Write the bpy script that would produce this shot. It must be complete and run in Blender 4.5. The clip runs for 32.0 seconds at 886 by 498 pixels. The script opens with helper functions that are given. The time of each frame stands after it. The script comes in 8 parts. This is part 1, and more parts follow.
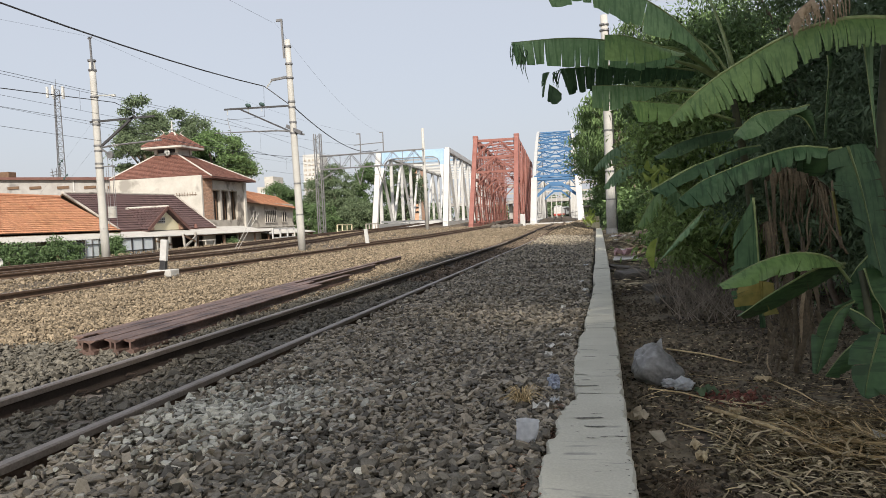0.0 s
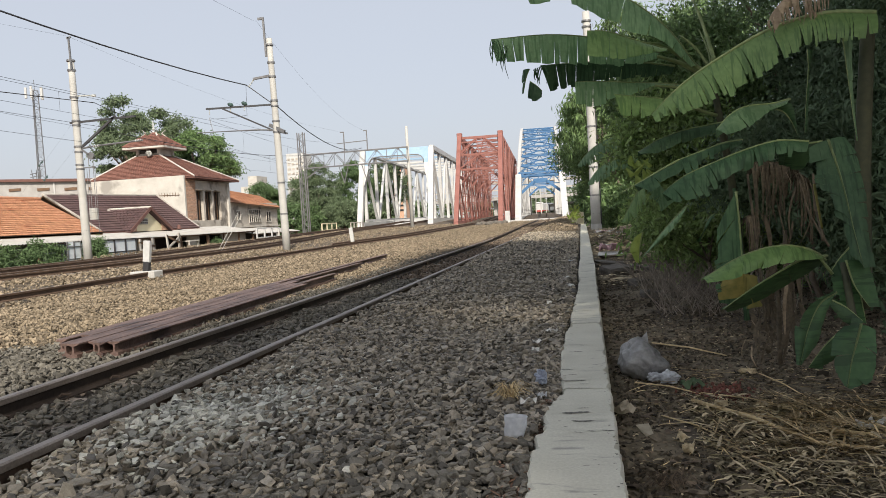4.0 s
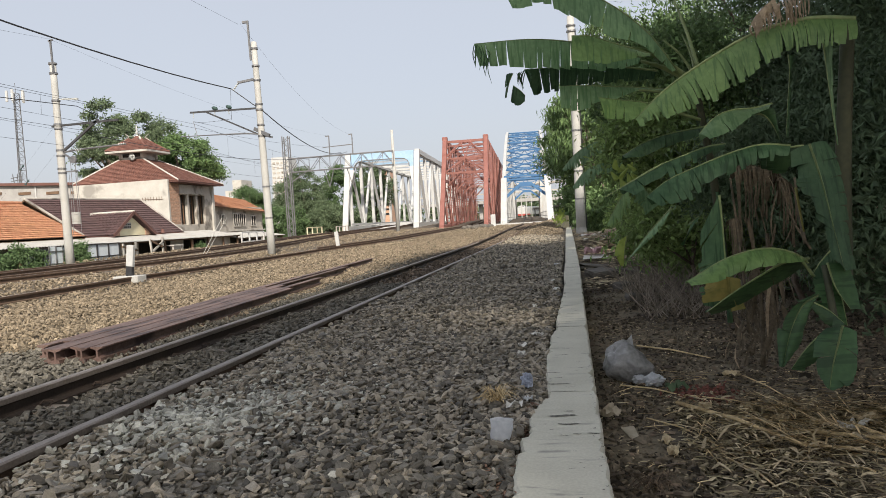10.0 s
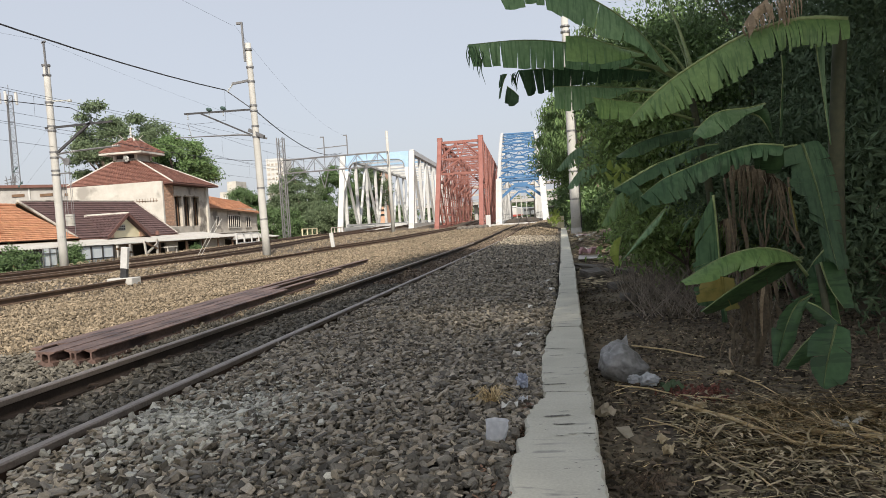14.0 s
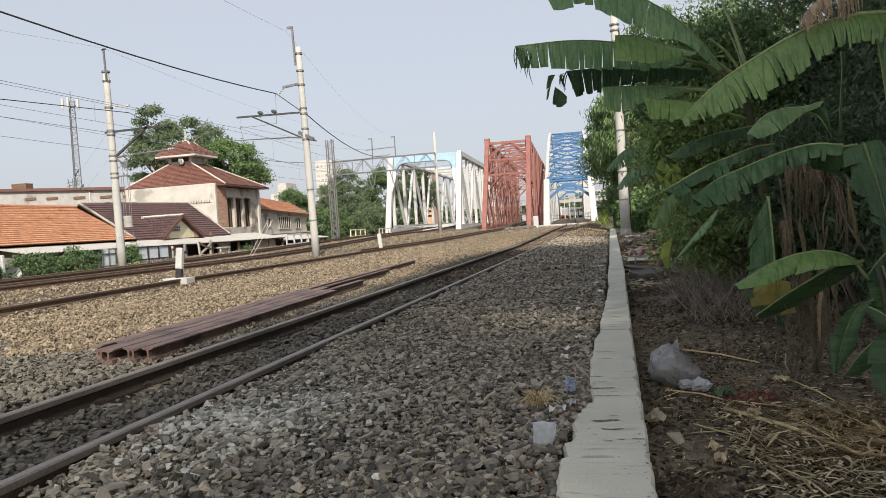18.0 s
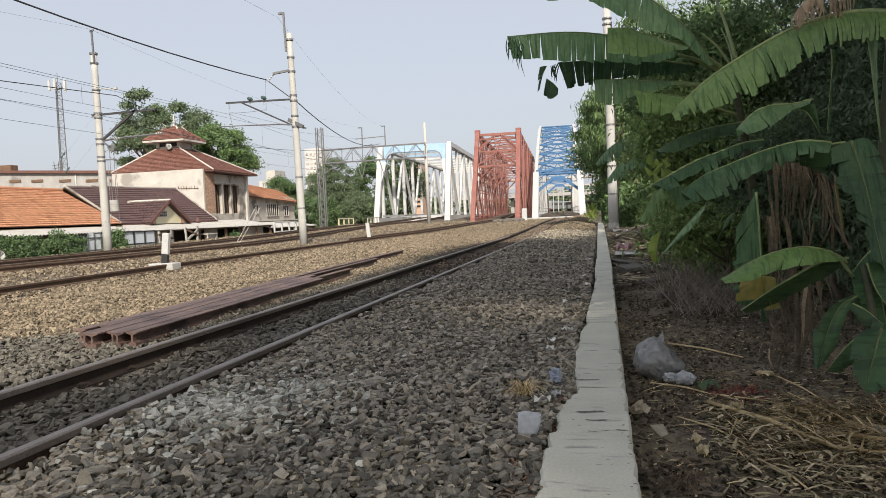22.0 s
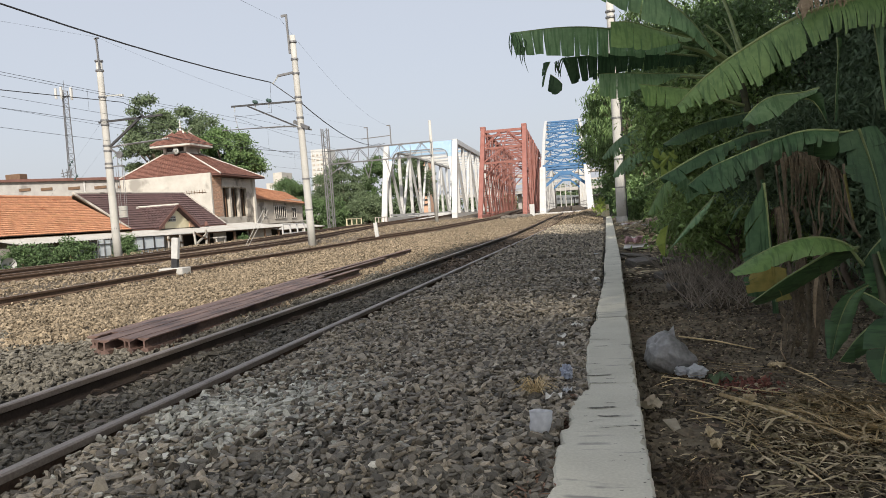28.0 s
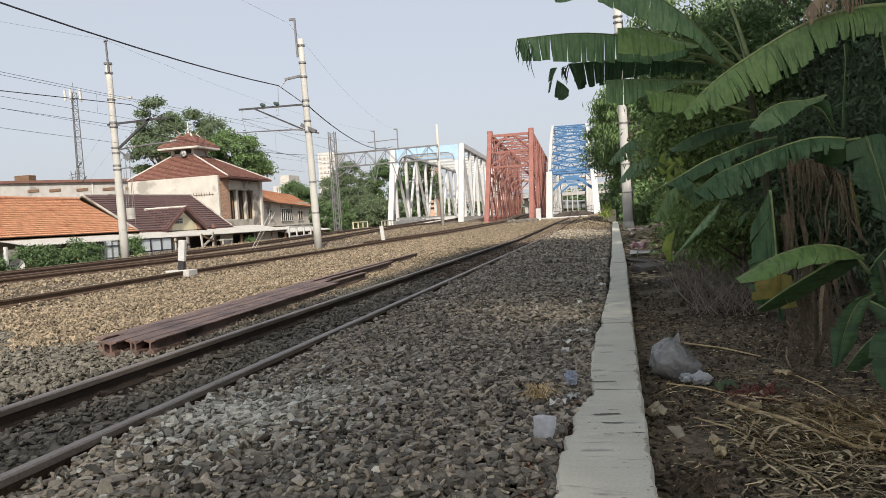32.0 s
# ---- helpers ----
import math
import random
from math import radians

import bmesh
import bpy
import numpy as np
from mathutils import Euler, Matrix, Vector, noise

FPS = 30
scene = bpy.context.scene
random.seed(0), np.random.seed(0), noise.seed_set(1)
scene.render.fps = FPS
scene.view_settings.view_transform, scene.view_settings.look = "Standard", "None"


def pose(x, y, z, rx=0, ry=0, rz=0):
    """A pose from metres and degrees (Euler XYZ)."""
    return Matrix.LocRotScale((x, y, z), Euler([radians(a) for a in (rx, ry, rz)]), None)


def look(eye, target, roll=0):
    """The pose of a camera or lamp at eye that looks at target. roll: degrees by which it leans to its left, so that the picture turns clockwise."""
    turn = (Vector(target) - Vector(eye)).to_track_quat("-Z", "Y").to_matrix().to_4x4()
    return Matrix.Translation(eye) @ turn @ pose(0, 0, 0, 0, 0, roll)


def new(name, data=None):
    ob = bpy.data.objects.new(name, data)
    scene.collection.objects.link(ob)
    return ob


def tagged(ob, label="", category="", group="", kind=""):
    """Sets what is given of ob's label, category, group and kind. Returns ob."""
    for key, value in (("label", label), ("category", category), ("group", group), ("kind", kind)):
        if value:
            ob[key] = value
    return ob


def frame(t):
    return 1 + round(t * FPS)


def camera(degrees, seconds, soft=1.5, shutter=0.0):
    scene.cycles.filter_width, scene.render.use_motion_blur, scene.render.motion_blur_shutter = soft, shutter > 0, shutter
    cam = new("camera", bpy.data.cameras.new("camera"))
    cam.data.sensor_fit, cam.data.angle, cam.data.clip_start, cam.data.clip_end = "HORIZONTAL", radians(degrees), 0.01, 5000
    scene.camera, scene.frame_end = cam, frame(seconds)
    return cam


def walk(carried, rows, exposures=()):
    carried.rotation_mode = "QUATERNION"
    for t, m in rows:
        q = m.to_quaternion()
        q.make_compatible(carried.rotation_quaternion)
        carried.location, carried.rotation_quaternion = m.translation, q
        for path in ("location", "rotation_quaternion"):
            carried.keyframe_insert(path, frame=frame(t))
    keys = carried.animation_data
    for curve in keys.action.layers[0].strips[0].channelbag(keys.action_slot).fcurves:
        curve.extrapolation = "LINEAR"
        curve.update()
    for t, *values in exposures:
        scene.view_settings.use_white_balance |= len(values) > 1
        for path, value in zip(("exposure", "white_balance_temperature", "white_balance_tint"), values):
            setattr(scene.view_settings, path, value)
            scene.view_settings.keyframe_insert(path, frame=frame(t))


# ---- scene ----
cam = camera(63, 32.0, soft=0.75)
PATH = [
    (0, 0, 0, 1.15, 87.78, 2.598, 12.044),
    (0.5, -0, 0, 1.153, 87.792, 2.639, 11.951),
    (1, -0.002, -0, 1.15, 87.76, 2.648, 11.79),
    (1.5, -0.001, 0.001, 1.15, 87.759, 2.66, 11.585),
    (2, -0.01, 0.028, 1.153, 87.705, 2.857, 11.368),
    (2.5, -0.002, 0.004, 1.148, 87.611, 2.981, 11.171),
    (3, -0.004, -0.003, 1.146, 87.531, 3.183, 11.045),
    (3.5, -0.004, 0.001, 1.148, 87.52, 3.254, 10.946),
    (5.5, -0.002, 0.002, 1.144, 87.604, 3.255, 10.417),
    (6, -0.005, -0.004, 1.146, 87.633, 3.25, 10.236),
    (6.5, -0.004, -0.003, 1.147, 87.707, 3.246, 10.155),
    (7, -0.002, -0.001, 1.147, 87.752, 3.258, 10.125),
    (7.5, -0.003, -0.001, 1.148, 87.754, 3.282, 10.045),
    (8, -0.002, -0.001, 1.15, 87.781, 3.351, 9.981),
    (8.5, -0.003, -0.003, 1.148, 87.778, 3.47, 9.912),
    (9, -0.002, -0.005, 1.147, 87.804, 3.523, 9.85),
    (9.5, -0.001, -0.006, 1.144, 87.793, 3.435, 9.816),
    (10, -0.003, -0.001, 1.148, 87.762, 3.367, 9.716),
    (10.5, -0.003, -0.002, 1.147, 87.768, 3.439, 9.646),
    (11, -0.001, -0.002, 1.147, 87.776, 3.446, 9.601),
    (11.5, -0, -0.003, 1.147, 87.781, 3.524, 9.531),
    (12, -0.001, -0.002, 1.147, 87.773, 3.484, 9.469),
    (12.5, -0.002, -0.002, 1.146, 87.788, 3.462, 9.402),
    (13, -0, -0.006, 1.147, 87.791, 3.509, 9.329),
    (13.5, -0.001, -0.007, 1.147, 87.783, 3.519, 9.33),
    (14, -0, -0.002, 1.148, 87.8, 3.564, 9.333),
    (14.5, 0, -0.004, 1.148, 87.806, 3.593, 9.342),
    (16.5, -0.001, -0.006, 1.154, 87.857, 3.76, 11.401),
    (17, -0.001, 0.002, 1.16, 87.887, 4.132, 12.16),
    (17.5, -0, -0.007, 1.159, 87.998, 4.009, 12.821),
    (18, 0.001, -0.007, 1.158, 88.097, 3.603, 13.077),
    (18.5, 0.001, -0.008, 1.153, 88.177, 3.081, 13.163),
    (19, -0.003, -0.004, 1.148, 88.133, 2.494, 13.19),
    (19.5, -0.005, -0.007, 1.149, 88.112, 2.343, 13.113),
    (20, -0.002, -0, 1.148, 87.993, 2.164, 13.015),
    (20.5, -0.003, 0.001, 1.144, 87.649, 2.153, 12.784),
    (21, 0.001, -0.006, 1.146, 87.309, 2.178, 12.571),
    (21.5, -0, 0.004, 1.147, 87.303, 2.382, 12.352),
    (22, -0.003, 0.003, 1.145, 87.332, 2.454, 12.176),
    (22.5, 0.001, 0.001, 1.149, 87.297, 2.495, 12.056),
    (23, 0, -0.001, 1.151, 87.328, 2.552, 11.995),
    (23.5, -0.002, -0.002, 1.15, 87.335, 2.839, 12.008),
    (24, -0.001, 0.002, 1.152, 87.304, 3.13, 12.08),
    (24.5, -0, -0.003, 1.151, 87.297, 3.225, 12.187),
    (25, -0.001, -0.002, 1.152, 87.3, 3.22, 12.197),
    (25.5, 0.001, -0.004, 1.149, 87.279, 3.121, 12.263),
    (27.5, 0.008, 0.007, 1.169, 87.18, 3.664, 12.547),
    (28, 0.002, 0.003, 1.155, 87.182, 3.901, 12.777),
    (28.5, 0.003, -0.006, 1.152, 87.22, 3.864, 13.03),
    (29, -0.002, -0.002, 1.153, 87.23, 3.866, 13.137),
    (29.5, 0.005, -0.001, 1.155, 87.198, 3.597, 13.227),
    (30, 0.008, 0.005, 1.162, 87.227, 3.585, 13.236),
    (30.5, 0.008, -0.005, 1.163, 87.33, 3.634, 13.217),
    (31, 0.009, 0.002, 1.158, 87.431, 3.604, 13.11),
    (31.5, 0.012, 0.005, 1.167, 87.495, 3.626, 13.041),
    (32, 0.01, -0.006, 1.164, 87.511, 3.509, 13.278),
]

walk(cam, [(t, pose(x, y, z, rx, ry, rz)) for t, x, y, z, rx, ry, rz in PATH])

# ---- light: hazy sun from behind; unseen crowns added below shade the near ground ----
SUN_DIR = Vector((0.26, -0.80, 0.62)).normalized()
world = bpy.data.worlds.new("sky")
scene.world = world
world.use_nodes = True
wn, wl = world.node_tree.nodes, world.node_tree.links
sky = wn.new("ShaderNodeTexSky")
sky.sky_type, sky.sun_disc = "NISHITA", False
sky.sun_elevation = math.asin(SUN_DIR.z)
sky.sun_rotation = math.atan2(SUN_DIR.x, SUN_DIR.y)
sky.air_density, sky.dust_density, sky.ozone_density = 1.0, 4.0, 1.5
haze = wn.new("ShaderNodeMix")
haze.data_type = "RGBA"
haze.inputs["Factor"].default_value = 0.72
haze.inputs["B"].default_value = (5.3, 5.50, 5.98, 1)
wl.new(sky.outputs["Color"], haze.inputs["A"])
wl.new(haze.outputs["Result"], wn["Background"].inputs["Color"])
wn["Background"].inputs["Strength"].default_value = 0.10
sun = new("sun", bpy.data.lights.new("sun", "SUN"))
sun.data.energy, sun.data.angle, sun.data.color = 4.1, radians(2.5), (1.0, 0.91, 0.78)
sun.matrix_world = look(SUN_DIR * 60, (0, 0, 0))
scene.view_settings.exposure = 0.47


# ---- materials ----
def mat(name, a, b, rough=0.8, metal=0.0, scale=4.0, fine=40.0, bump=0.15, spread=0.0, island=0.0, stain=None, stain_scale=1.2,
        stain_at=0.55, see=0.0, gloss=0.5, stain_map=None):
    """A surface of two tones, a and b, mixed by coarse and fine noise; stain: a third tone in patches; spread and island: how much one object or piece differs from the next."""
    m = bpy.data.materials.new(name)
    m.use_nodes = True
    n, l = m.node_tree.nodes, m.node_tree.links
    p = n["Principled BSDF"]
    p.inputs["Roughness"].default_value, p.inputs["Metallic"].default_value = rough, metal
    p.inputs["Specular IOR Level"].default_value = gloss
    co = n.new("ShaderNodeTexCoord")
    coarse, grain = n.new("ShaderNodeTexNoise"), n.new("ShaderNodeTexNoise")
    for tex, s, d in ((coarse, scale, 5.0), (grain, fine, 4.0)):
        tex.inputs["Scale"].default_value, tex.inputs["Detail"].default_value = s, d
        l.new(co.outputs["Object"], tex.inputs["Vector"])
    add = n.new("ShaderNodeMath")
    add.operation = "MULTIPLY_ADD"
    add.inputs[1].default_value, add.inputs[2].default_value = 0.5, 0.0
    l.new(grain.outputs["Fac"], add.inputs[0])
    half = n.new("ShaderNodeMath")
    half.operation = "MULTIPLY_ADD"
    half.inputs[1].default_value = 0.5
    l.new(coarse.outputs["Fac"], half.inputs[0])
    l.new(add.outputs[0], half.inputs[2])
    ramp = n.new("ShaderNodeValToRGB")
    ramp.color_ramp.elements[0].position, ramp.color_ramp.elements[1].position = 0.36, 0.64
    ramp.color_ramp.elements[0].color, ramp.color_ramp.elements[1].color = (*a, 1), (*b, 1)
    l.new(half.outputs[0], ramp.inputs["Fac"])
    out = ramp.outputs["Color"]
    if stain:
        blot = n.new("ShaderNodeTexNoise")
        blot.inputs["Scale"].default_value, blot.inputs["Detail"].default_value = stain_scale, 7.0
        if stain_map:
            place = n.new("ShaderNodeMapping")
            place.inputs["Scale"].default_value = stain_map
            l.new(co.outputs["Object"], place.inputs["Vector"])
            l.new(place.outputs["Vector"], blot.inputs["Vector"])
        else:
            l.new(co.outputs["Object"], blot.inputs["Vector"])
        edge = n.new("ShaderNodeMapRange")
        edge.inputs["From Min"].default_value, edge.inputs["From Max"].default_value = stain_at, stain_at + 0.09
        l.new(blot.outputs["Fac"], edge.inputs["Value"])
        mix = n.new("ShaderNodeMix")
        mix.data_type = "RGBA"
        mix.inputs["B"].default_value = (*stain, 1)
        l.new(edge.outputs["Result"], mix.inputs["Factor"])
        l.new(out, mix.inputs["A"])
        out = mix.outputs["Result"]
    for amount, node, socket in ((spread, "ShaderNodeObjectInfo", "Random"), (island, "ShaderNodeNewGeometry", "Random Per Island")):
        if amount:
            info = n.new(node)
            rng = n.new("ShaderNodeMapRange")
            rng.inputs["To Min"].default_value, rng.inputs["To Max"].default_value = 1 - amount, 1 + amount
            l.new(info.outputs[socket], rng.inputs["Value"])
            hsv = n.new("ShaderNodeHueSaturation")
            l.new(rng.outputs["Result"], hsv.inputs["Value"])
            l.new(out, hsv.inputs["Color"])
            out = hsv.outputs["Color"]
    l.new(out, p.inputs["Base Color"])
    if bump:
        bm = n.new("ShaderNodeBump")
        bm.inputs["Strength"].default_value, bm.inputs["Distance"].default_value = bump, 0.02
        l.new(half.outputs[0], bm.inputs["Height"])
        l.new(bm.outputs["Normal"], p.inputs["Normal"])
    if see:
        p.inputs["Subsurface Weight"].default_value = 0.0
        tl = n.new("ShaderNodeBsdfTranslucent")
        l.new(out, tl.inputs["Color"])
        ms = n.new("ShaderNodeMixShader")
        ms.inputs[0].default_value = see
        l.new(p.outputs[0], ms.inputs[1])
        l.new(tl.outputs[0], ms.inputs[2])
        l.new(ms.outputs[0], n["Material Output"].inputs["Surface"])
    return m


M_GROUND = mat("earth_and_grit", (0.098, 0.080, 0.053), (0.212, 0.173, 0.114), 0.95, scale=2.2, fine=30, bump=0.6, stain=(0.055, 0.043, 0.033), stain_scale=0.6)
# beds far darker than their stones: gap shade put into the colour
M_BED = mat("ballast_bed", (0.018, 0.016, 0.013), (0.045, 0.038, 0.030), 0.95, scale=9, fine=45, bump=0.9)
M_BED_BROWN = mat("brown_ballast_bed", (0.060, 0.047, 0.033), (0.145, 0.115, 0.082), 0.95, scale=6, fine=40, bump=0.9)
M_STONE = mat("grey_ballast_stone", (0.176, 0.154, 0.119), (0.286, 0.251, 0.194), 0.6, scale=20, fine=110, bump=0.18, island=0.75)
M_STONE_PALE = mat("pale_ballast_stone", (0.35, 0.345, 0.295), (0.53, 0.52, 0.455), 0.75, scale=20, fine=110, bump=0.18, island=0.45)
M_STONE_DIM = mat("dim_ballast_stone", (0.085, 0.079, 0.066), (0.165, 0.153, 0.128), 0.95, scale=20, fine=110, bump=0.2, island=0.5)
M_STONE_RUST = mat("rust_dark_ballast_stone", (0.085, 0.066, 0.050), (0.18, 0.14, 0.105), 0.95, scale=10, fine=50, bump=0.4, island=0.4)
M_STONE_BROWN = mat("brown_ballast_stone", (0.144, 0.116, 0.080), (0.290, 0.234, 0.164), 0.9, scale=14, fine=70, bump=0.3, island=0.55)
M_CONCRETE = mat("worn_concrete", (0.36, 0.355, 0.34), (0.50, 0.495, 0.475), 0.85, scale=3, fine=60, bump=0.12, stain=(0.24, 0.23, 0.21), stain_scale=2.2, stain_at=0.62)
M_KERB = mat("pitted_kerb_concrete", (0.50, 0.485, 0.405), (0.63, 0.612, 0.52), 0.85, scale=2.5, fine=70, bump=0.15, stain=(0.30, 0.29, 0.26), stain_scale=2.0, stain_at=0.62, stain_map=(1.5, 6.0, 1.0))
M_PIT = mat("dark_pitted_concrete", (0.10, 0.095, 0.08), (0.22, 0.21, 0.185), 0.95, scale=12, fine=60, bump=0.5)
M_SLEEPER = mat("dusty_concrete_sleeper", (0.15, 0.125, 0.105), (0.27, 0.235, 0.20), 0.9, scale=6, fine=40, bump=0.2, spread=0.15)
M_RAIL = mat("rusty_rail_steel", (0.078, 0.050, 0.034), (0.155, 0.102, 0.070), 0.75, 0.15, scale=5, fine=45, bump=0.15)
M_RAIL_DARK = mat("near_black_rail_steel", (0.024, 0.017, 0.013), (0.058, 0.040, 0.030), 0.75, 0.1, scale=5, fine=45, bump=0.12)
M_RAILHEAD = mat("worn_rail_head", (0.18, 0.15, 0.127), (0.29, 0.25, 0.22), 0.48, 0.35, scale=3, fine=60, bump=0.05)
M_OLDRAIL = mat("stacked_rusty_rail", (0.080, 0.050, 0.042), (0.175, 0.115, 0.097), 0.6, 0.1, scale=2.2, fine=30, bump=0.25, spread=0.25, stain=(0.045, 0.027, 0.026), stain_scale=2.5, stain_at=0.56, stain_map=(3, 0.5, 1))
M_POLE = mat("pale_concrete_pole", (0.385, 0.382, 0.362), (0.49, 0.487, 0.465), 0.85, scale=2, fine=30, bump=0.06, stain=(0.42, 0.39, 0.34), stain_scale=1.1, stain_at=0.6)
M_STEEL = mat("galvanised_steel", (0.16, 0.16, 0.165), (0.27, 0.27, 0.275), 0.5, 0.6, scale=6, fine=50, bump=0.05)
M_DARKSTEEL = mat("dark_weathered_steel", (0.045, 0.046, 0.05), (0.09, 0.09, 0.095), 0.55, 0.4, scale=6, fine=50, bump=0.05)
M_DARK = mat("dark_cable", (0.018, 0.018, 0.02), (0.04, 0.04, 0.045), 0.6, scale=5, fine=40, bump=0.0)
M_PORCELAIN = mat("glazed_insulator", (0.30, 0.32, 0.31), (0.55, 0.56, 0.54), 0.3, scale=6, fine=30, bump=0.0)
M_GLASSGREEN = mat("dark_green_insulator", (0.03, 0.06, 0.055), (0.07, 0.11, 0.10), 0.3, scale=6, fine=30, bump=0.0)
M_WHITE = mat("white_bridge_paint", (0.44, 0.445, 0.44), (0.55, 0.555, 0.55), 0.55, scale=1.5, fine=12, bump=0.05, stain=(0.50, 0.45, 0.38), stain_scale=0.7, stain_at=0.66)
M_PALEBLUE = mat("pale_blue_paint", (0.22, 0.35, 0.50), (0.29, 0.42, 0.56), 0.55, scale=1.5, fine=12, bump=0.05)
M_RED = mat("faded_red_bridge_paint", (0.205, 0.078, 0.062), (0.300, 0.128, 0.106), 0.6, scale=1.2, fine=14, bump=0.06, stain=(0.22, 0.08, 0.06), stain_scale=0.9, stain_at=0.6)
M_BLUE = mat("blue_bridge_paint", (0.036, 0.118, 0.265), (0.066, 0.178, 0.345), 0.5, scale=1.2, fine=14, bump=0.05)


# ---- mesh helpers: shapes are (vertices, faces) in world metres ----
def merge(*shapes):
    vs, fs = [], []
    for v, f in shapes:
        k = len(vs)
        vs.extend(v)
        fs.extend([[i + k for i in face] for face in f])
    return vs, fs


def block(cx, cy, cz, sx, sy, sz, c=0.0, m=None):
    """A box by centre and size, its edges cut by c."""
    h = (sx / 2, sy / 2, sz / 2)
    if c <= 0:
        v = [Vector((x * h[0], y * h[1], z * h[2])) for x in (-1, 1) for y in (-1, 1) for z in (-1, 1)]
        f = [[0, 1, 3, 2], [4, 6, 7, 5], [0, 4, 5, 1], [2, 3, 7, 6], [0, 2, 6, 4], [1, 5, 7, 3]]
    else:
        c = min(c, *[k * 0.95 for k in h])
        v, ix = [], {}
        for x in (-1, 1):
            for y in (-1, 1):
                for z in (-1, 1):
                    for ax in range(3):
                        s = [x * (h[0] - c), y * (h[1] - c), z * (h[2] - c)]
                        s[ax] = (x, y, z)[ax] * h[ax]
                        ix[x, y, z, ax] = len(v)
                        v.append(Vector(s))
        f = []
        for ax in range(3):
            o1, o2 = [k for k in range(3) if k != ax]
            for s in (-1, 1):
                q = []
                for p, r in ((-1, -1), (1, -1), (1, 1), (-1, 1)):
                    k = [0, 0, 0]
                    k[ax], k[o1], k[o2] = s, p, r
                    q.append(ix[(*k, ax)])
                f.append(q)
            for p in (-1, 1):
                for r in (-1, 1):
                    k = [0, 0, 0]
                    k[o1], k[o2] = p, r
                    a, b = list(k), list(k)
                    a[ax], b[ax] = -1, 1
                    f.append([ix[(*a, o1)], ix[(*b, o1)], ix[(*b, o2)], ix[(*a, o2)]])
        for x in (-1, 1):
            for y in (-1, 1):
                for z in (-1, 1):
                    f.append([ix[x, y, z, k] for k in range(3)])
    if m is None:
        m = Matrix.Translation((cx, cy, cz))
    else:
        m = Matrix.Translation((cx, cy, cz)) @ m
    return [m @ p for p in v], f


def beam(p, q, w, h, up=(0, 0, 1), c=0.0):
    """A bar from p to q, w wide across and h along up."""
    p, q = Vector(p), Vector(q)
    d = q - p
    y = d.normalized()
    up = Vector(up)
    if abs(y.dot(up.normalized())) > 0.98:
        up = Vector((0, 1, 0)) if abs(y.y) < 0.9 else Vector((1, 0, 0))
    x = y.cross(up).normalized()
    z = x.cross(y)
    mid = (p + q) / 2
    v, f = block(0, 0, 0, w, d.length, h, c)
    return [mid + x * a.x + y * a.y + z * a.z for a in v], f


def tube(points, radii, n=8, cap=True):
    """A round sweep along points."""
    pts = [Vector(p) for p in points]
    if isinstance(radii, (int, float)):
        radii = [radii] * len(pts)
    vs, fs = [], []
    for i, p in enumerate(pts):
        d = (pts[min(i + 1, len(pts) - 1)] - pts[max(i - 1, 0)]).normalized()
        ref = Vector((0, 0, 1)) if abs(d.z) < 0.9 else Vector((1, 0, 0))
        x = d.cross(ref).normalized()
        y = x.cross(d)
        for k in range(n):
            a = math.tau * k / n
            vs.append(p + (x * math.cos(a) + y * math.sin(a)) * radii[i])
    for i in range(len(pts) - 1):
        for k in range(n):
            j = (k + 1) % n
            fs.append([i * n + k, i * n + j, (i + 1) * n + j, (i + 1) * n + k])
    if cap:
        fs.append(list(range(n))[::-1])
        fs.append([(len(pts) - 1) * n + k for k in range(n)])
    return vs, fs


def sweep(profile, frames, cap=True):
    """A closed outline (x, z) carried along (origin, x axis, z axis) rows."""
    vs, fs, n = [], [], len(profile)
    for o, ax, az in frames:
        for a, b in profile:
            vs.append(Vector(o) + Vector(ax) * a + Vector(az) * b)
    for i in range(len(frames) - 1):
        for k in range(n):
            j = (k + 1) % n
            fs.append([i * n + k, i * n + j, (i + 1) * n + j, (i + 1) * n + k])
    if cap:
        fs.append(list(range(n))[::-1])
        fs.append([(len(frames) - 1) * n + k for k in range(n)])
    return vs, fs


def slab(corners, thick, down=None):
    """A plate: four or more corners in order, with thickness along down."""
    c = [Vector(p) for p in corners]
    nrm = (c[1] - c[0]).cross(c[2] - c[0]).normalized()
    d = Vector(down).normalized() * thick if down else -nrm * thick
    n = len(c)
    return c + [p + d for p in c], [list(range(n)), [n + k for k in range(n)][::-1]] + [[k, n + k, n + (k + 1) % n, (k + 1) % n] for k in range(n)]


ORG = {}


def mesh_of(name, shape, material, origin=Vector((0, 0, 0)), smooth=False):
    me = bpy.data.meshes.new(name)
    me.from_pydata([Vector(p) - origin for p in shape[0]], [], shape[1])
    bm = bmesh.new()
    bm.from_mesh(me)
    bmesh.ops.recalc_face_normals(bm, faces=bm.faces)
    bm.to_mesh(me)
    bm.free()
    for k in material if isinstance(material, (list, tuple)) else [material]:
        me.materials.append(k)
    if smooth:
        me.polygons.foreach_set("use_smooth", [True] * len(me.polygons))
    return me


def thing(name, at, label, category, group="", kind=""):
    """An Empty at the thing's base, to carry its parts."""
    ob = new(name)
    ob.empty_display_size = 0.2
    ob.location = at
    ORG[ob] = Vector(at)
    return tagged(ob, label, category, group, kind)


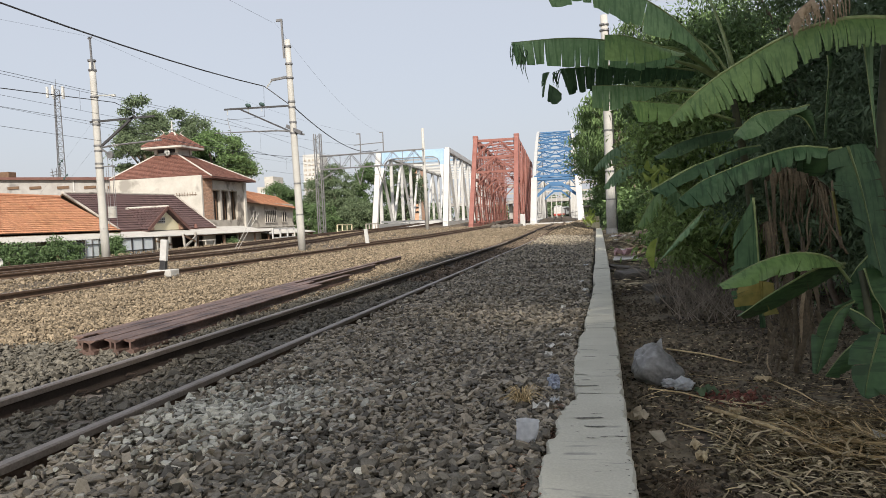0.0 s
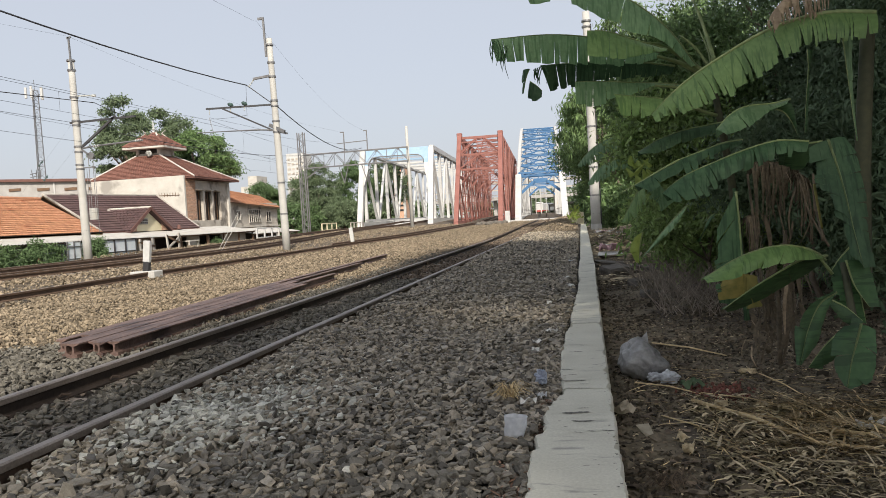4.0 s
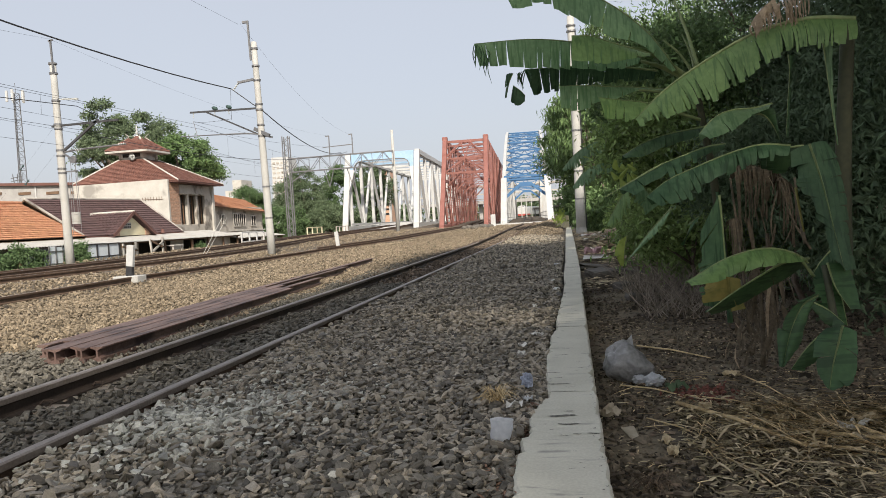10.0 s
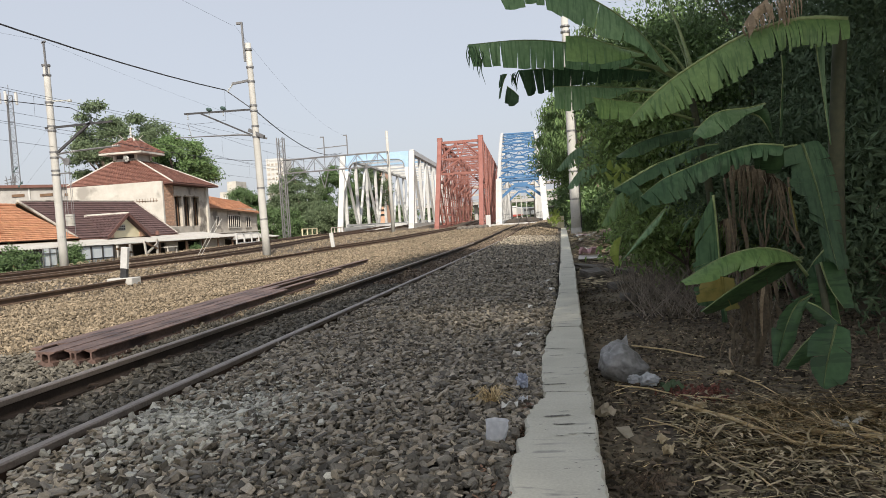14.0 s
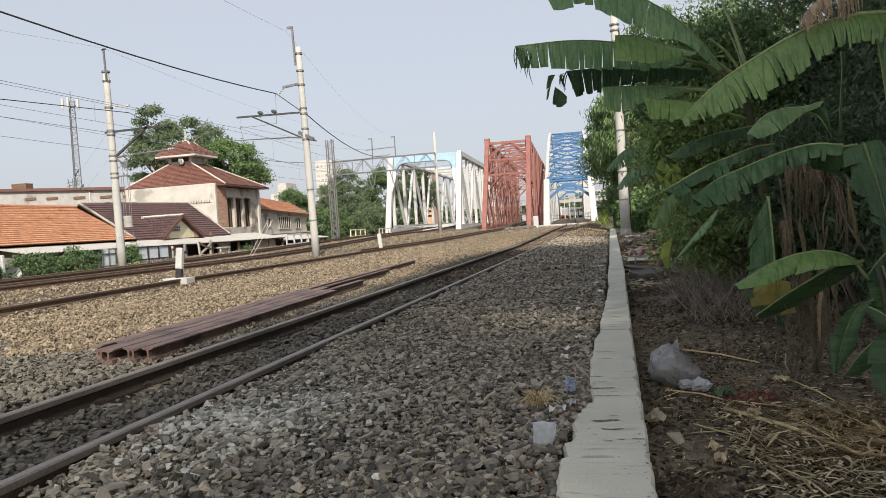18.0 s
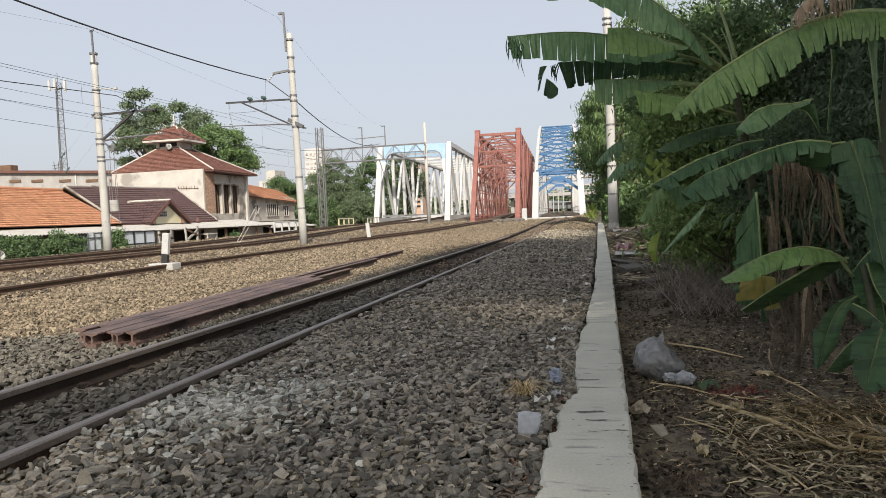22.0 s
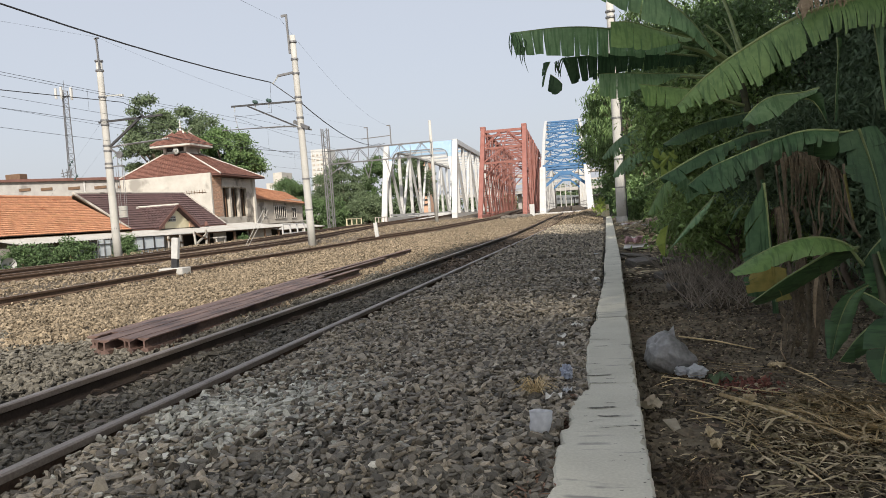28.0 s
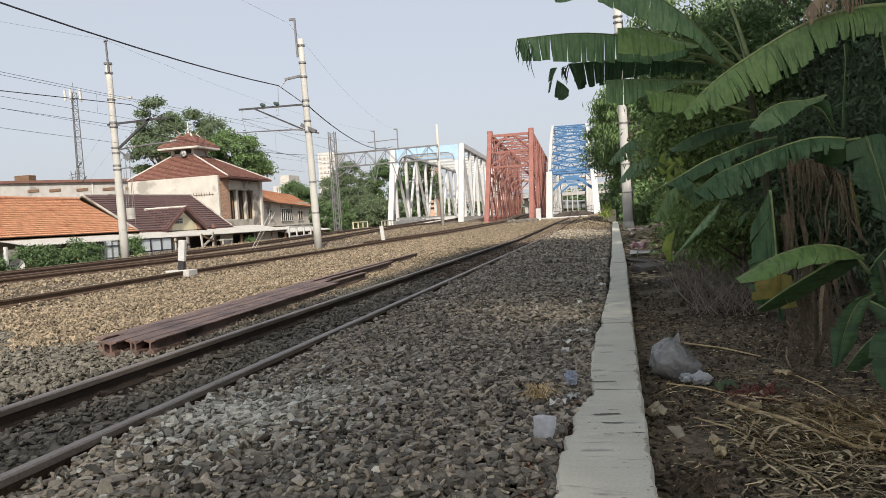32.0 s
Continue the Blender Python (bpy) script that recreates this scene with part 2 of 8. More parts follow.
def part(name, shape, material, parent, label="", origin=None, smooth=False):
    """One mesh under a thing or a part; the shape is in world metres."""
    o = Vector(origin) if origin is not None else ORG[parent]
    ob = new(name, mesh_of(name, shape, material, o, smooth))
    ob.parent = parent
    ob.location = o - ORG[parent]
    ORG[ob] = o
    return tagged(ob, label) if label else ob


def pieces(*shapes):
    return shapes


def parts(name, shapes, material, parent, label=""):
    """One part for each of the shapes."""
    for shape in shapes:
        part(name, shape, material, parent, label)


def like(ob, name, at, parent, turn=None):
    """Another piece on the mesh of ob, at a place in the world."""
    o = new(name, ob.data)
    o.parent = parent
    o.location = Vector(at) - ORG[parent]
    if turn:
        o.rotation_euler = turn
    ORG[o] = Vector(at)
    return o


def single(name, shape, material, label, category, group="", kind="", smooth=False):
    """A thing of one mesh, its origin at the middle of its base."""
    pts = [Vector(p) for p in shape[0]]
    at = Vector((sum(p.x for p in pts) / len(pts), sum(p.y for p in pts) / len(pts), min(p.z for p in pts)))
    ob = new(name, mesh_of(name, shape, material, at, smooth))
    ob.location = at
    ORG[ob] = at
    return tagged(ob, label, category, group, kind)


def cloud(name, verts, faces, material, smooth=False):
    """A large mesh from arrays of vertices (n, 3) and faces (m, 3 or 4)."""
    me = bpy.data.meshes.new(name)
    k = faces.shape[1]
    me.vertices.add(len(verts))
    me.vertices.foreach_set("co", np.ascontiguousarray(verts, np.float32).ravel())
    me.loops.add(faces.size)
    me.loops.foreach_set("vertex_index", np.ascontiguousarray(faces, np.int32).ravel())
    me.polygons.add(len(faces))
    me.polygons.foreach_set("loop_start", np.arange(0, faces.size, k, dtype=np.int32))
    me.update(calc_edges=True)
    me.validate()
    for m in material if isinstance(material, (list, tuple)) else [material]:
        me.materials.append(m)
    me.polygons.foreach_set("use_smooth", [smooth] * len(me.polygons))
    return me


def ease(a, b, v):
    k = min(1.0, max(0.0, (v - a) / (b - a)))
    return k * k * (3 - 2 * k)


# ---- plan: the lines of the tracks and the lie of the land ----
def rise(y):
    return 0.30 * ease(25, 80, y) + 0.55 * ease(78, 125, y)


def lean_left(y):
    """How far the line to the bridges has swung off, past the straight."""
    return -0.38 * ease(28, 60, y) - 0.67 * ease(70, 86, y) - 0.05 * max(0.0, y - 84)


def x1(y):
    return -3.365 + lean_left(y)


def x2(y):
    return -11.95 - 0.5 * ease(10, 20, y) + 1.0 * ease(33, 48, y) + 0.35 * ease(28, 78, y) - 0.05 * max(0.0, y - 78)


def x3(y):
    return -16.1 + 1.1 * ease(14, 34, y) - 6.9 * ease(18, 82, y) - 0.05 * max(0.0, y - 88)


def x4(y):
    return -19.3 - 6.7 * ease(18, 82, y) - 0.05 * max(0.0, y - 88)


Z1, Z2, Z3 = 0.10, 0.12, 0.28


def kerb_x(y):
    return 0.10 * ease(3, 18, y)


def swell(x, y):
    """The mound of ballast beside the far stretch of the line."""
    return 0.22 * ease(34, 52, y) * math.exp(-((x + 1.7) / 0.8) ** 2)


def land(x, y):
    """Height of the ground."""
    k = kerb_x(y)
    if x > k - 0.05:
        low = -0.24 + 0.24 * ease(12, 40, y)
        return low + 0.10 * ease(1.5, 4.0, x - k) + 0.25 * rise(y) + 0.42 * ease(0.5, 1.6, x - k) * ease(19, 25, y) * (1 - ease(28, 36, y))
    up = rise(y)
    if x > -5:
        return -0.17 + up + swell(x, y)
    if x > -22.8:
        return -0.12 + 0.18 * ease(-11.8, -14.3, x) + up
    return 0.06 + up - 1.35 * ease(-23.2, -26.0, x)


def build_ground():
    xs = [-1500, -600, -250, -120, -80, -60, -50, -44, -38, -34, -30, -28] + [-26.5 + 0.5 * i for i in range(42)] + [-5.4, -5, -4.5, -4, -3.4, -2.8, -2.2, -1.6, -1.0, -0.6, -0.32, -0.1, 0.06, 0.16, 0.3, 0.5, 0.8, 1.1, 1.5, 2, 2.6, 3.4, 4.4, 6, 8, 11, 15, 22, 40, 80, 200, 600, 1500]
    ys = [-600, -150, -50, -20, -10, -5, -2, 0, 1] + [2 + 0.6 * i for i in range(40)] + [27 + 2.5 * i for i in range(30)] + [110, 130, 160, 220, 320, 600, 1200, 2600]
    vs = [Vector((x, y, land(x, y) + (0.03 * noise.noise(Vector((x * 1.7, y * 1.7, 0))) if abs(x) < 30 and 0 < y < 60 else 0))) for y in ys for x in xs]
    w = len(xs)
    fs = [[j * w + i, j * w + i + 1, (j + 1) * w + i + 1, (j + 1) * w + i] for j in range(len(ys) - 1) for i in range(w - 1)]
    me = mesh_of("ground", (vs, fs), [M_GROUND, M_BED, M_BED_BROWN], smooth=True)
    for p in me.polygons:
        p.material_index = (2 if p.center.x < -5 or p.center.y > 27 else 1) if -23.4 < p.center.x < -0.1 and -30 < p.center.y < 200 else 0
    tagged(new("ground", me), "dark earth and grit running out to the horizon", "ground", kind="structure")


build_ground()


# ---- kerb: a low concrete retaining wall between ballast and earth ----
def build_kerb():
    wall = thing("retaining_wall", (0, 2, -0.4), "weathered pale concrete kerb wall between ballast and bare earth", "kerb", kind="structure")
    joints = [-14.0, -10.0, -6.5, -3.0, 0.9, 4.69, 7.42, 10.62, 15.4, 19, 23, 27, 31, 35, 39, 43, 47]
    rng = random.Random(4)
    worn = lambda y: float(np.interp(y, [3.9, 4.15, 4.45, 4.62, 4.72, 5.1, 5.8, 6.9, 7.3, 8.0, 9.7, 11, 14], [0, 0.012, 0.06, 0.115, 0.12, 0.09, 0.07, 0.07, 0.11, 0.10, 0.12, 0.14, 0.10]))
    top = lambda y: 0.25 * rise(y) + 0.25 * ease(12, 40, y) * 0.9
    for a, b in zip(joints, joints[1:]):
        n = max(3, int((b - a) / (0.035 if 2 < b < 11 else 0.2)))
        rows, chip_l, chip_r = [], 0.0, 0.0
        for i in range(n + 1):
            y = a + 0.008 + (b - a - 0.016) * i / n
            o = kerb_x(y)
            chip_l = 0.7 * chip_l + (rng.uniform(0.0, 0.035) if rng.random() < 0.22 else 0)
            chip_r = 0.55 * chip_r + (rng.uniform(0.0, 0.028) if rng.random() < 0.2 else 0)
            l = o - 0.298 + worn(y) + chip_l + rng.uniform(-0.004, 0.004)
            r = o + 0.126 - chip_r + rng.uniform(-0.003, 0.003)
            rows.append((y, top(y) + rng.uniform(-0.0015, 0.0015), l, r))
        vs, fs = [], []
        for y, z, l, r in rows:
            vs += [Vector((l - 0.02, y, z - 0.55)), Vector((l - 0.004, y, z - 0.02)), Vector((l + 0.008, y, z)), Vector((r - 0.012, y, z)), Vector((r, y, z - 0.02)), Vector((r + 0.01, y, z - 0.55))]
        for i in range(n):
            for k in range(5):
                fs.append([i * 6 + k, i * 6 + k + 1, i * 6 + 7 + k, i * 6 + 6 + k])
        fs += [[0, 1, 2, 3, 4, 5], [n * 6 + k for k in range(6)][::-1]]
        part("coping_slab", (vs, fs), M_KERB, wall)
    # hairline casting cracks and shallow pits in the top: thin irregular lenses across the wall
    marks = [(-0.11, 0.21, 15.45, 0.05), (-0.20, 0.04, 10.62, 0.03), (-0.217, 0.13, 7.42, 0.016), (-0.213, 0.01, 7.735, 0.016), (-0.263, -0.009, 6.21, 0.012), (-0.162, -0.046, 5.91, 0.018), (-0.22, -0.108, 5.25, 0.014),
             (-0.208, -0.03, 4.90, 0.024), (-0.186, 0.006, 4.69, 0.013), (-0.174, -0.005, 4.115, 0.034), (-0.114, 0.012, 3.95, 0.026), (-0.099, -0.048, 3.745, 0.010), (-0.03, 0.015, 3.767, 0.010), (0.043, 0.111, 3.777, 0.014),
             (-0.081, -0.017, 4.21, 0.010), (-0.10, 0.10, 8.35, 0.012), (-0.15, -0.09, 5.08, 0.010), (-0.07, -0.01, 4.80, 0.008), (0.05, 0.125, 5.95, 0.012), (0.02, 0.06, 5.4, 0.008), (-0.18, 0.02, 9.1, 0.014), (-0.16, 0.06, 12.4, 0.03), (-0.1, 0.12, 13.6, 0.03)]
    marks += [(x, x + w, rng.uniform(2.3, 17), rng.uniform(0.003, 0.007)) for x, w in [(rng.uniform(-0.2, 0.06), rng.uniform(0.008, 0.04)) for k in range(55)]]
    marks += [(x, x + rng.uniform(0.006, 0.016), rng.uniform(2.3, 6.5), rng.uniform(0.004, 0.012)) for x in [rng.choice((0.085, 0.1, 0.11)) + rng.uniform(-0.02, 0.006) for k in range(46)]]
    vs, fs = [], []
    for xa, xb, y, d in marks:
        n, o = 12, len(vs)
        off = kerb_x(y) if abs(xa) < 0.2 and d < 0.008 else 0.0
        up, low = [], []
        for i in range(n + 1):
            u = i / n
            x = xa + (xb - xa) * u + off
            yy = y + 0.25 * d * math.sin(5 * u + 7 * y)
            h = d * 0.5 * (min(1.0, 5 * u, 5 * (1 - u)) ** 0.6) * rng.uniform(0.45, 1.15) + 0.0006
            up.append(Vector((x, yy + h, top(yy) + 0.0035)))
            low.append(Vector((x, yy - h, top(yy) + 0.0035)))
        vs += up + low
        fs += [[o + i, o + i + 1, o + n + 2 + i, o + n + 1 + i] for i in range(n)]
    part("pits", (vs, fs), M_PIT, wall, "dark shallow pits in the concrete")


build_kerb()


# ---- tracks ----
RAIL = [(-0.055, -0.155), (0.055, -0.155), (0.055, -0.143), (0.012, -0.126), (0.008, -0.115), (0.008, -0.062), (0.014, -0.052), (0.035, -0.044), (0.037, -0.009), (0.026, 0.0),
        (-0.026, 0.0), (-0.037, -0.009), (-0.035, -0.044), (-0.014, -0.052), (-0.008, -0.062), (-0.008, -0.115), (-0.012, -0.126), (-0.055, -0.143)]


def rail_shape(line, z0, off, y0, y1, step):
    frames, y = [], y0
    while y < y1 + 0.01:
        d = Vector((line(y + 0.5) - line(y - 0.5), 1, 0)).normalized()
        side = Vector((d.y, -d.x, 0))
        frames.append((Vector((line(y), y, z0 + rise(y))) + side * off, side, Vector((0, 0, 1))))
        y += step
    return sweep(RAIL, frames)


def build_track(name, line, z0, y0, y1, step, sleepers_to, label, clips_to=0, buried_to=0):
    t = thing(name, (line(y0), y0, z0 - 0.155), label, "railway track", "railway tracks", "structure")
    for off in (-0.567, 0.567):
        shape = rail_shape(line, z0, off, max(y0, buried_to) if off < 0 else y0, y1, step)
        r = part("rail", shape, [M_RAIL_DARK if name == "track_1" and off < 0 else M_RAIL, M_RAILHEAD], t)
        for p in r.data.polygons:
            if p.center.z - rise(p.center.y + y0) > 0.105 and p.center.y + y0 < 32 and (name == "track_1" or p.normal.z > 0.8):
                p.material_index = 1
    y, first, clip = y0 + 0.3, None, None
    sl = [(-0.10, -0.0), (-0.125, -0.14), (0.125, -0.14), (0.10, 0.0)]
    while y < sleepers_to:
        at = Vector((line(y), y, z0 + rise(y) - 0.158))
        if first is None:
            shape = sweep([(a, b) for a, b in sl], [(at + Vector((x, 0, dz)), Vector((0, 1, 0)), Vector((0, 0, 1))) for x, dz in ((-1.0, 0), (-0.35, 0), (-0.25, -0.02), (0.25, -0.02), (0.35, 0), (1.0, 0))])
            first = part("sleeper", shape, M_SLEEPER, t, origin=at)
            if clips_to:
                c = merge(*[tube([at + Vector((sx * 0.08 + ox, s * 0.03, 0.01)), at + Vector((sx * 0.10 + ox, s * 0.05, 0.045)), at + Vector((sx * 0.045 + ox, s * 0.02, 0.05)), at + Vector((sx * 0.045 + ox, -s * 0.02, 0.03))], 0.009, 5)
                            for ox in (-0.567, 0.567) for sx in (-1, 1) for s in (1,)])
                clip = part("rail_clips", c, M_RAIL_DARK, t, origin=at)
        else:
            like(first, "sleeper", at, t)
            if clip and y < clips_to:
                like(clip, "rail_clips", at, t)
        y += 0.6
    return t


build_track("track_1", x1, Z1, -4.0, 190, 1.0, 40, "single railway track with rusty worn rails on concrete sleepers", 14)
build_track("track_2", x2, Z2, 4.0, 190, 1.5, 4, "railway track with one brown rusted rail clear of the ballast", buried_to=36)
build_track("track_3", x3, Z3, 8.0, 190, 1.5, 40, "railway track curving to the white bridge")
build_track("track_4", x4, Z3, 10.0, 190, 1.5, 40, "outer railway track beside the houses")


# ---- bridges ----
def laced(p, q, w, up, m_n=5, bar=0.10):
    """Two flat bars from p to q with battens between them, as on old riveted bridges."""
    p, q = Vector(p), Vector(q)
    y = (q - p).normalized()
    x = y.cross(Vector(up)).normalized()
    shapes = [beam(p + x * s * (w / 2 - bar / 2), q + x * s * (w / 2 - bar / 2), bar, 0.16, up) for s in (-1, 1)]
    for i in range(m_n + 1):
        c = p + (q - p) * ((i + 0.5) / (m_n + 1))
        shapes.append(beam(c - x * w / 2, c + x * w / 2, 0.09, 0.05, up))
    return merge(*shapes)


def axis(cx, y0, s=-0.05):
    d = Vector((s, 1, 0)).normalized()
    side = Vector((d.y, -d.x, 0))
    return lambda off, along, z: Vector((cx, y0, 0)) + side * off + d * along + Vector((0, 0, z))


def build_white_bridge():
    P = axis(-24.1, 92)
    b = thing("white_truss_bridge", (-24.1, 92, 0.3), "white steel through-truss railway bridge with a pale blue portal", "bridge")
    w, top, end, n, pan = 4.75, 10.75, 4.2, 9, 7.0
    z0 = 0.45
    for s in (-1, 1):
        part("end_post", beam(P(s * w, 0, z0 - 0.3), P(s * w, end, top), 0.72, 0.6, (0, -1, 0.9), 0.03), M_WHITE, b)
        part("top_chord", beam(P(s * w, end, top), P(s * w, end + pan * n, top), 0.6, 0.7, c=0.03), M_WHITE, b)
        part("bottom_chord", beam(P(s * w, 0, z0 + 0.3), P(s * w, end * 2 + pan * n, z0 + 0.3), 0.55, 0.75), M_WHITE, b)
        for i in range(n + 1):
            part("hanger", beam(P(s * w, end + pan * i, z0), P(s * w, end + pan * i, top), 0.42, 0.36, (0, 1, 0)), M_WHITE, b)
        for i in range(n):
            a, c = (z0, top) if i % 2 else (top, z0)
            part("diagonal", beam(P(s * w, end + pan * i, a), P(s * w, end + pan * (i + 1), c), 0.32, 0.32, (1, 0, 0)), M_WHITE, b)
        part("walkway_rail", merge(*[beam(P(s * (w - 0.6), 1, z0 + k), P(s * (w - 0.6), end * 2 + pan * n, z0 + k), 0.12, 0.3) for k in (0.9,)]), M_WHITE, b)
    # portal: a shallow blue plate with rounded corners, and white knees tapering down the posts
    back = lambda z: end * (z - z0) / (top - z0) - 0.25
    right = [(w - 0.95, 8.75), (w - 1.0, 9.2), (w - 1.25, 9.6), (w - 1.7, 9.85), (w - 2.4, 9.92)]
    ring = [(-w + 0.4, 10.95), (w - 0.4, 10.95), (w - 0.4, 8.75)] + right + [(-x, z) for x, z in reversed(right)] + [(-w + 0.4, 8.75)]
    part("portal_plate", slab([P(x, back(z), z) for x, z in ring], 0.18, (0, 1, 0)), M_PALEBLUE, b, "pale blue portal plate")
    part("portal_edge", merge(*[beam(P(a[0], back(a[1]) - 0.03, a[1]), P(c[0], back(c[1]) - 0.03, c[1]), 0.10, 0.5, (0, 1, 0)) for a, c in zip(ring[3:-2], ring[4:-1])]), M_STEEL, b, "grey flange round the portal opening")
    for s in (-1, 1):
        part("portal_knee", slab([P(s * (w - 0.4), back(8.74), 8.74), P(s * (w - 0.95), back(8.74), 8.74), P(s * (w - 0.75), back(7.4), 7.4), P(s * (w - 0.4), back(5.9), 5.9)], 0.18, (0, 1, 0)), M_WHITE, b)
    for i in range(n + 1):
        part("top_strut", beam(P(-w, end + pan * i, top - 0.2), P(w, end + pan * i, top - 0.2), 0.22, 0.3), M_PALEBLUE if i < 3 else M_WHITE, b)
    for i in range(n):
        parts("top_lateral", pieces(beam(P(-w, end + pan * i, top), P(w, end + pan * (i + 1), top), 0.12, 0.12), beam(P(w, end + pan * i, top), P(-w, end + pan * (i + 1), top), 0.12, 0.12)), M_WHITE, b)
    part("deck", block(-24.3, 128, 0.0, 10.2, 72, 0.4), M_STEEL, b)
    for off in (-w, w):
        q = P(off, 0.1, 0)
        single("bridge_abutment", block(q.x, q.y, -0.05, 1.7, 1.6, 0.5, 0.04), M_CONCRETE, "pale concrete bearing block under the white bridge", "abutment", "bearing blocks")


def build_red_bridge():
    P = axis(-11.1, 78)
    b = thing("red_truss_bridge", (-11.1, 78, 0.2), "faded red riveted lattice railway bridge", "bridge")
    w, top, end, n, pan, z0 = 2.45, 10.6, 8.5, 8, 5.6, 0.4
    for s in (-1, 1):
        part("end_post", beam(P(s * w, 0, z0 - 0.4), P(s * w, end, top + 0.2), 0.50, 0.55, (0, -1, 0.9), 0.02), M_RED, b)
        part("post_cap", block(*P(s * w, end, top + 0.3), 0.62, 0.62, 0.5, 0.05), M_RED, b)
        part("top_chord", beam(P(s * w, end, top), P(s * w, end + pan * n, top - 0.2), 0.4, 0.45), M_RED, b)
        part("bottom_chord", beam(P(s * w, 0, z0), P(s * w, end * 2 + pan * n, z0), 0.45, 0.6), M_RED, b)
        for i in range(n + 1):
            part("laced_post", laced(P(s * w, end + pan * i, z0), P(s * w, end + pan * i, top), 0.66, (0, 1, 0), 9, 0.08), M_RED, b)
        for i in range(n):
            part("laced_diagonal", laced(P(s * (w - 0.1), end + pan * i, top if i % 2 == 0 else z0), P(s * (w - 0.1), end + pan * (i + 1), z0 if i % 2 == 0 else top), 0.58, (0, 1, 0), 10, 0.07), M_RED, b)
            part("counter_diagonal", laced(P(s * (w + 0.1), end + pan * i, z0 if i % 2 == 0 else top), P(s * (w + 0.1), end + pan * (i + 1), top if i % 2 == 0 else z0), 0.42, (0, 1, 0), 10, 0.07), M_RED, b)
            part("laced_post", laced(P(s * w, end + pan * (i + 0.5), z0), P(s * w, end + pan * (i + 0.5), top), 0.5, (0, 1, 0), 9, 0.07), M_RED, b)
        part("laced_diagonal", laced(P(s * w, end * 0.45, 5.0), P(s * w, end, z0), 0.6, (0, 1, 0), 6), M_RED, b)
        part("mid_chord", beam(P(s * w, end * 0.5, 5.8), P(s * w, end + pan * n, 5.8), 0.2, 0.3), M_RED, b)
    for i in range(n + 1):
        y = end + pan * i
        part("top_strut", beam(P(-w, y, top), P(w, y, top), 0.14, 0.2), M_RED, b)
        parts("sway_frame", pieces(beam(P(-w, y, 8.4), P(w, y, 8.4), 0.08, 0.09), beam(P(-w, y, 6.7), P(w, y, 6.7), 0.08, 0.09), beam(P(-w, y, 8.4), P(0, y, top), 0.07, 0.08),
                                 beam(P(w, y, 8.4), P(0, y, top), 0.07, 0.08), beam(P(-w, y, 6.7), P(0, y, 8.4), 0.06, 0.07), beam(P(w, y, 6.7), P(0, y, 8.4), 0.06, 0.07)), M_RED, b)
        if i % 2 == 0:
            parts("knee_brace", pieces(beam(P(-w, y, 5.2), P(-0.9, y, 6.7), 0.16, 0.2), beam(P(w, y, 5.2), P(0.9, y, 6.7), 0.16, 0.2)), M_RED, b)
    for i in range(n):
        parts("top_lateral", pieces(beam(P(-w, end + pan * i, top), P(w, end + pan * (i + 1), top), 0.09, 0.09), beam(P(w, end + pan * i, top), P(-w, end + pan * (i + 1), top), 0.09, 0.09)), M_RED, b)
    # sloping portal bracing
    f = lambda z: end * (z - z0) / (top - z0)
    parts("portal_strut", pieces(beam(P(-w, f(10.5), 10.5), P(w, f(10.5), 10.5), 0.2, 0.24), beam(P(-w, f(10.0), 10.0), P(w, f(10.0), 10.0), 0.12, 0.12), beam(P(-w, f(8.4), 8.4), P(w, f(8.4), 8.4), 0.14, 0.18), beam(P(-w, f(6.6), 6.6), P(w, f(6.6), 6.6), 0.12, 0.16)), M_RED, b)
    parts("portal_brace", pieces(*[beam(P(s * w, f(8.4), 8.4), P(s * 0.5, f(10.4), 10.4), 0.15, 0.17) for s in (-1, 1)], *[beam(P(s * w, f(6.6), 6.6), P(0, f(8.4), 8.4), 0.11, 0.14) for s in (-1, 1)], *[beam(P(s * 0.5, f(10.4), 10.4), P(0, f(8.4), 8.4), 0.09, 0.10) for s in (-1, 1)]), M_RED, b)
    part("deck", block(-11.4, 108, 0.0, 4.6, 60, 0.3), M_STEEL, b)
    for s in (-1, 1):
        q = P(s * w, -0.2, 0.0)
        single("bridge_abutment", block(q.x, q.y, -0.02, 1.5, 1.4, 0.45, 0.04), M_CONCRETE, "small concrete bearing block under the red bridge", "abutment")


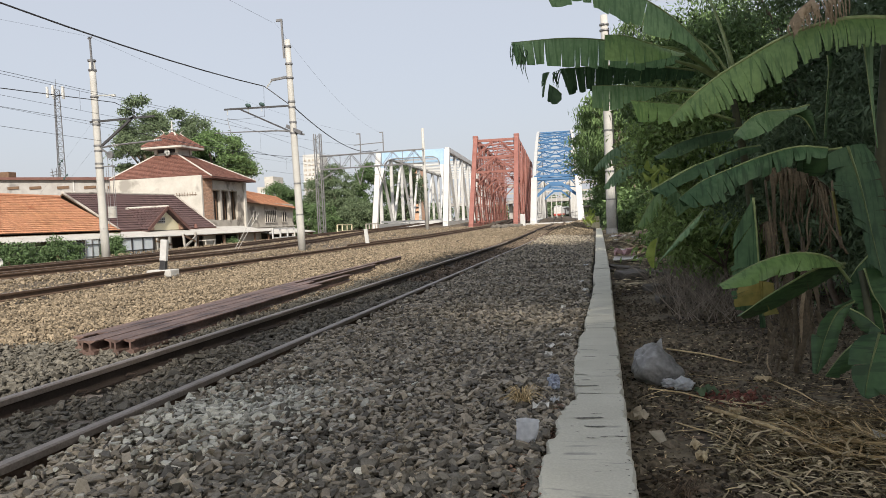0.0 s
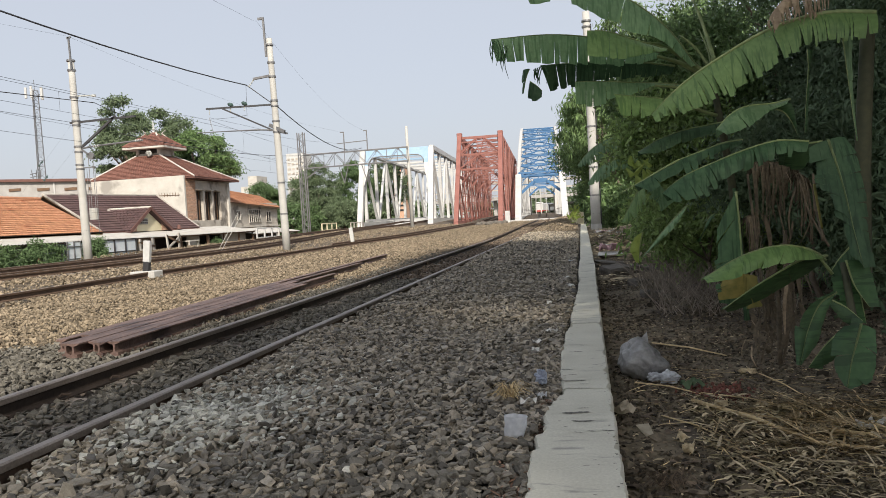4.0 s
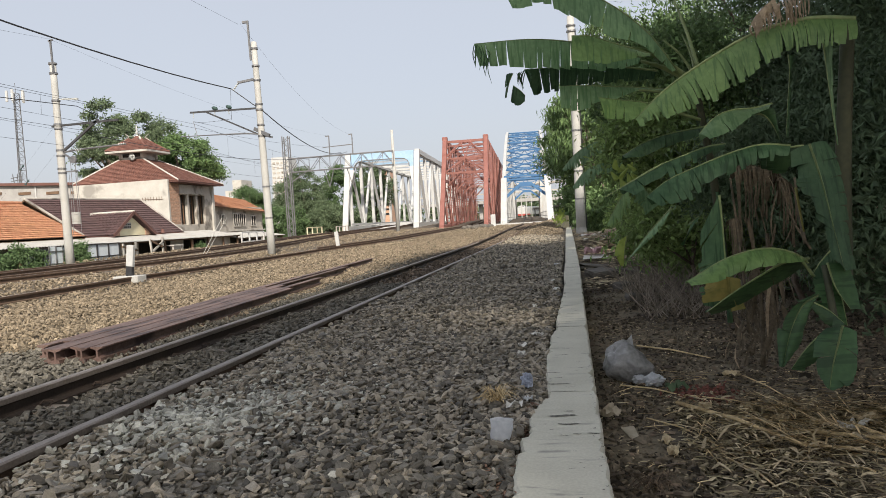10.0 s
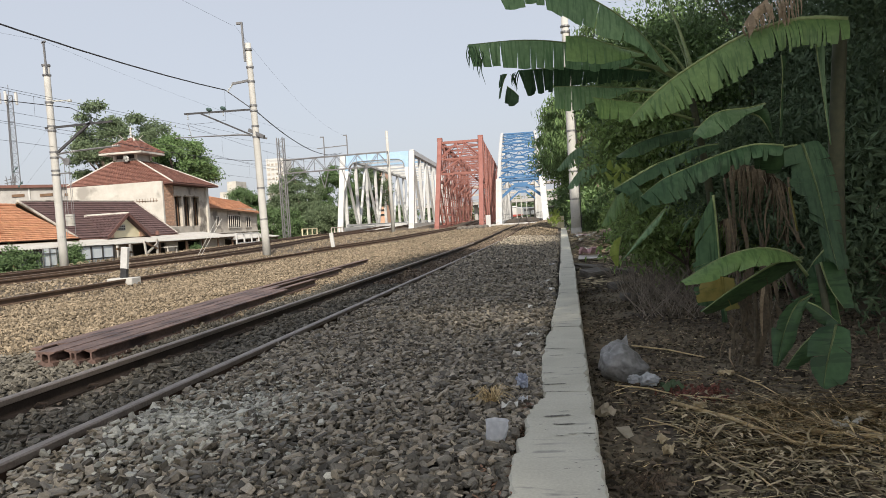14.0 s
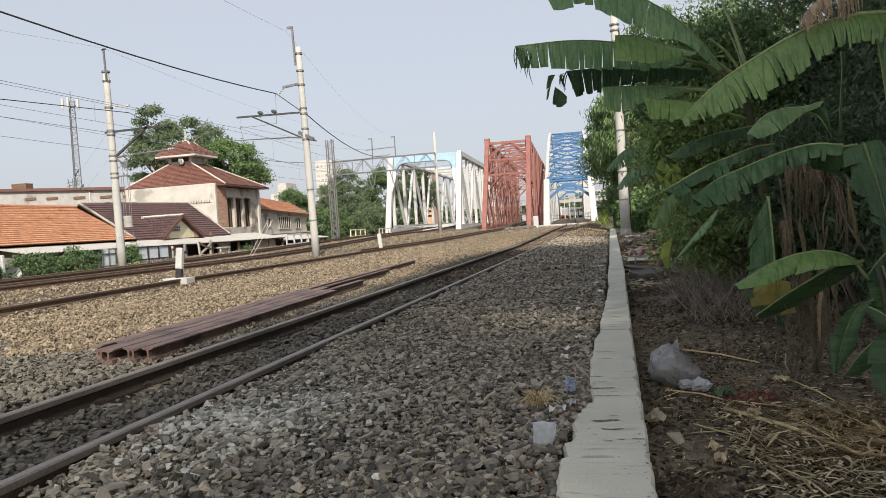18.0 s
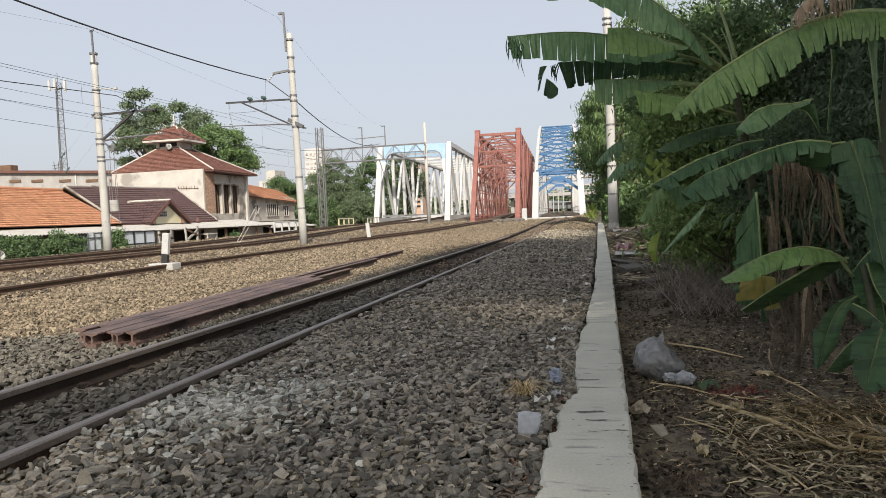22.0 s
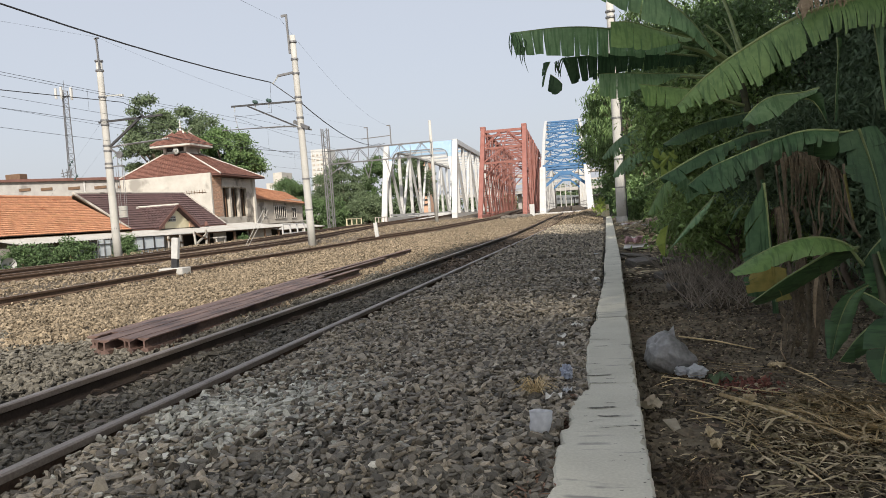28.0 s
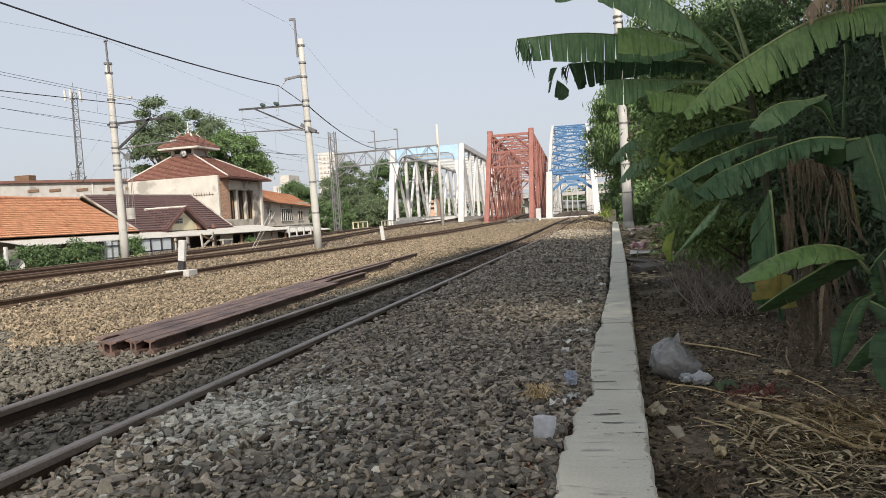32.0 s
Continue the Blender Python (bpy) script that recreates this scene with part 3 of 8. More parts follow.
def build_blue_bridge():
    P = axis(-4.5, 84)
    b = thing("blue_arch_bridge", (-4.5, 84, 0.3), "blue and white steel arch truss railway bridge", "bridge")
    w, z0, span, foot = 2.72, 0.45, 78, 8.5
    ys = [0, 8.5, 12.5, 17, 22, 27.5, 33, 39, 45, 50.5, 56, 61, 65.5, 69.5, 78]
    zt = lambda y: z0 + 5.4 * min(y, span - y) / foot if min(y, span - y) <= foot else 5.85 + 9.3 * (1 - (1 - (min(y, span - y) - foot) / 30.5) ** 1.25)
    for s in (-1, 1):
        for a, c in zip(ys[1:], ys[2:-1]):
            part("arch_chord", beam(P(s * w, a, zt(a)), P(s * w, c, zt(c)), 0.42, 0.5, (0, -1, 0.5), 0.02), M_WHITE, b, "white arch chord")
        part("bottom_chord", beam(P(s * w, 0, z0), P(s * w, 79, z0), 0.3, 0.5), M_WHITE, b)
        for y in ys[1:-1]:
            part("hanger", beam(P(s * w, y, z0), P(s * w, y, zt(y)), 0.26, 0.26, (0, 1, 0)), M_WHITE, b)
        for k, (y, c) in enumerate(zip(ys[1:-2], ys[2:-1])):
            part("diagonal", beam(P(s * w, y, zt(y) if k % 2 else z0), P(s * w, c, z0 if k % 2 else zt(c)), 0.16, 0.16, (1, 0, 0)), M_WHITE, b)
        part("leg", beam(P(s * w, 0.0, z0 - 0.4), P(s * w, foot, 5.85), 0.72, 0.7, (0, -1, 0), 0.03), M_WHITE, b)
        part("leg", beam(P(s * w, span, z0 - 0.2), P(s * w, span - foot, 5.85), 0.7, 0.7, (0, -1, 0), 0.03), M_WHITE, b)
        part("handrail", merge(*[beam(P(s * (w - 0.45), 1, z0 + h), P(s * (w - 0.45), 78, z0 + h), 0.05, 0.05) for h in (0.6, 1.1)]), M_STEEL, b)
    ws = w - 0.2
    for y in ys[1:8]:
        z = zt(y)
        part("cross_strut", beam(P(-ws, y, z), P(ws, y, z), 0.16, 0.2), M_BLUE, b)
        part("cross_strut", beam(P(-ws, y + 0.25, z - 1.1), P(ws, y + 0.25, z - 1.1), 0.10, 0.12), M_BLUE, b)
        parts("brace_web", pieces(*[beam(P(x, y + 0.12, z - 1.1), P(x + d, y + 0.12, z), 0.08, 0.10) for x, d in ((-ws, 0.85), (-0.85, -0.75), (-0.85, 0.85), (0.85, -0.85), (0.85, 0.75), (ws, -0.85))]), M_BLUE, b)
        parts("knee_web", pieces(*[beam(P(s * ws, y + 0.3, z - 1.9), P(s * 1.1, y + 0.3, z - 1.1), 0.09, 0.11) for s in (-1, 1)]), M_BLUE, b)
    for y, c in zip(ys[1:8], ys[2:8]):
        m, zm = (y + c) / 2, (zt(y) + zt(c)) / 2
        parts("lateral_brace", pieces(*[beam(P(s * ws, q, zt(q)), P(s * 0.15, m, zm), 0.14, 0.15) for s in (-1, 1) for q in (y, c)], beam(P(-ws, m, zm), P(ws, m, zm), 0.06, 0.07), *[beam(P(s * ws, m, zm), P(0, q, zt(q)), 0.06, 0.07) for s in (-1, 1) for q in (y, c)]), M_BLUE, b)
        part("lateral_plate", block(*P(0, m, zm), 0.42, 0.35, 0.18, 0.02), M_BLUE, b)
    for y in (foot + 0.1, span - foot - 0.1):
        z = 5.75 if y < 30 else 6.9
        parts("portal_strut", pieces(beam(P(-w, y, z + 0.5), P(w, y, z + 0.5), 0.2, 0.22), beam(P(-w, y, z - 0.05), P(w, y, z - 0.05), 0.16, 0.16), beam(P(-w, y, z - 2.2), P(-0.75, y, z - 0.6), 0.22, 0.34), beam(P(w, y, z - 2.2), P(0.75, y, z - 0.6), 0.22, 0.34), beam(P(-0.85, y, z - 0.55), P(0.85, y, z - 0.55), 0.22, 0.5),
                                     *[beam(P(s * w, y, z + 0.5), P(s * 0.8, y, z - 0.4), 0.08, 0.10) for s in (-1, 1)]), M_BLUE, b)
    part("deck", block(-6.2, 123, 0.14, 5.6, 78, 0.3), M_CONCRETE, b)
    single("bridge_abutment", block(-4.5, 83.6, 0.05, 7.6, 1.6, 0.75, 0.05), M_CONCRETE, "pale concrete abutment under the blue bridge", "abutment")


build_white_bridge()
build_red_bridge()
build_blue_bridge()


# ---- overhead line poles ----
def pole_shaft(t, x, y, z, h, r0, r1, lean=(0, 0), name="shaft"):
    pts = [(x + lean[0] * k / 8, y + lean[1] * k / 8, z + h * k / 8) for k in range(9)]
    part(name, tube(pts, [r0 + (r1 - r0) * k / 8 for k in range(9)], 18), M_POLE, t, smooth=True)


def bands(t, x, y, z, zs, r, lean, h):
    for k in zs:
        f = (k - z) / h
        part("clamp_band", tube([(x + lean[0] * f, y + lean[1] * f, k - 0.04), (x + lean[0] * f, y + lean[1] * f, k + 0.04)], r, 14), M_STEEL, t)


def insulator(p, q, r=0.07, n=4):
    """A string of sheds from p to q."""
    p, q = Vector(p), Vector(q)
    pts, rad = [], []
    for i in range(n):
        for k, s in ((0.05, 0.35), (0.3, 0.35), (0.45, 1.0), (0.6, 0.9), (0.75, 0.35)):
            pts.append(p + (q - p) * ((i + k) / n))
            rad.append(r * s)
    return tube(pts, rad, 10)


def build_pole_b():
    x, y, z = -13.56, 31.7, -0.05
    t = thing("catenary_pole", (x, y, z), "round pale concrete catenary pole with a steel bracket over the ballast", "pole", "catenary poles")
    h, lean = 9.9, (-0.2, 0)
    pole_shaft(t, x, y, z, h, 0.185, 0.13, lean)
    bands(t, x, y, z, (9.55, 8.75, 8.1, 7.0, 6.75, 6.05, 5.55, 3.2, 1.75), 0.178, lean, h)
    parts("spike", pieces(beam((x - 0.33, y - 0.14, 9.0), (x - 0.37, y - 0.14, 10.8), 0.08, 0.08), beam((x - 0.4, y - 0.14, 10.75), (x - 0.62, y - 0.14, 10.75), 0.1, 0.1)), M_STEEL, t)
    part("short_arm", beam((x - 0.2, y, 8.17), (x - 1.1, y, 8.08), 0.10, 0.10), M_STEEL, t)
    part("insulator_string", insulator((x - 1.08, y, 8.06), (x - 1.38, y, 7.72), 0.06), M_PORCELAIN, t)
    part("cantilever_top", beam((x - 0.25, y, 6.83), (x - 3.58, y, 6.90), 0.07, 0.08), M_DARKSTEEL, t)
    part("cantilever_stay", beam((x - 2.76, y, 6.85), (x - 0.36, y, 5.68), 0.06, 0.07), M_DARKSTEEL, t)
    for dx in (1.65, 2.35):
        part("bell_insulator", tube([(x - dx - 0.12, y, 7.06), (x - dx - 0.06, y, 7.03), (x - dx + 0.08, y, 6.97), (x - dx + 0.16, y, 6.95)], [0.03, 0.085, 0.10, 0.02], 10), M_GLASSGREEN, t)
        part("insulator_string", insulator((x - dx, y, 6.86), (x - dx, y, 6.64), 0.035, 2), M_PORCELAIN, t)
    part("insulator_string", insulator((x - 3.42, y, 6.88), (x - 3.42, y, 6.60), 0.035, 3), M_PORCELAIN, t)
    part("registration_arm", tube([(x - 4.15, y, 5.82), (x - 2.6, y, 5.78), (x - 0.93, y, 5.72), (x - 0.3, y, 5.66)], [0.022, 0.028, 0.04, 0.04], 6), M_STEEL, t)
    part("dropper", tube([(x - 3.45, y, 6.48), (x - 3.3, y, 5.82)], 0.014, 5), M_STEEL, t)
    part("terminal_bracket", merge(beam((x - 0.45, y, 5.9), (x + 0.35, y - 0.2, 5.5), 0.1, 0.16), beam((x - 0.3, y, 5.62), (x + 0.4, y, 5.45), 0.08, 0.08)), M_STEEL, t)
    parts("guy_rods", pieces(tube([(x - 2.95, y - 1, 0.2), (x - 2.35, y, 1.9)], 0.013, 5), tube([(x - 2.8, y - 1, 0.2), (x - 2.1, y, 1.9)], 0.013, 5)), M_POLE, t)


def build_pole_a():
    x, y, z = -22.95, 30.3, -0.05
    t = thing("catenary_pole", (x, y, z), "round pale concrete catenary pole with a hanging balance weight", "pole", "catenary poles")
    h, lean = 9.55, (-0.1, 0)
    pole_shaft(t, x, y, z, h, 0.20, 0.14, lean)
    bands(t, x, y, z, (9.45, 9.0, 7.75, 6.65, 6.45, 5.45, 5.2, 4.6, 4.4, 1.5), 0.19, lean, h)
    parts("spike", pieces(beam((x + 0.02, y - 0.15, 9.0), (x - 0.02, y - 0.15, 10.5), 0.07, 0.07), beam((x - 0.12, y - 0.15, 10.45), (x + 0.1, y - 0.15, 10.5), 0.07, 0.07)), M_STEEL, t)
    part("cantilever_top", beam((x - 0.39, y, 6.58), (x + 3.0, y, 6.63), 0.09, 0.09), M_DARKSTEEL, t)
    part("cantilever_stay", beam((x, y, 5.33), (x + 2.0, y, 6.72), 0.09, 0.10), M_DARKSTEEL, t)
    part("registration_arm", tube([(x + 0.1, y, 5.35), (x + 0.8, y, 5.42), (x + 3.3, y, 5.5)], 0.045, 6), M_STEEL, t)
    for dx, z0 in ((0.7, 5.4), (2.9, 5.5)):
        part("insulator_string", insulator((x + dx, y, z0), (x + dx + 0.35, y, z0 + 0.02), 0.06, 3), M_PORCELAIN, t)
    part("lamp_arm", merge(beam((x + 0.1, y, 7.8), (x + 1.0, y, 7.75), 0.05, 0.06), block(x + 0.95, y, 7.74, 0.18, 0.12, 0.1)), M_PORCELAIN, t)
    part("pulley", tube([(x + 0.55, y - 0.03, 4.98), (x + 0.55, y + 0.05, 4.98)], 0.17, 14), M_STEEL, t)
    part("pulley_arm", beam((x + 0.1, y, 5.3), (x + 0.55, y, 4.98), 0.06, 0.08), M_STEEL, t)
    part("guide_arm", beam((x + 0.15, y, 4.45), (x + 0.75, y, 4.45), 0.06, 0.06), M_STEEL, t)
    parts("weight_cables", pieces(tube([(x + 0.42, y, 4.95), (x + 0.42, y, 2.55)], 0.015, 5), tube([(x + 0.66, y, 4.95), (x + 0.62, y, 2.55)], 0.015, 5), tube([(x + 0.3, y, 4.4), (x + 0.3, y, 1.4)], 0.012, 5), tube([(x + 0.72, y, 4.4), (x + 0.72, y, 1.4)], 0.012, 5)), M_STEEL, t)
    part("balance_weight", merge(*[tube([(x + 0.5, y, 2.0 + 0.11 * k), (x + 0.5, y, 2.1 + 0.11 * k)], 0.20, 14) for k in range(5)]), M_POLE, t, "stack of concrete balance weights")


def build_pole_r():
    x, y, z = 0.74, 40.0, 0.0
    t = thing("catenary_pole", (x, y, z), "pale concrete line pole with a cable beside the kerb", "pole", "catenary poles")
    h, lean = 11.7, (-0.02, 0)
    pole_shaft(t, x, y, z, h, 0.27, 0.19, lean)
    bands(t, x, y, z, (11.2, 10.9, 10.3, 1.9, 5.6, 3.4, 0.9), 0.262, lean, h)
    part("base_collar", tube([(x, y, -0.2), (x, y, 0.35)], [0.31, 0.29], 16), M_CONCRETE, t)
    part("down_cable", tube([(x + 0.30, y - 0.12, 0.3), (x + 0.24, y - 0.1, 8), (x + 0.2, y - 0.1, 11.0)], 0.03, 6), M_DARK, t)
    x, y = 0.02 + 0.0, 62
    t2 = thing("old_concrete_post", (x, y, 0), "grey concrete post at the foot of the trees", "post")
    part("shaft", tube([(x, y, 0), (x, y, 3.6)], [0.30, 0.27], 12), M_CONCRETE, t2)


def build_gantry():
    y = 70
    t = thing("line_gantry", (-27.6, y, 0), "grey steel lattice gantry across the tracks", "gantry")
    x0, z0 = -27.65, -0.1
    for sx in (-0.3, 0.3):
        for sy in (-0.25, 0.25):
            part("mast_leg", beam((x0 + sx, y + sy, z0), (x0 + sx, y + sy, 10.6), 0.09, 0.09), M_STEEL, t)
    lace = []
    for k in range(20):
        z = z0 + 0.53 * k
        s = 1 if k % 2 else -1
        for sy in (-0.25, 0.25):
            lace.append(beam((x0 - 0.3 * s, y + sy, z), (x0 + 0.3 * s, y + sy, z + 0.53), 0.05, 0.05))
    parts("mast_lacing", lace, M_STEEL, t)
    a, b = (-27.4, y, 8.3), (-16.5, y, 8.34)
    for dz in (0, -1.35):
        for dy in (-0.3, 0.3):
            part("gantry_chord", beam((a[0], y + dy, a[2] + dz), (b[0], y + dy, b[2] + dz), 0.09, 0.09), M_STEEL, t)
    n = 10
    for k in range(n):
        xa, xb = a[0] + (b[0] - a[0]) * k / n, a[0] + (b[0] - a[0]) * (k + 1) / n
        d = (8.3, 6.95) if k % 2 else (6.95, 8.3)
        parts("gantry_diagonal", pieces(*[beam((xa, y + dy, d[0]), (xb, y + dy, d[1]), 0.05, 0.05) for dy in (-0.3, 0.3)], beam((xb, y - 0.3, 6.95), (xb, y - 0.3, 8.3), 0.05, 0.05)), M_STEEL, t)
    part("knee_brace", beam((x0 + 0.3, y, 5.9), (x0 + 2.0, y, 6.95), 0.1, 0.1), M_STEEL, t)
    for x in (-20.7, -23.1):
        parts("spike", pieces(beam((x, y, 8.3), (x, y, 10.35), 0.09, 0.09), beam((x, y, 10.3), (x - 0.35, y, 10.3), 0.1, 0.1)), M_STEEL, t)
        parts("drop_frame", pieces(beam((x - 0.7, y, 6.95), (x - 0.2, y, 5.2), 0.07, 0.07), beam((x + 0.3, y, 6.95), (x - 0.2, y, 5.2), 0.07, 0.07)), M_STEEL, t)
    part("side_arm", beam((-20.7, y, 9.3), (-23.8, y, 9.2), 0.08, 0.08), M_STEEL, t)
    part("round_post", tube([(-16.55, y, -0.1), (-16.6, y, 10.4)], [0.19, 0.13], 14), M_POLE, t, smooth=True)


build_pole_b()
build_pole_a()
build_pole_r()
build_gantry()


# ---- wires ----
def wire(p, q, sag, r, n=14):
    p, q = Vector(p), Vector(q)
    return tube([p + (q - p) * (k / n) + Vector((0, 0, -4 * sag * (k / n) * (1 - k / n))) for k in range(n + 1)], r, 5)


def build_wires():
    def cable(p, q, sag, r, label, m=M_DARK):
        single("overhead_wire", wire(p, q, sag, r * (0.72 if label == thick else 0.48)), m, label, "wire", "overhead wires")
    thick = "thick black overhead feeder cable"
    thin = "thin dark overhead line wire"
    cable((-15.02, 31.7, 7.83), (-15.0, -5.0, 8.65), 0.84, 0.036, thick)
    cable((-15.02, 31.7, 7.83), (-13.75, 31.6, 6.85), 0.0, 0.03, thick)
    cable((-13.6, 31.7, 6.75), (-21.3, 70, 8.6), 0.9, 0.034, thick)
    cable((-15.05, 31.7, 7.8), (-15.1, 31.7, 6.4), 0.0, 0.015, thin)
    cable((-15.1, 31.7, 6.45), (-17.0, 31.7, 6.42), 0.04, 0.015, thin)
    cable((-17.0, 31.7, 6.48), (-15.8, 36.0, 6.2), 0.0, 0.012, thin)
    cable((-14.4, 31.6, 10.7), (-14.2, -20, 10.9), 0.5, 0.010, thin)
    cable((-14.3, 31.6, 10.7), (-20.9, 70, 10.3), 0.9, 0.008, thin)
    cable((-22.9, 30.15, 10.52), (-22.9, -10.0, 6.2), 0.0, 0.008, thin)
    cable((-22.8, 30.1, 10.45), (-23.1, 70, 10.3), 0.6, 0.008, thin)
    # lines over the two outer tracks, towards the gantry and back past the camera
    for x, z, ze, xg, zg, r in ((-20.6, 7.22, 6.67, -23.4, 9.2, 0.016), (-20.6, 6.39, 6.17, -25.3, 7.2, 0.014), (-20.6, 5.82, 6.26, -24.6, 7.0, 0.011), (-20.6, 5.23, 5.24, -25.3, 6.1, 0.015)):
        cable((x, 30.3, z), (x, -10, ze), 0.0, r, thin)
        cable((x, 30.3, z), (xg, 70, zg), 0.35, r, thin)
    cable((-20.6, 28.4, 7.02), (-20.6, 4.0, 5.35), 0.0, 0.024, thick)
    cable((-20.6, 28.4, 7.02), (-20.4, 30.3, 6.65), 0.02, 0.02, thick)
    cable((-20.6, 28.8, 7.0), (-20.6, 28.8, 5.9), 0.0, 0.012, thin)
    cable((-20.6, 26.2, 7.16), (-20.6, 26.2, 6.37), 0.0, 0.010, thin)
    cable((-20.8, 30.3, 5.9), (-21.9, 70, 8.6), 0.9, 0.022, thick)
    for z, zg, r in ((6.35, 7.2, 0.014), (5.3, 6.1, 0.014)):
        cable((-16.95, 31.7, z), (-16.6, -18, z), 0.3, r, thin)
        cable((-16.95, 31.7, z), (-21.2, 70, zg), 0.4, r, thin)
    for y in (36, 44, 52):
        k = (y - 31) / 39
        x = -16.9 - 4.3 * max(0, k)
        cable((x, y, 6.1 + max(0, 0.8 * k)), (x, y, 5.1 + max(0, 0.8 * k)), 0.0, 0.008, thin)
        cable((x - 3.5, y - 1, 6.1 + max(0, 0.8 * k)), (x - 3.5, y - 1, 5.0 + max(0, 0.8 * k)), 0.0, 0.008, thin)
    # guy wires with small insulators at the outer pole
    for z, x2_, z2_ in ((6.6, -24.8, 4.6), (5.4, -24.6, 3.9)):
        cable((-23.1, 30.2, z), (x2_ - 3.0, 29.5, z2_ - 3.5), 0.0, 0.0045, thin)
        single("guy_insulator", insulator((x2_ + 0.1, 30.0, z2_ + 0.3), (x2_ - 0.15, 29.95, z2_ + 0.0), 0.06, 2), M_GLASSGREEN, "small dark guy-wire insulator", "insulator", "guy insulators")


build_wires()


# ---- houses beside the outer track ----
M_TILE_OR = mat("orange_roof_tile", (0.36, 0.165, 0.090), (0.49, 0.250, 0.145), 0.85, scale=3, fine=25, bump=0.2, island=0.17, stain=(0.28, 0.10, 0.05), stain_scale=0.8, stain_at=0.62)
M_TILE_MA = mat("maroon_roof_tile", (0.060, 0.034, 0.034), (0.110, 0.064, 0.062), 0.8, scale=3, fine=25, bump=0.2, island=0.22)
M_TILE_BR = mat("red_brown_roof_tile", (0.135, 0.060, 0.046), (0.205, 0.095, 0.072), 0.8, scale=3, fine=25, bump=0.2, island=0.2)
M_PLASTER = mat("weathered_plaster", (0.42, 0.40, 0.365), (0.56, 0.54, 0.50), 0.9, scale=1.4, fine=20, bump=0.1, stain=(0.30, 0.285, 0.26), stain_scale=0.5, stain_at=0.56)
M_PLASTER_GREY = mat("grey_washed_plaster", (0.30, 0.29, 0.28), (0.42, 0.41, 0.40), 0.9, scale=1.4, fine=20, bump=0.1, stain=(0.22, 0.21, 0.205), stain_scale=0.5, stain_at=0.56)
M_PLASTER_DK = mat("stained_grey_render", (0.36, 0.33, 0.29), (0.52, 0.485, 0.43), 0.9, scale=1.2, fine=16, bump=0.15, stain=(0.19, 0.17, 0.15), stain_scale=0.7, stain_at=0.56)
M_CREAM = mat("cream_wall_paint", (0.62, 0.55, 0.36), (0.72, 0.66, 0.47), 0.85, scale=1.5, fine=18, bump=0.05)
M_BRICK = mat("red_brown_brick", (0.37, 0.225, 0.155), (0.51, 0.33, 0.235), 0.9, scale=4, fine=20, bump=0.2, spread=0.25)
M_MORTAR = mat("brick_mortar", (0.36, 0.29, 0.24), (0.46, 0.39, 0.33), 0.95, scale=4, fine=30, bump=0.2)
M_ASBESTOS = mat("asbestos_cement_sheet", (0.30, 0.295, 0.28), (0.42, 0.41, 0.39), 0.9, scale=1.5, fine=20, bump=0.08, stain=(0.31, 0.29, 0.26), stain_scale=0.7, stain_at=0.58)
# near-black tone that paints the shade inside openings
M_SHADE = mat("inner_shade_tone", (0.02, 0.018, 0.017), (0.045, 0.04, 0.036), 0.9, scale=1, fine=8, bump=0.0)
M_WOOD = mat("old_brown_wood", (0.11, 0.065, 0.04), (0.19, 0.12, 0.075), 0.8, scale=3, fine=30, bump=0.15)
M_BLUEPANEL = mat("pale_blue_sheet", (0.58, 0.64, 0.68), (0.70, 0.75, 0.78), 0.6, scale=2, fine=20, bump=0.05, stain=(0.33, 0.34, 0.34), stain_scale=1.0)
M_REDEDGE = mat("dark_red_roof_edge", (0.11, 0.05, 0.042), (0.17, 0.085, 0.07), 0.8, scale=2, fine=20, bump=0.1)


def tiled(eave_a, eave_b, ridge_a, ridge_b, width=0.26, row=0.32):
    """Curved tiles laid in rows on the plane between an eave and a ridge; every tile a piece of its own."""
    a, b, c, d = map(Vector, (eave_a, eave_b, ridge_a, ridge_b))
    nrm = (b - a).cross(c - a).normalized()
    if nrm.z < 0:
        nrm = -nrm
    rows = max(2, round(((c - a).length + (d - b).length) / 2 / row))
    vs, fs = [], []
    rng = random.Random(7)
    for j in range(rows):
        v0, v1 = j / rows, (j + 1) / rows + 0.12 / rows
        l0, r0 = a.lerp(c, v0), b.lerp(d, v0)
        l1, r1 = a.lerp(c, v1), b.lerp(d, v1)
        n = max(1, round((r0 - l0).length / width))
        for i in range(n):
            k, lift = len(vs), 0.045 + rng.uniform(0, 0.012)
            for u, h in ((0.02, 0.0), (0.3, 0.035), (0.7, 0.035), (0.98, 0.0)):
                p = l0.lerp(r0, (i + u) / n)
                vs += [p + nrm * (h + lift), l1.lerp(r1, (i + u) / n) + nrm * h, p + nrm * (h + lift - 0.035)]
            for q in range(3):
                fs += [[k + 3 * q, k + 3 * q + 3, k + 3 * q + 4, k + 3 * q + 1], [k + 3 * q, k + 3 * q + 2, k + 3 * q + 5, k + 3 * q + 3]]
    return vs, fs


def tile_part(name, parent, material, *planes):
    vs, fs = merge(*[tiled(*p) for p in planes])
    o = ORG[parent]
    ob = new(name, cloud(name, np.array([tuple(v - o) for v in vs]), np.array(fs), material))
    ob.parent = parent
    ORG[ob] = o
    ob["kind"] = "stuff"
    return ob


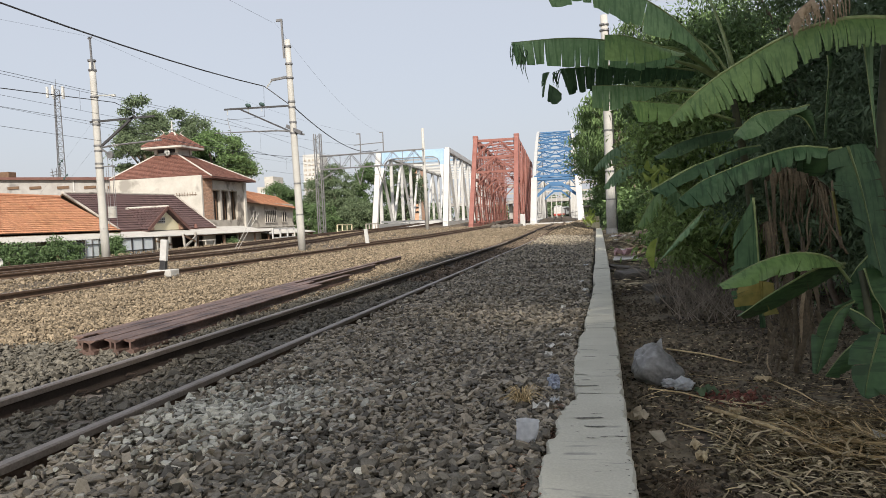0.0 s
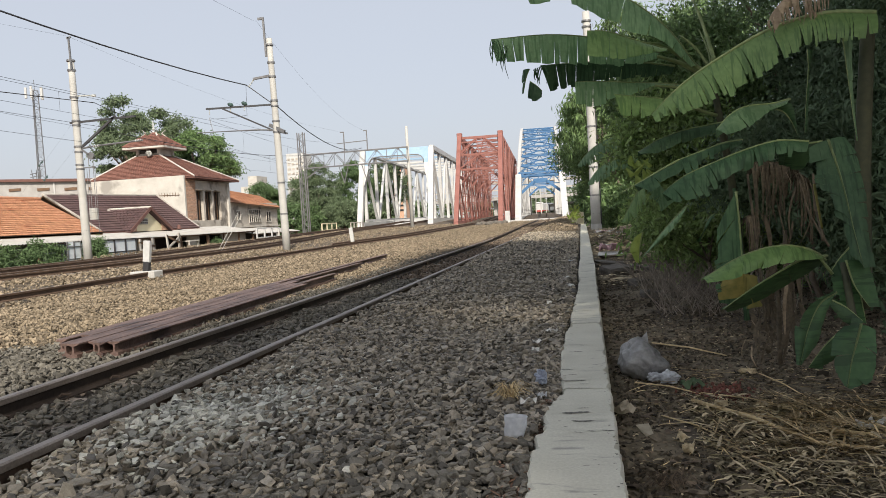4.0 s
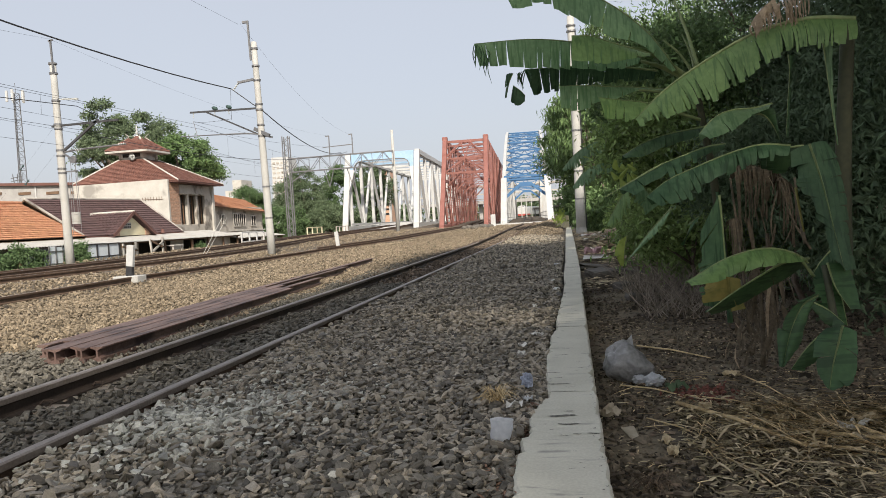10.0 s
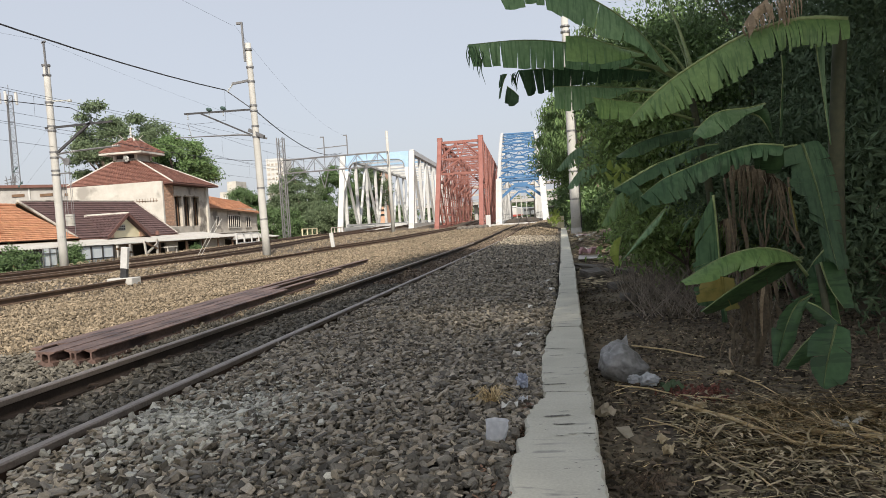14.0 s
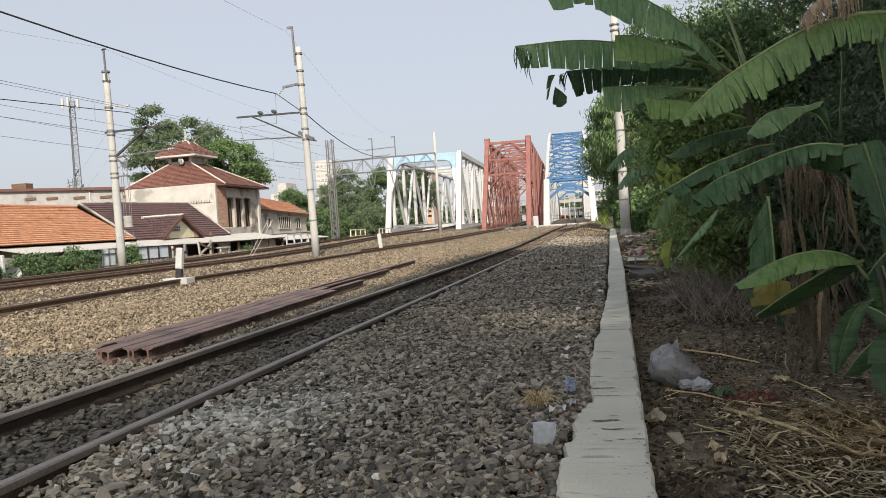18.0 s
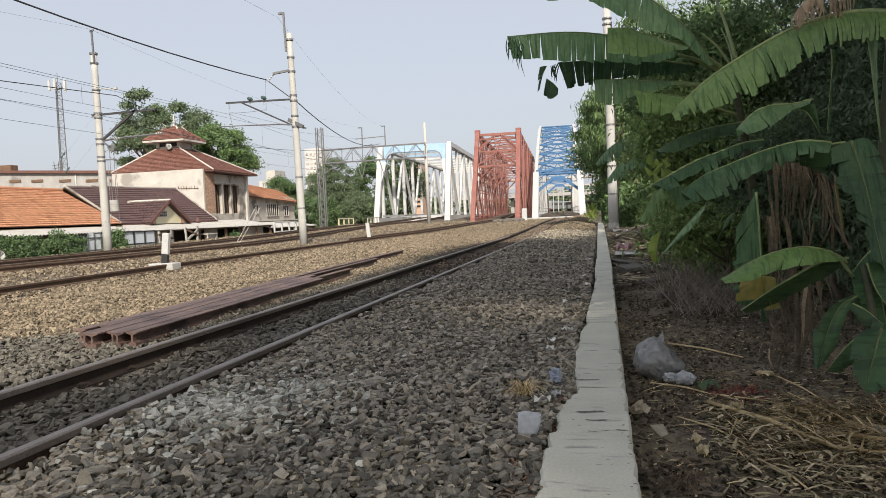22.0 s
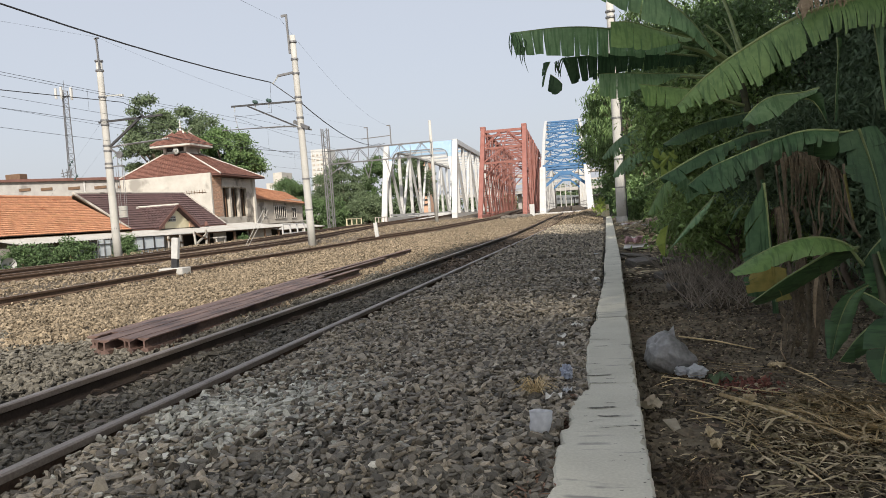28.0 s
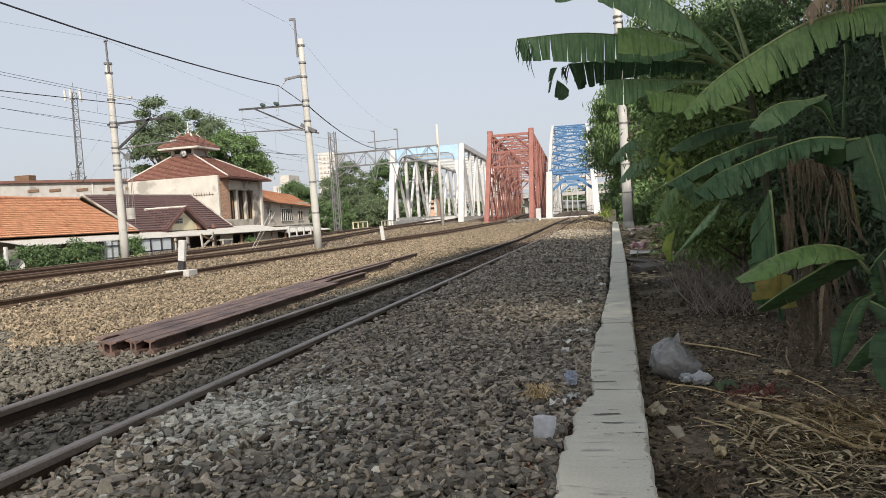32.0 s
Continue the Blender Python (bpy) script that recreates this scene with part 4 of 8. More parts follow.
def ridge_caps(parent, p, q, material, r=0.11):
    p, q = Vector(p), Vector(q)
    n = max(2, int((q - p).length / 0.36))
    first = None
    for i in range(n):
        a, b = p.lerp(q, i / n), p.lerp(q, (i + 1.1) / n)
        part("ridge_tile", tube([a, b], [r * 1.12, r], 8), material, parent)


GZ = -1.3


def build_orange_house():
    h = thing("orange_roofed_house", (-31, 34, GZ), "low house with a weathered orange clay tile roof", "house")
    y0, y1 = 22.0, 39.1
    e, r, w = 1.45, 3.68, -28.5
    part("wall", block(-33, (y0 + y1) / 2, 0.0, 8.0, y1 - y0 - 0.8, 2.6), M_PLASTER_DK, h)
    part("roof_bed", slab([(w, y0, e), (w, y1, e), (-33, y1 + 0.4, r), (-33, y0, r)], 0.09, (0, 0, -1)), M_WOOD, h)
    part("roof_bed", slab([(-37.5, y0, e), (-37.5, y1, e), (-33, y1 + 0.4, r), (-33, y0, r)], 0.09, (0, 0, -1)), M_WOOD, h)
    tile_part("roof_tiles", h, M_TILE_OR, ((w, y0, e), (w, y1, e), (-33, y0, r), (-33, y1 + 0.4, r), 0.21, 0.25))
    ridge_caps(h, (-33, 31, r + 0.06), (-33, y1 + 0.4, r + 0.06), M_TILE_OR)
    part("gable_wall", slab([(-29.3, y1 - 0.3, e - 0.1), (-36.7, y1 - 0.3, e - 0.1), (-33, y1 - 0.1, r - 0.15)], 0.15, (0, -1, 0)), M_PLASTER_DK, h)
    part("fascia", beam((w - 0.02, y0, e - 0.07), (w - 0.02, y1, e - 0.07), 0.04, 0.16), M_WOOD, h)


def build_maroon_house():
    h = thing("maroon_roofed_house", (-31, 46, GZ), "house with a dark maroon tiled roof and a cream gable", "house")
    y0, y1 = 40.0, 51.3
    e, rl, r, w = 1.45, 4.0, 4.2, -29.0
    part("wall", block(-33.2, (y0 + y1) / 2, 0.0, 7.4, y1 - y0 - 0.8, 2.7), M_PLASTER, h)
    part("roof_bed", slab([(w, y0 - 0.3, e), (w, y1, e), (-33.4, y1 + 1.4, r), (-33.4, y0 + 0.3, rl)], 0.09, (0, 0, -1)), M_WOOD, h)
    part("roof_bed", slab([(-37.8, y0, e), (-37.8, y1, e), (-33.4, y1 + 1.4, r), (-33.4, y0 + 0.3, rl)], 0.09, (0, 0, -1)), M_WOOD, h)
    tile_part("roof_tiles", h, M_TILE_MA, ((w, y0 - 0.3, e), (w, y1, e), (-33.4, y0 + 0.3, rl), (-33.4, y1 + 1.4, r)))
    ridge_caps(h, (-33.4, y0 + 0.3, rl + 0.05), (-33.4, y1 + 1.4, r + 0.05), M_PLASTER_DK, 0.08)
    part("verge", beam((w, y0 - 0.35, e + 0.1), (-33.4, y0 + 0.25, rl + 0.1), 0.1, 0.1), M_PLASTER_DK, h, "pale cement roof verge")
    part("verge", beam((w - 0.1, y1 + 0.05, e + 0.08), (-33.4, y1 + 1.45, r + 0.08), 0.14, 0.12), M_PLASTER_DK, h, "pale cement roof verge")
    part("gable_wall", slab([(-29.4, y1 - 0.2, e - 0.1), (-36.7, y1, e - 0.1), (-33.4, y1 + 0.9, r - 0.15)], 0.15, (0, -1, 0)), M_PLASTER, h)
    # front gable facing the tracks
    x, ya, yb, ym, za = -28.75, 41.9, 46.7, 44.25, 2.95
    back = -31.6
    part("gable_wall", slab([(x, ya + 0.25, e - 0.05), (x, yb - 0.25, e - 0.05), (x, ym, za - 0.25)], 0.15, (-1, 0, 0)), M_CREAM, h, "cream painted gable wall")
    part("brick_pier", slab([(x + 0.03, ya + 0.2, e - 0.05), (x + 0.03, ya + 1.0, e - 0.05), (x + 0.03, ya + 1.0, e + 0.52)], 0.1, (-1, 0, 0)), M_BRICK, h)
    part("brick_pier", slab([(x + 0.03, yb - 0.2, e - 0.05), (x + 0.03, yb - 0.9, e - 0.05), (x + 0.03, yb - 0.9, e + 0.5)], 0.1, (-1, 0, 0)), M_BRICK, h)
    for a, b in ((ya, ym), (yb, ym)):
        part("gable_roof", slab([(x + 0.25, a, e - 0.03), (x + 0.25, b, za - 0.05), (back, b, za - 0.05), (back + 1.5, a, e - 0.03)], 0.10, (0, 0, -1)), M_TILE_MA, h)
        tile_part("gable_tiles", h, M_TILE_MA, ((x + 0.3, a, e), (back + 1.5, a, e), (x + 0.3, b, za), (back, b, za)))
        part("barge_board", beam((x + 0.28, a, e - 0.02), (x + 0.28, b, za - 0.02), 0.05, 0.2), M_REDEDGE, h)
    ridge_caps(h, (back, ym, za + 0.05), (x + 0.25, ym, za + 0.05), M_PLASTER, 0.07)
    part("valley_flashing", slab([(back + 1.6, ya - 0.12, e + 0.12), (back + 1.6, ya + 0.18, e + 0.12), (back + 0.1, ym - 0.05, za + 0.1), (back + 0.1, ym - 0.35, za + 0.1)], 0.05, (0, 0, -1)), M_PLASTER_DK, h, "grey cement valley flashing")
    vent = part("gable_vent", block(x + 0.03, ym - 0.55, 2.05, 0.08, 0.85, 0.4, 0.01), M_ASBESTOS, h, "grey gable vent with square holes")
    for i in range(4):
        for j in range(2):
            part("vent_hole", block(x + 0.075, ym - 0.85 + 0.2 * i, 1.96 + 0.17 * j, 0.02, 0.13, 0.1), M_SHADE, vent)
    part("fascia", beam((w + 0.02, y0, e - 0.08), (w + 0.02, y1, e - 0.08), 0.05, 0.2), M_REDEDGE, h)
    part("finial", tube([(w + 0.2, y1 - 3.2, e), (w + 0.2, y1 - 3.2, e + 0.3)], [0.14, 0.1], 8), M_REDEDGE, h)


def build_mosque_house():
    h = thing("brick_prayer_house", (-41, 66, GZ), "two-storey plastered brick house with a tiered pyramid roof", "house")
    xa, xb, ya, yb, e = -46.0, -36.3, 62.0, 70.4, 6.5
    part("wall", block((xa + xb) / 2, ya + 0.125, (e + GZ) / 2, xb - xa, 0.25, e - GZ), M_PLASTER, h, "stained pale plaster wall")
    part("wall", block(xa + 0.125, (ya + yb) / 2 + 0.13, (e + GZ) / 2, 0.25, yb - ya - 0.26, e - GZ), M_PLASTER, h)
    part("wall", block((xa + xb) / 2, yb + 0.13, (e + GZ) / 2, xb - xa, 0.25, e - GZ), M_PLASTER, h)
    # side wall: concrete frame, brick infill, three tall openings
    piers = [(62.25, 64.1), (65.0, 65.75), (66.75, 67.5), (68.5, 70.3)]
    brickwall = part("brick_infill", block(xb - 0.16, 63.2, 4.3, 0.2, 1.9, 4.2), M_MORTAR, h, "bare brick wall")
    one = None
    for j in range(30):
        for i in range(9):
            y, z = 62.36 + 0.215 * i + (0.1 if j % 2 else 0), 2.4 + 0.135 * j
            if y > 64.05 or z > 6.3:
                continue
            if one is None:
                one = part("brick", block(xb - 0.05, y, z, 0.03, 0.195, 0.115, 0.008), M_BRICK, brickwall, origin=(xb - 0.05, y, z))
            else:
                like(one, "brick", (xb - 0.05, y, z), brickwall)
    part("lower_band", block(xb - 0.1, 66.3, 1.75, 0.3, 8.2, 1.0, 0.03), M_PLASTER_DK, h)
    part("wall", block(xb - 0.16, 66.3, 0.0, 0.2, 8.2, 2.6), M_PLASTER_DK, h)
    part("upper_band", block(xb - 0.1, 67.2, 5.6, 0.22, 6.3, 1.0), M_PLASTER_DK, h)
    for a, b in piers[1:]:
        part("pier", block(xb - 0.08, (a + b) / 2, 3.7, 0.3, b - a - 0.35, 3.0, 0.02), M_PLASTER_DK, h)
    for y in (64.55, 66.25, 68.0):
        win = part("window", block(xb - 0.38, y, 3.7, 0.06, 1.0, 2.9), M_SHADE, h, "tall dark window opening")
        part("window_frame", merge(block(xb - 0.3, y - 0.45, 3.7, 0.1, 0.08, 2.9), block(xb - 0.3, y + 0.45, 3.7, 0.1, 0.08, 2.9), block(xb - 0.3, y, 4.3, 0.1, 0.9, 0.07), block(xb - 0.3, y, 3.7, 0.08, 0.06, 2.8)), M_WOOD, win)
        part("canopy", block(xb + 0.1, y, 5.2, 0.55, 1.25, 0.1, 0.01), M_PLASTER_DK, h)
    part("corner_pillar", block(xb + 0.05, 70.2, 3.0, 0.4, 0.45, 6.8, 0.03), M_PLASTER, h)
    # main hip roof
    E0, E1, F0, F1 = xa - 0.3, xb + 0.95, ya + 0.3, yb + 0.9
    c = [(E0, F0, 6.6), (E1, F0, 6.35), (E1, F1, 6.25), (E0, F1, 6.55)]
    u = [(-42.9, 64.8, 8.85), (-40.3, 64.8, 8.85), (-40.3, 67.4, 8.85), (-42.9, 67.4, 8.85)]
    for i in range(4):
        j = (i + 1) % 4
        part("roof_bed", slab([c[i], c[j], u[j], u[i]], 0.12, (0, 0, -1)), M_REDEDGE, h)
        ridge_caps(h, Vector(c[i]) + Vector((0, 0, 0.06)), Vector(u[i]) + Vector((0, 0, 0.06)), M_PLASTER, 0.075)
    tile_part("roof_tiles", h, M_TILE_BR, (c[0], c[1], u[0], u[1]), (c[1], c[2], u[1], u[2]))
    part("soffit", block((E0 + E1) / 2, (F0 + F1) / 2, 6.2, E1 - E0 - 0.3, F1 - F0 - 0.3, 0.08), M_REDEDGE, h)
    # lantern and its own small roof
    cx, cy = -41.6, 66.1
    part("lantern_wall", block(cx, cy, 9.15, 2.3, 2.3, 0.7), M_PLASTER, h)
    for dx in (-1.15, 0, 1.15):
        for dy in (-1.15, 1.15):
            part("lantern_post", block(cx + dx, cy + dy, 9.35, 0.3, 0.3, 0.7, 0.02), M_PLASTER, h)
    for dx in (-0.58, 0.58):
        part("lantern_vent", block(cx + dx, cy - 1.17, 9.35, 0.7, 0.06, 0.4), M_SHADE, h)
    part("lantern_eave", block(cx, cy, 9.62, 4.5, 4.2, 0.2, 0.02), M_PLASTER, h, "white painted eave board")
    q = [(cx - 2.2, cy - 2.05, 9.72), (cx + 2.2, cy - 2.05, 9.72), (cx + 2.2, cy + 2.05, 9.72), (cx - 2.2, cy + 2.05, 9.72)]
    v = [(cx - 0.55, cy - 0.5, 10.95), (cx + 0.55, cy - 0.5, 10.95), (cx + 0.55, cy + 0.5, 10.95), (cx - 0.55, cy + 0.5, 10.95)]
    for i in range(4):
        j = (i + 1) % 4
        part("roof_bed", slab([q[i], q[j], v[j], v[i]], 0.08, (0, 0, -1)), M_REDEDGE, h)
        ridge_caps(h, Vector(q[i]) + Vector((0, 0, 0.05)), Vector(v[i]) + Vector((0, 0, 0.05)), M_TILE_BR, 0.12)
    tile_part("roof_tiles", h, M_TILE_BR, (q[0], q[1], v[0], v[1]), (q[1], q[2], v[1], v[2]))
    part("roof_cap", tube([(cx, cy, 10.9), (cx, cy, 11.1), (cx, cy, 11.35)], [0.75, 0.6, 0.1], 4), M_TILE_BR, h)
    part("finial", tube([(cx, cy, 11.2), (cx, cy, 11.5), (cx, cy, 11.65), (cx, cy, 11.8), (cx, cy, 12.0), (cx, cy, 12.5)], [0.16, 0.08, 0.17, 0.07, 0.1, 0.015], 8), M_PORCELAIN, h, "pale metal roof finial")
    horn = Vector((-41.18, 64.3, 9.06))
    part("loudspeaker", tube([horn + Vector((0, 0.45, 0)), horn + Vector((0, 0.25, 0)), horn, horn + Vector((0, 0.04, 0))], [0.10, 0.12, 0.34, 0.08], 16), M_PORCELAIN, h, "white horn loudspeaker under the eave", smooth=True)
    for i in range(4):
        tip = Vector(v[i]) + Vector((0, 0, 0.15))
        part("ridge_ornament", tube([Vector(q[i]).lerp(tip, 0.8), tip + Vector((0, 0, 0.12)), tip + (tip - Vector((cx, cy, tip.z))) * 0.5 + Vector((0, 0, 0.45))], [0.1, 0.08, 0.02], 6), M_PLASTER, h)
    part("wall_spikes", merge(*[beam((xb - 2.6 + 0.28 * i, ya - 0.05, 4.6), (xb - 2.6 + 0.28 * i, ya - 0.05, 4.95), 0.03, 0.03) for i in range(8)], beam((xb - 2.7, ya - 0.05, 4.75), (xb - 0.5, ya - 0.05, 4.7), 0.03, 0.03)), M_WOOD, h)


def build_low_house():
    h = thing("rear_tiled_house", (-38, 78, GZ), "low grey house with a faded orange tiled roof", "house")
    x, ya, yb = -36.9, 71.0, 84.0
    part("wall", block(x - 2.4, (ya + yb) / 2, 1.4, 4.8, yb - ya, 5.4), M_PLASTER_DK, h)
    tile_part("roof_tiles", h, M_TILE_OR, ((x + 0.5, ya - 0.2, 4.1), (x + 0.5, yb + 0.3, 3.5), (-39.8, ya + 3.2, 5.85), (-39.8, yb + 1.5, 5.2)))
    part("roof_bed", slab([(x + 0.5, ya - 0.2, 4.1), (x + 0.5, yb + 0.3, 3.5), (-39.8, yb + 1.5, 5.2), (-39.8, ya + 3.2, 5.85), (-41, ya, 4.2)], 0.1, (0, 0, -1)), M_WOOD, h)
    for y, w, a, b in ((73.6, 0.7, 2.2, 3.2), (77.6, 3.0, 1.9, 3.3), (81.3, 1.2, 1.9, 3.1)):
        win = part("window", block(x + 0.03, y, (a + b) / 2, 0.06, w, b - a), M_SHADE, h, "dark window with wooden bars")
        n = max(2, int(w / 0.5))
        part("window_frame", merge(*[block(x + 0.08, y - w / 2 + w * i / n, (a + b) / 2, 0.07, 0.08, b - a) for i in range(n + 1)], block(x + 0.08, y, b, 0.08, w + 0.1, 0.08), block(x + 0.08, y, a, 0.1, w + 0.1, 0.08)), M_PLASTER, win)
    part("ledge", block(x + 0.15, 77.5, 1.4, 0.35, 13, 0.12), M_PLASTER, h)


def build_back_building():
    h = thing("long_grey_building", (-62, 70, GZ), "long low grey building with a rust-red roof edge", "building")
    part("wall", slab([(-84, 70.2, 9.05), (-50.5, 70.2, 7.2), (-50.5, 70.2, -1.3), (-84, 70.2, -1.3)], 6, (0, 1, 0)), M_PLASTER_GREY, h)
    part("roof_edge", slab([(-84, 69.8, 9.35), (-50.5, 69.8, 7.5), (-50.5, 77, 7.45), (-84, 77, 9.3)], 0.3, (0, 0, -1)), M_REDEDGE, h, "rust-red roof edge")
    for i, x in enumerate((-64.5, -61.6, -58.0, -54.6, -51.6)):
        zt = 7.1 + (-50.5 - x) * 0.045
        part("window_slot", block(x, 70.16, zt - 0.65, 1.5, 0.1, 0.3), M_WOOD, h, "dark ventilation slot")
    for x in (-56.6, -53.2):
        part("downpipe", block(x, 70.12, 5.9, 0.16, 0.1, 3.2), M_WHITE, h)
    part("roof_tank", block(-67.2, 72.0, 8.7, 2.0, 1.2, 0.8, 0.05), M_WOOD, h)
    part("roof_aerial", merge(*[beam((-59.0 + dx, 70.5, 7.7), (-59.0 + dx * 1.5, 70.5, 9.0), 0.06, 0.06) for dx in (-0.4, 0, 0.4)], *[beam((-59.8, 70.5, 8.2 + k), (-58.3, 70.5, 8.4 + k), 0.07, 0.07) for k in (0, 0.35)]), M_STEEL, h)


def corrugated(x0, x1, y0, y1, za, zb, pitch=0.22):
    """A wavy sheet roof sloping from x0 (height za) to x1 (zb)."""
    n = int((y1 - y0) / pitch * 4)
    vs, fs = [], []
    for i in range(n + 1):
        y = y0 + (y1 - y0) * i / n
        w = 0.028 * math.sin(math.tau * i / 4)
        vs += [Vector((x0, y, za + w)), Vector((x1, y, zb + w)), Vector((x0, y, za + w - 0.015)), Vector((x1, y, zb + w - 0.015))]
    for i in range(n):
        k = 4 * i
        fs += [[k, k + 1, k + 5, k + 4], [k + 2, k + 6, k + 7, k + 3], [k, k + 4, k + 6, k + 2]]
    return vs, fs


def build_awnings():
    for y0, y1, za, zb in ((28.6, 38.4, 1.02, 1.5), (37.6, 49.2, 0.98, 1.46), (48.5, 56.5, 0.98, 1.5), (56.0, 66.0, 0.72, 1.2)):
        t = thing("lean_to_roof", (-28, (y0 + y1) / 2, GZ), "lean-to roof of grey corrugated cement sheets", "awning", "lean-to roofs")
        for k in range(int((y1 - y0) / 2.0) + 1):
            a, b = y0 + 2.0 * k, min(y1, y0 + 2.0 * k + 2.05)
            if b - a > 0.3:
                part("roof_sheet", corrugated(-26.75, -29.6, a, b, za + 0.01 * (k % 2), zb + 0.01 * (k % 2)), M_ASBESTOS, t)
        for k in range(4):
            y = y0 + 0.3 + (y1 - y0 - 0.6) * k / 3
            part("post", block(-27.0, y, (za + GZ) / 2 - 0.03, 0.12, 0.12, za - GZ - 0.05), M_WOOD, t)
        part("front_beam", beam((-26.95, y0, za - 0.06), (-26.95, y1, za - 0.06), 0.08, 0.1), M_WOOD, t)
    # walls and stalls beneath
    rows = [(28.0, 31.5, M_PLASTER_DK), (33.0, 36.2, M_BLUEPANEL), (39.8, 43.0, M_PLASTER_DK), (47.0, 48.6, M_PLASTER), (52.0, 56.0, M_PLASTER_DK)]
    for a, b, m in rows:
        single("shed_wall", block(-27.6, (a + b) / 2, -0.2, 0.12, b - a, 2.2), m, "patched sheet wall of a trackside shed", "shed wall", "shed walls")
    # dark sheet added in place of the shade under the roofs
    single("shed_back_wall", block(-29.3, 47, -0.2, 0.15, 38, 2.2), M_SHADE, "near-black sheet standing for the shade behind the lean-to roofs", "wall")


def build_gate():
    g = thing("sheet_gate", (-26.6, 38, GZ), "pale blue sheet gate in a dark iron frame", "gate")
    y0, y1, zb, zt = 36.4, 39.5, -0.6, 0.97
    for k in range(3):
        a = y0 + (y1 - y0) * k / 3
        part("gate_panel", block(-26.6, a + 0.5, (zb + zt) / 2, 0.03, 0.95, zt - zb), M_BLUEPANEL, g)
    part("gate_frame", merge(*[block(-26.56, y0 + (y1 - y0) * k / 3, (zb + zt) / 2, 0.05, 0.06, zt - zb) for k in range(4)], *[block(-26.55, (y0 + y1) / 2, z, 0.05, y1 - y0, 0.06) for z in (zb + 0.1, 0.25, zt)]), M_DARK, g)
    f = thing("iron_fence", (-26.5, 34, GZ), "dark iron bar fence with pale sheets behind it", "fence")
    for k in range(14):
        part("bar", block(-26.5, 32.4 + 0.28 * k, 0.0, 0.03, 0.035, 1.9), M_DARK, f)
    for z in (0.85, 0.35, -0.3):
        part("rail", block(-26.48, 34.2, z, 0.035, 4.2, 0.05), M_DARK, f)


def build_frames():
    def cage(name, x, y0, y1, zb, zt, n, m, label):
        t = thing(name, (x, (y0 + y1) / 2, zb), label, "railing")
        for k in range(n + 1):
            part("post", block(x, y0 + (y1 - y0) * k / n, (zb + zt) / 2, 0.10, 0.14, zt - zb), m, t)
        for z in (zt, (zb + zt) / 2, zb + 0.15):
            part("rail", block(x + 0.004, (y0 + y1) / 2, z, 0.08, y1 - y0, 0.10), m, t)
    cage("white_railing", -26.4, 55.8, 60.2, -0.4, 1.15, 3, M_WHITE, "white painted timber railing beside the track")
    cage("cream_railing", -28.0, 75.4, 80.2, -0.2, 1.25, 3, M_CREAM, "cream painted railing under the trees")
    cage("grey_railing", -27.5, 84.0, 89.0, -0.2, 1.2, 4, M_PLASTER_DK, "grey timber railing near the bridge foot")
    t = thing("stacked_timber_frame", (-26.7, 42, -0.6), "heap of old wooden frames by the fence", "timber")
    for a, b in (((-26.7, 40.0, -0.5), (-26.7, 40.1, 0.9)), ((-26.7, 41.5, -0.5), (-26.7, 41.4, 0.95)), ((-26.7, 43.2, -0.4), (-26.7, 43.0, 1.1)), ((-26.7, 44.4, -0.4), (-26.7, 44.5, 1.15)), ((-26.7, 40.0, 0.7), (-26.7, 41.6, 0.4)), ((-26.7, 43.0, 1.0), (-26.7, 44.5, 0.5)), ((-26.7, 43.1, 0.2), (-26.7, 44.6, 0.9)), ((-26.7, 40, 0.1), (-26.7, 41.4, 0.55))):
        part("bar", beam(a, b, 0.1, 0.12), M_PLASTER if a[2] < 0.5 else M_WOOD, t)
    t = thing("small_table", (-26.9, 46.2, GZ), "small pale wooden stall table under the lean-to", "table")
    part("tabletop", block(-26.9, 46.3, 0.55, 0.6, 1.3, 0.08), M_PLASTER, t)
    for dy in (-0.55, 0.55):
        part("leg", block(-26.7, 46.3 + dy, -0.35, 0.09, 0.09, 1.75), M_PLASTER, t)
    t = thing("satellite_dish", (-25.4, 25.65, -0.9), "white satellite dish on a short post behind the rails", "dish")
    rim = [[Vector((-25.2 - 0.9 * (1 - r * r) * 0.25, 26.15 + 0.42 * r * math.cos(a), 0.2 + 0.32 * r * math.sin(a))) for a in [math.tau * k / 20 for k in range(20)]] for r in (0.02, 0.4, 0.75, 1.0)]
    vs = [p for ring in rim for p in ring]
    part("bowl", (vs, [[i * 20 + k, i * 20 + (k + 1) % 20, i * 20 + 20 + (k + 1) % 20, i * 20 + 20 + k] for i in range(3) for k in range(20)]), M_WHITE, t, smooth=True)
    part("feed_arm", tube([(-25.3, 26.15, 0.0), (-24.7, 25.95, 0.35)], 0.02, 5), M_STEEL, t)
    part("post", tube([(-25.5, 26.15, -0.9), (-25.5, 26.15, 0.2)], 0.05, 8), M_STEEL, t)
    single("white_fence_post", block(-25.6, 26.0, -0.1, 0.14, 0.14, 2.3, 0.02), M_WHITE, "white painted fence post", "post")


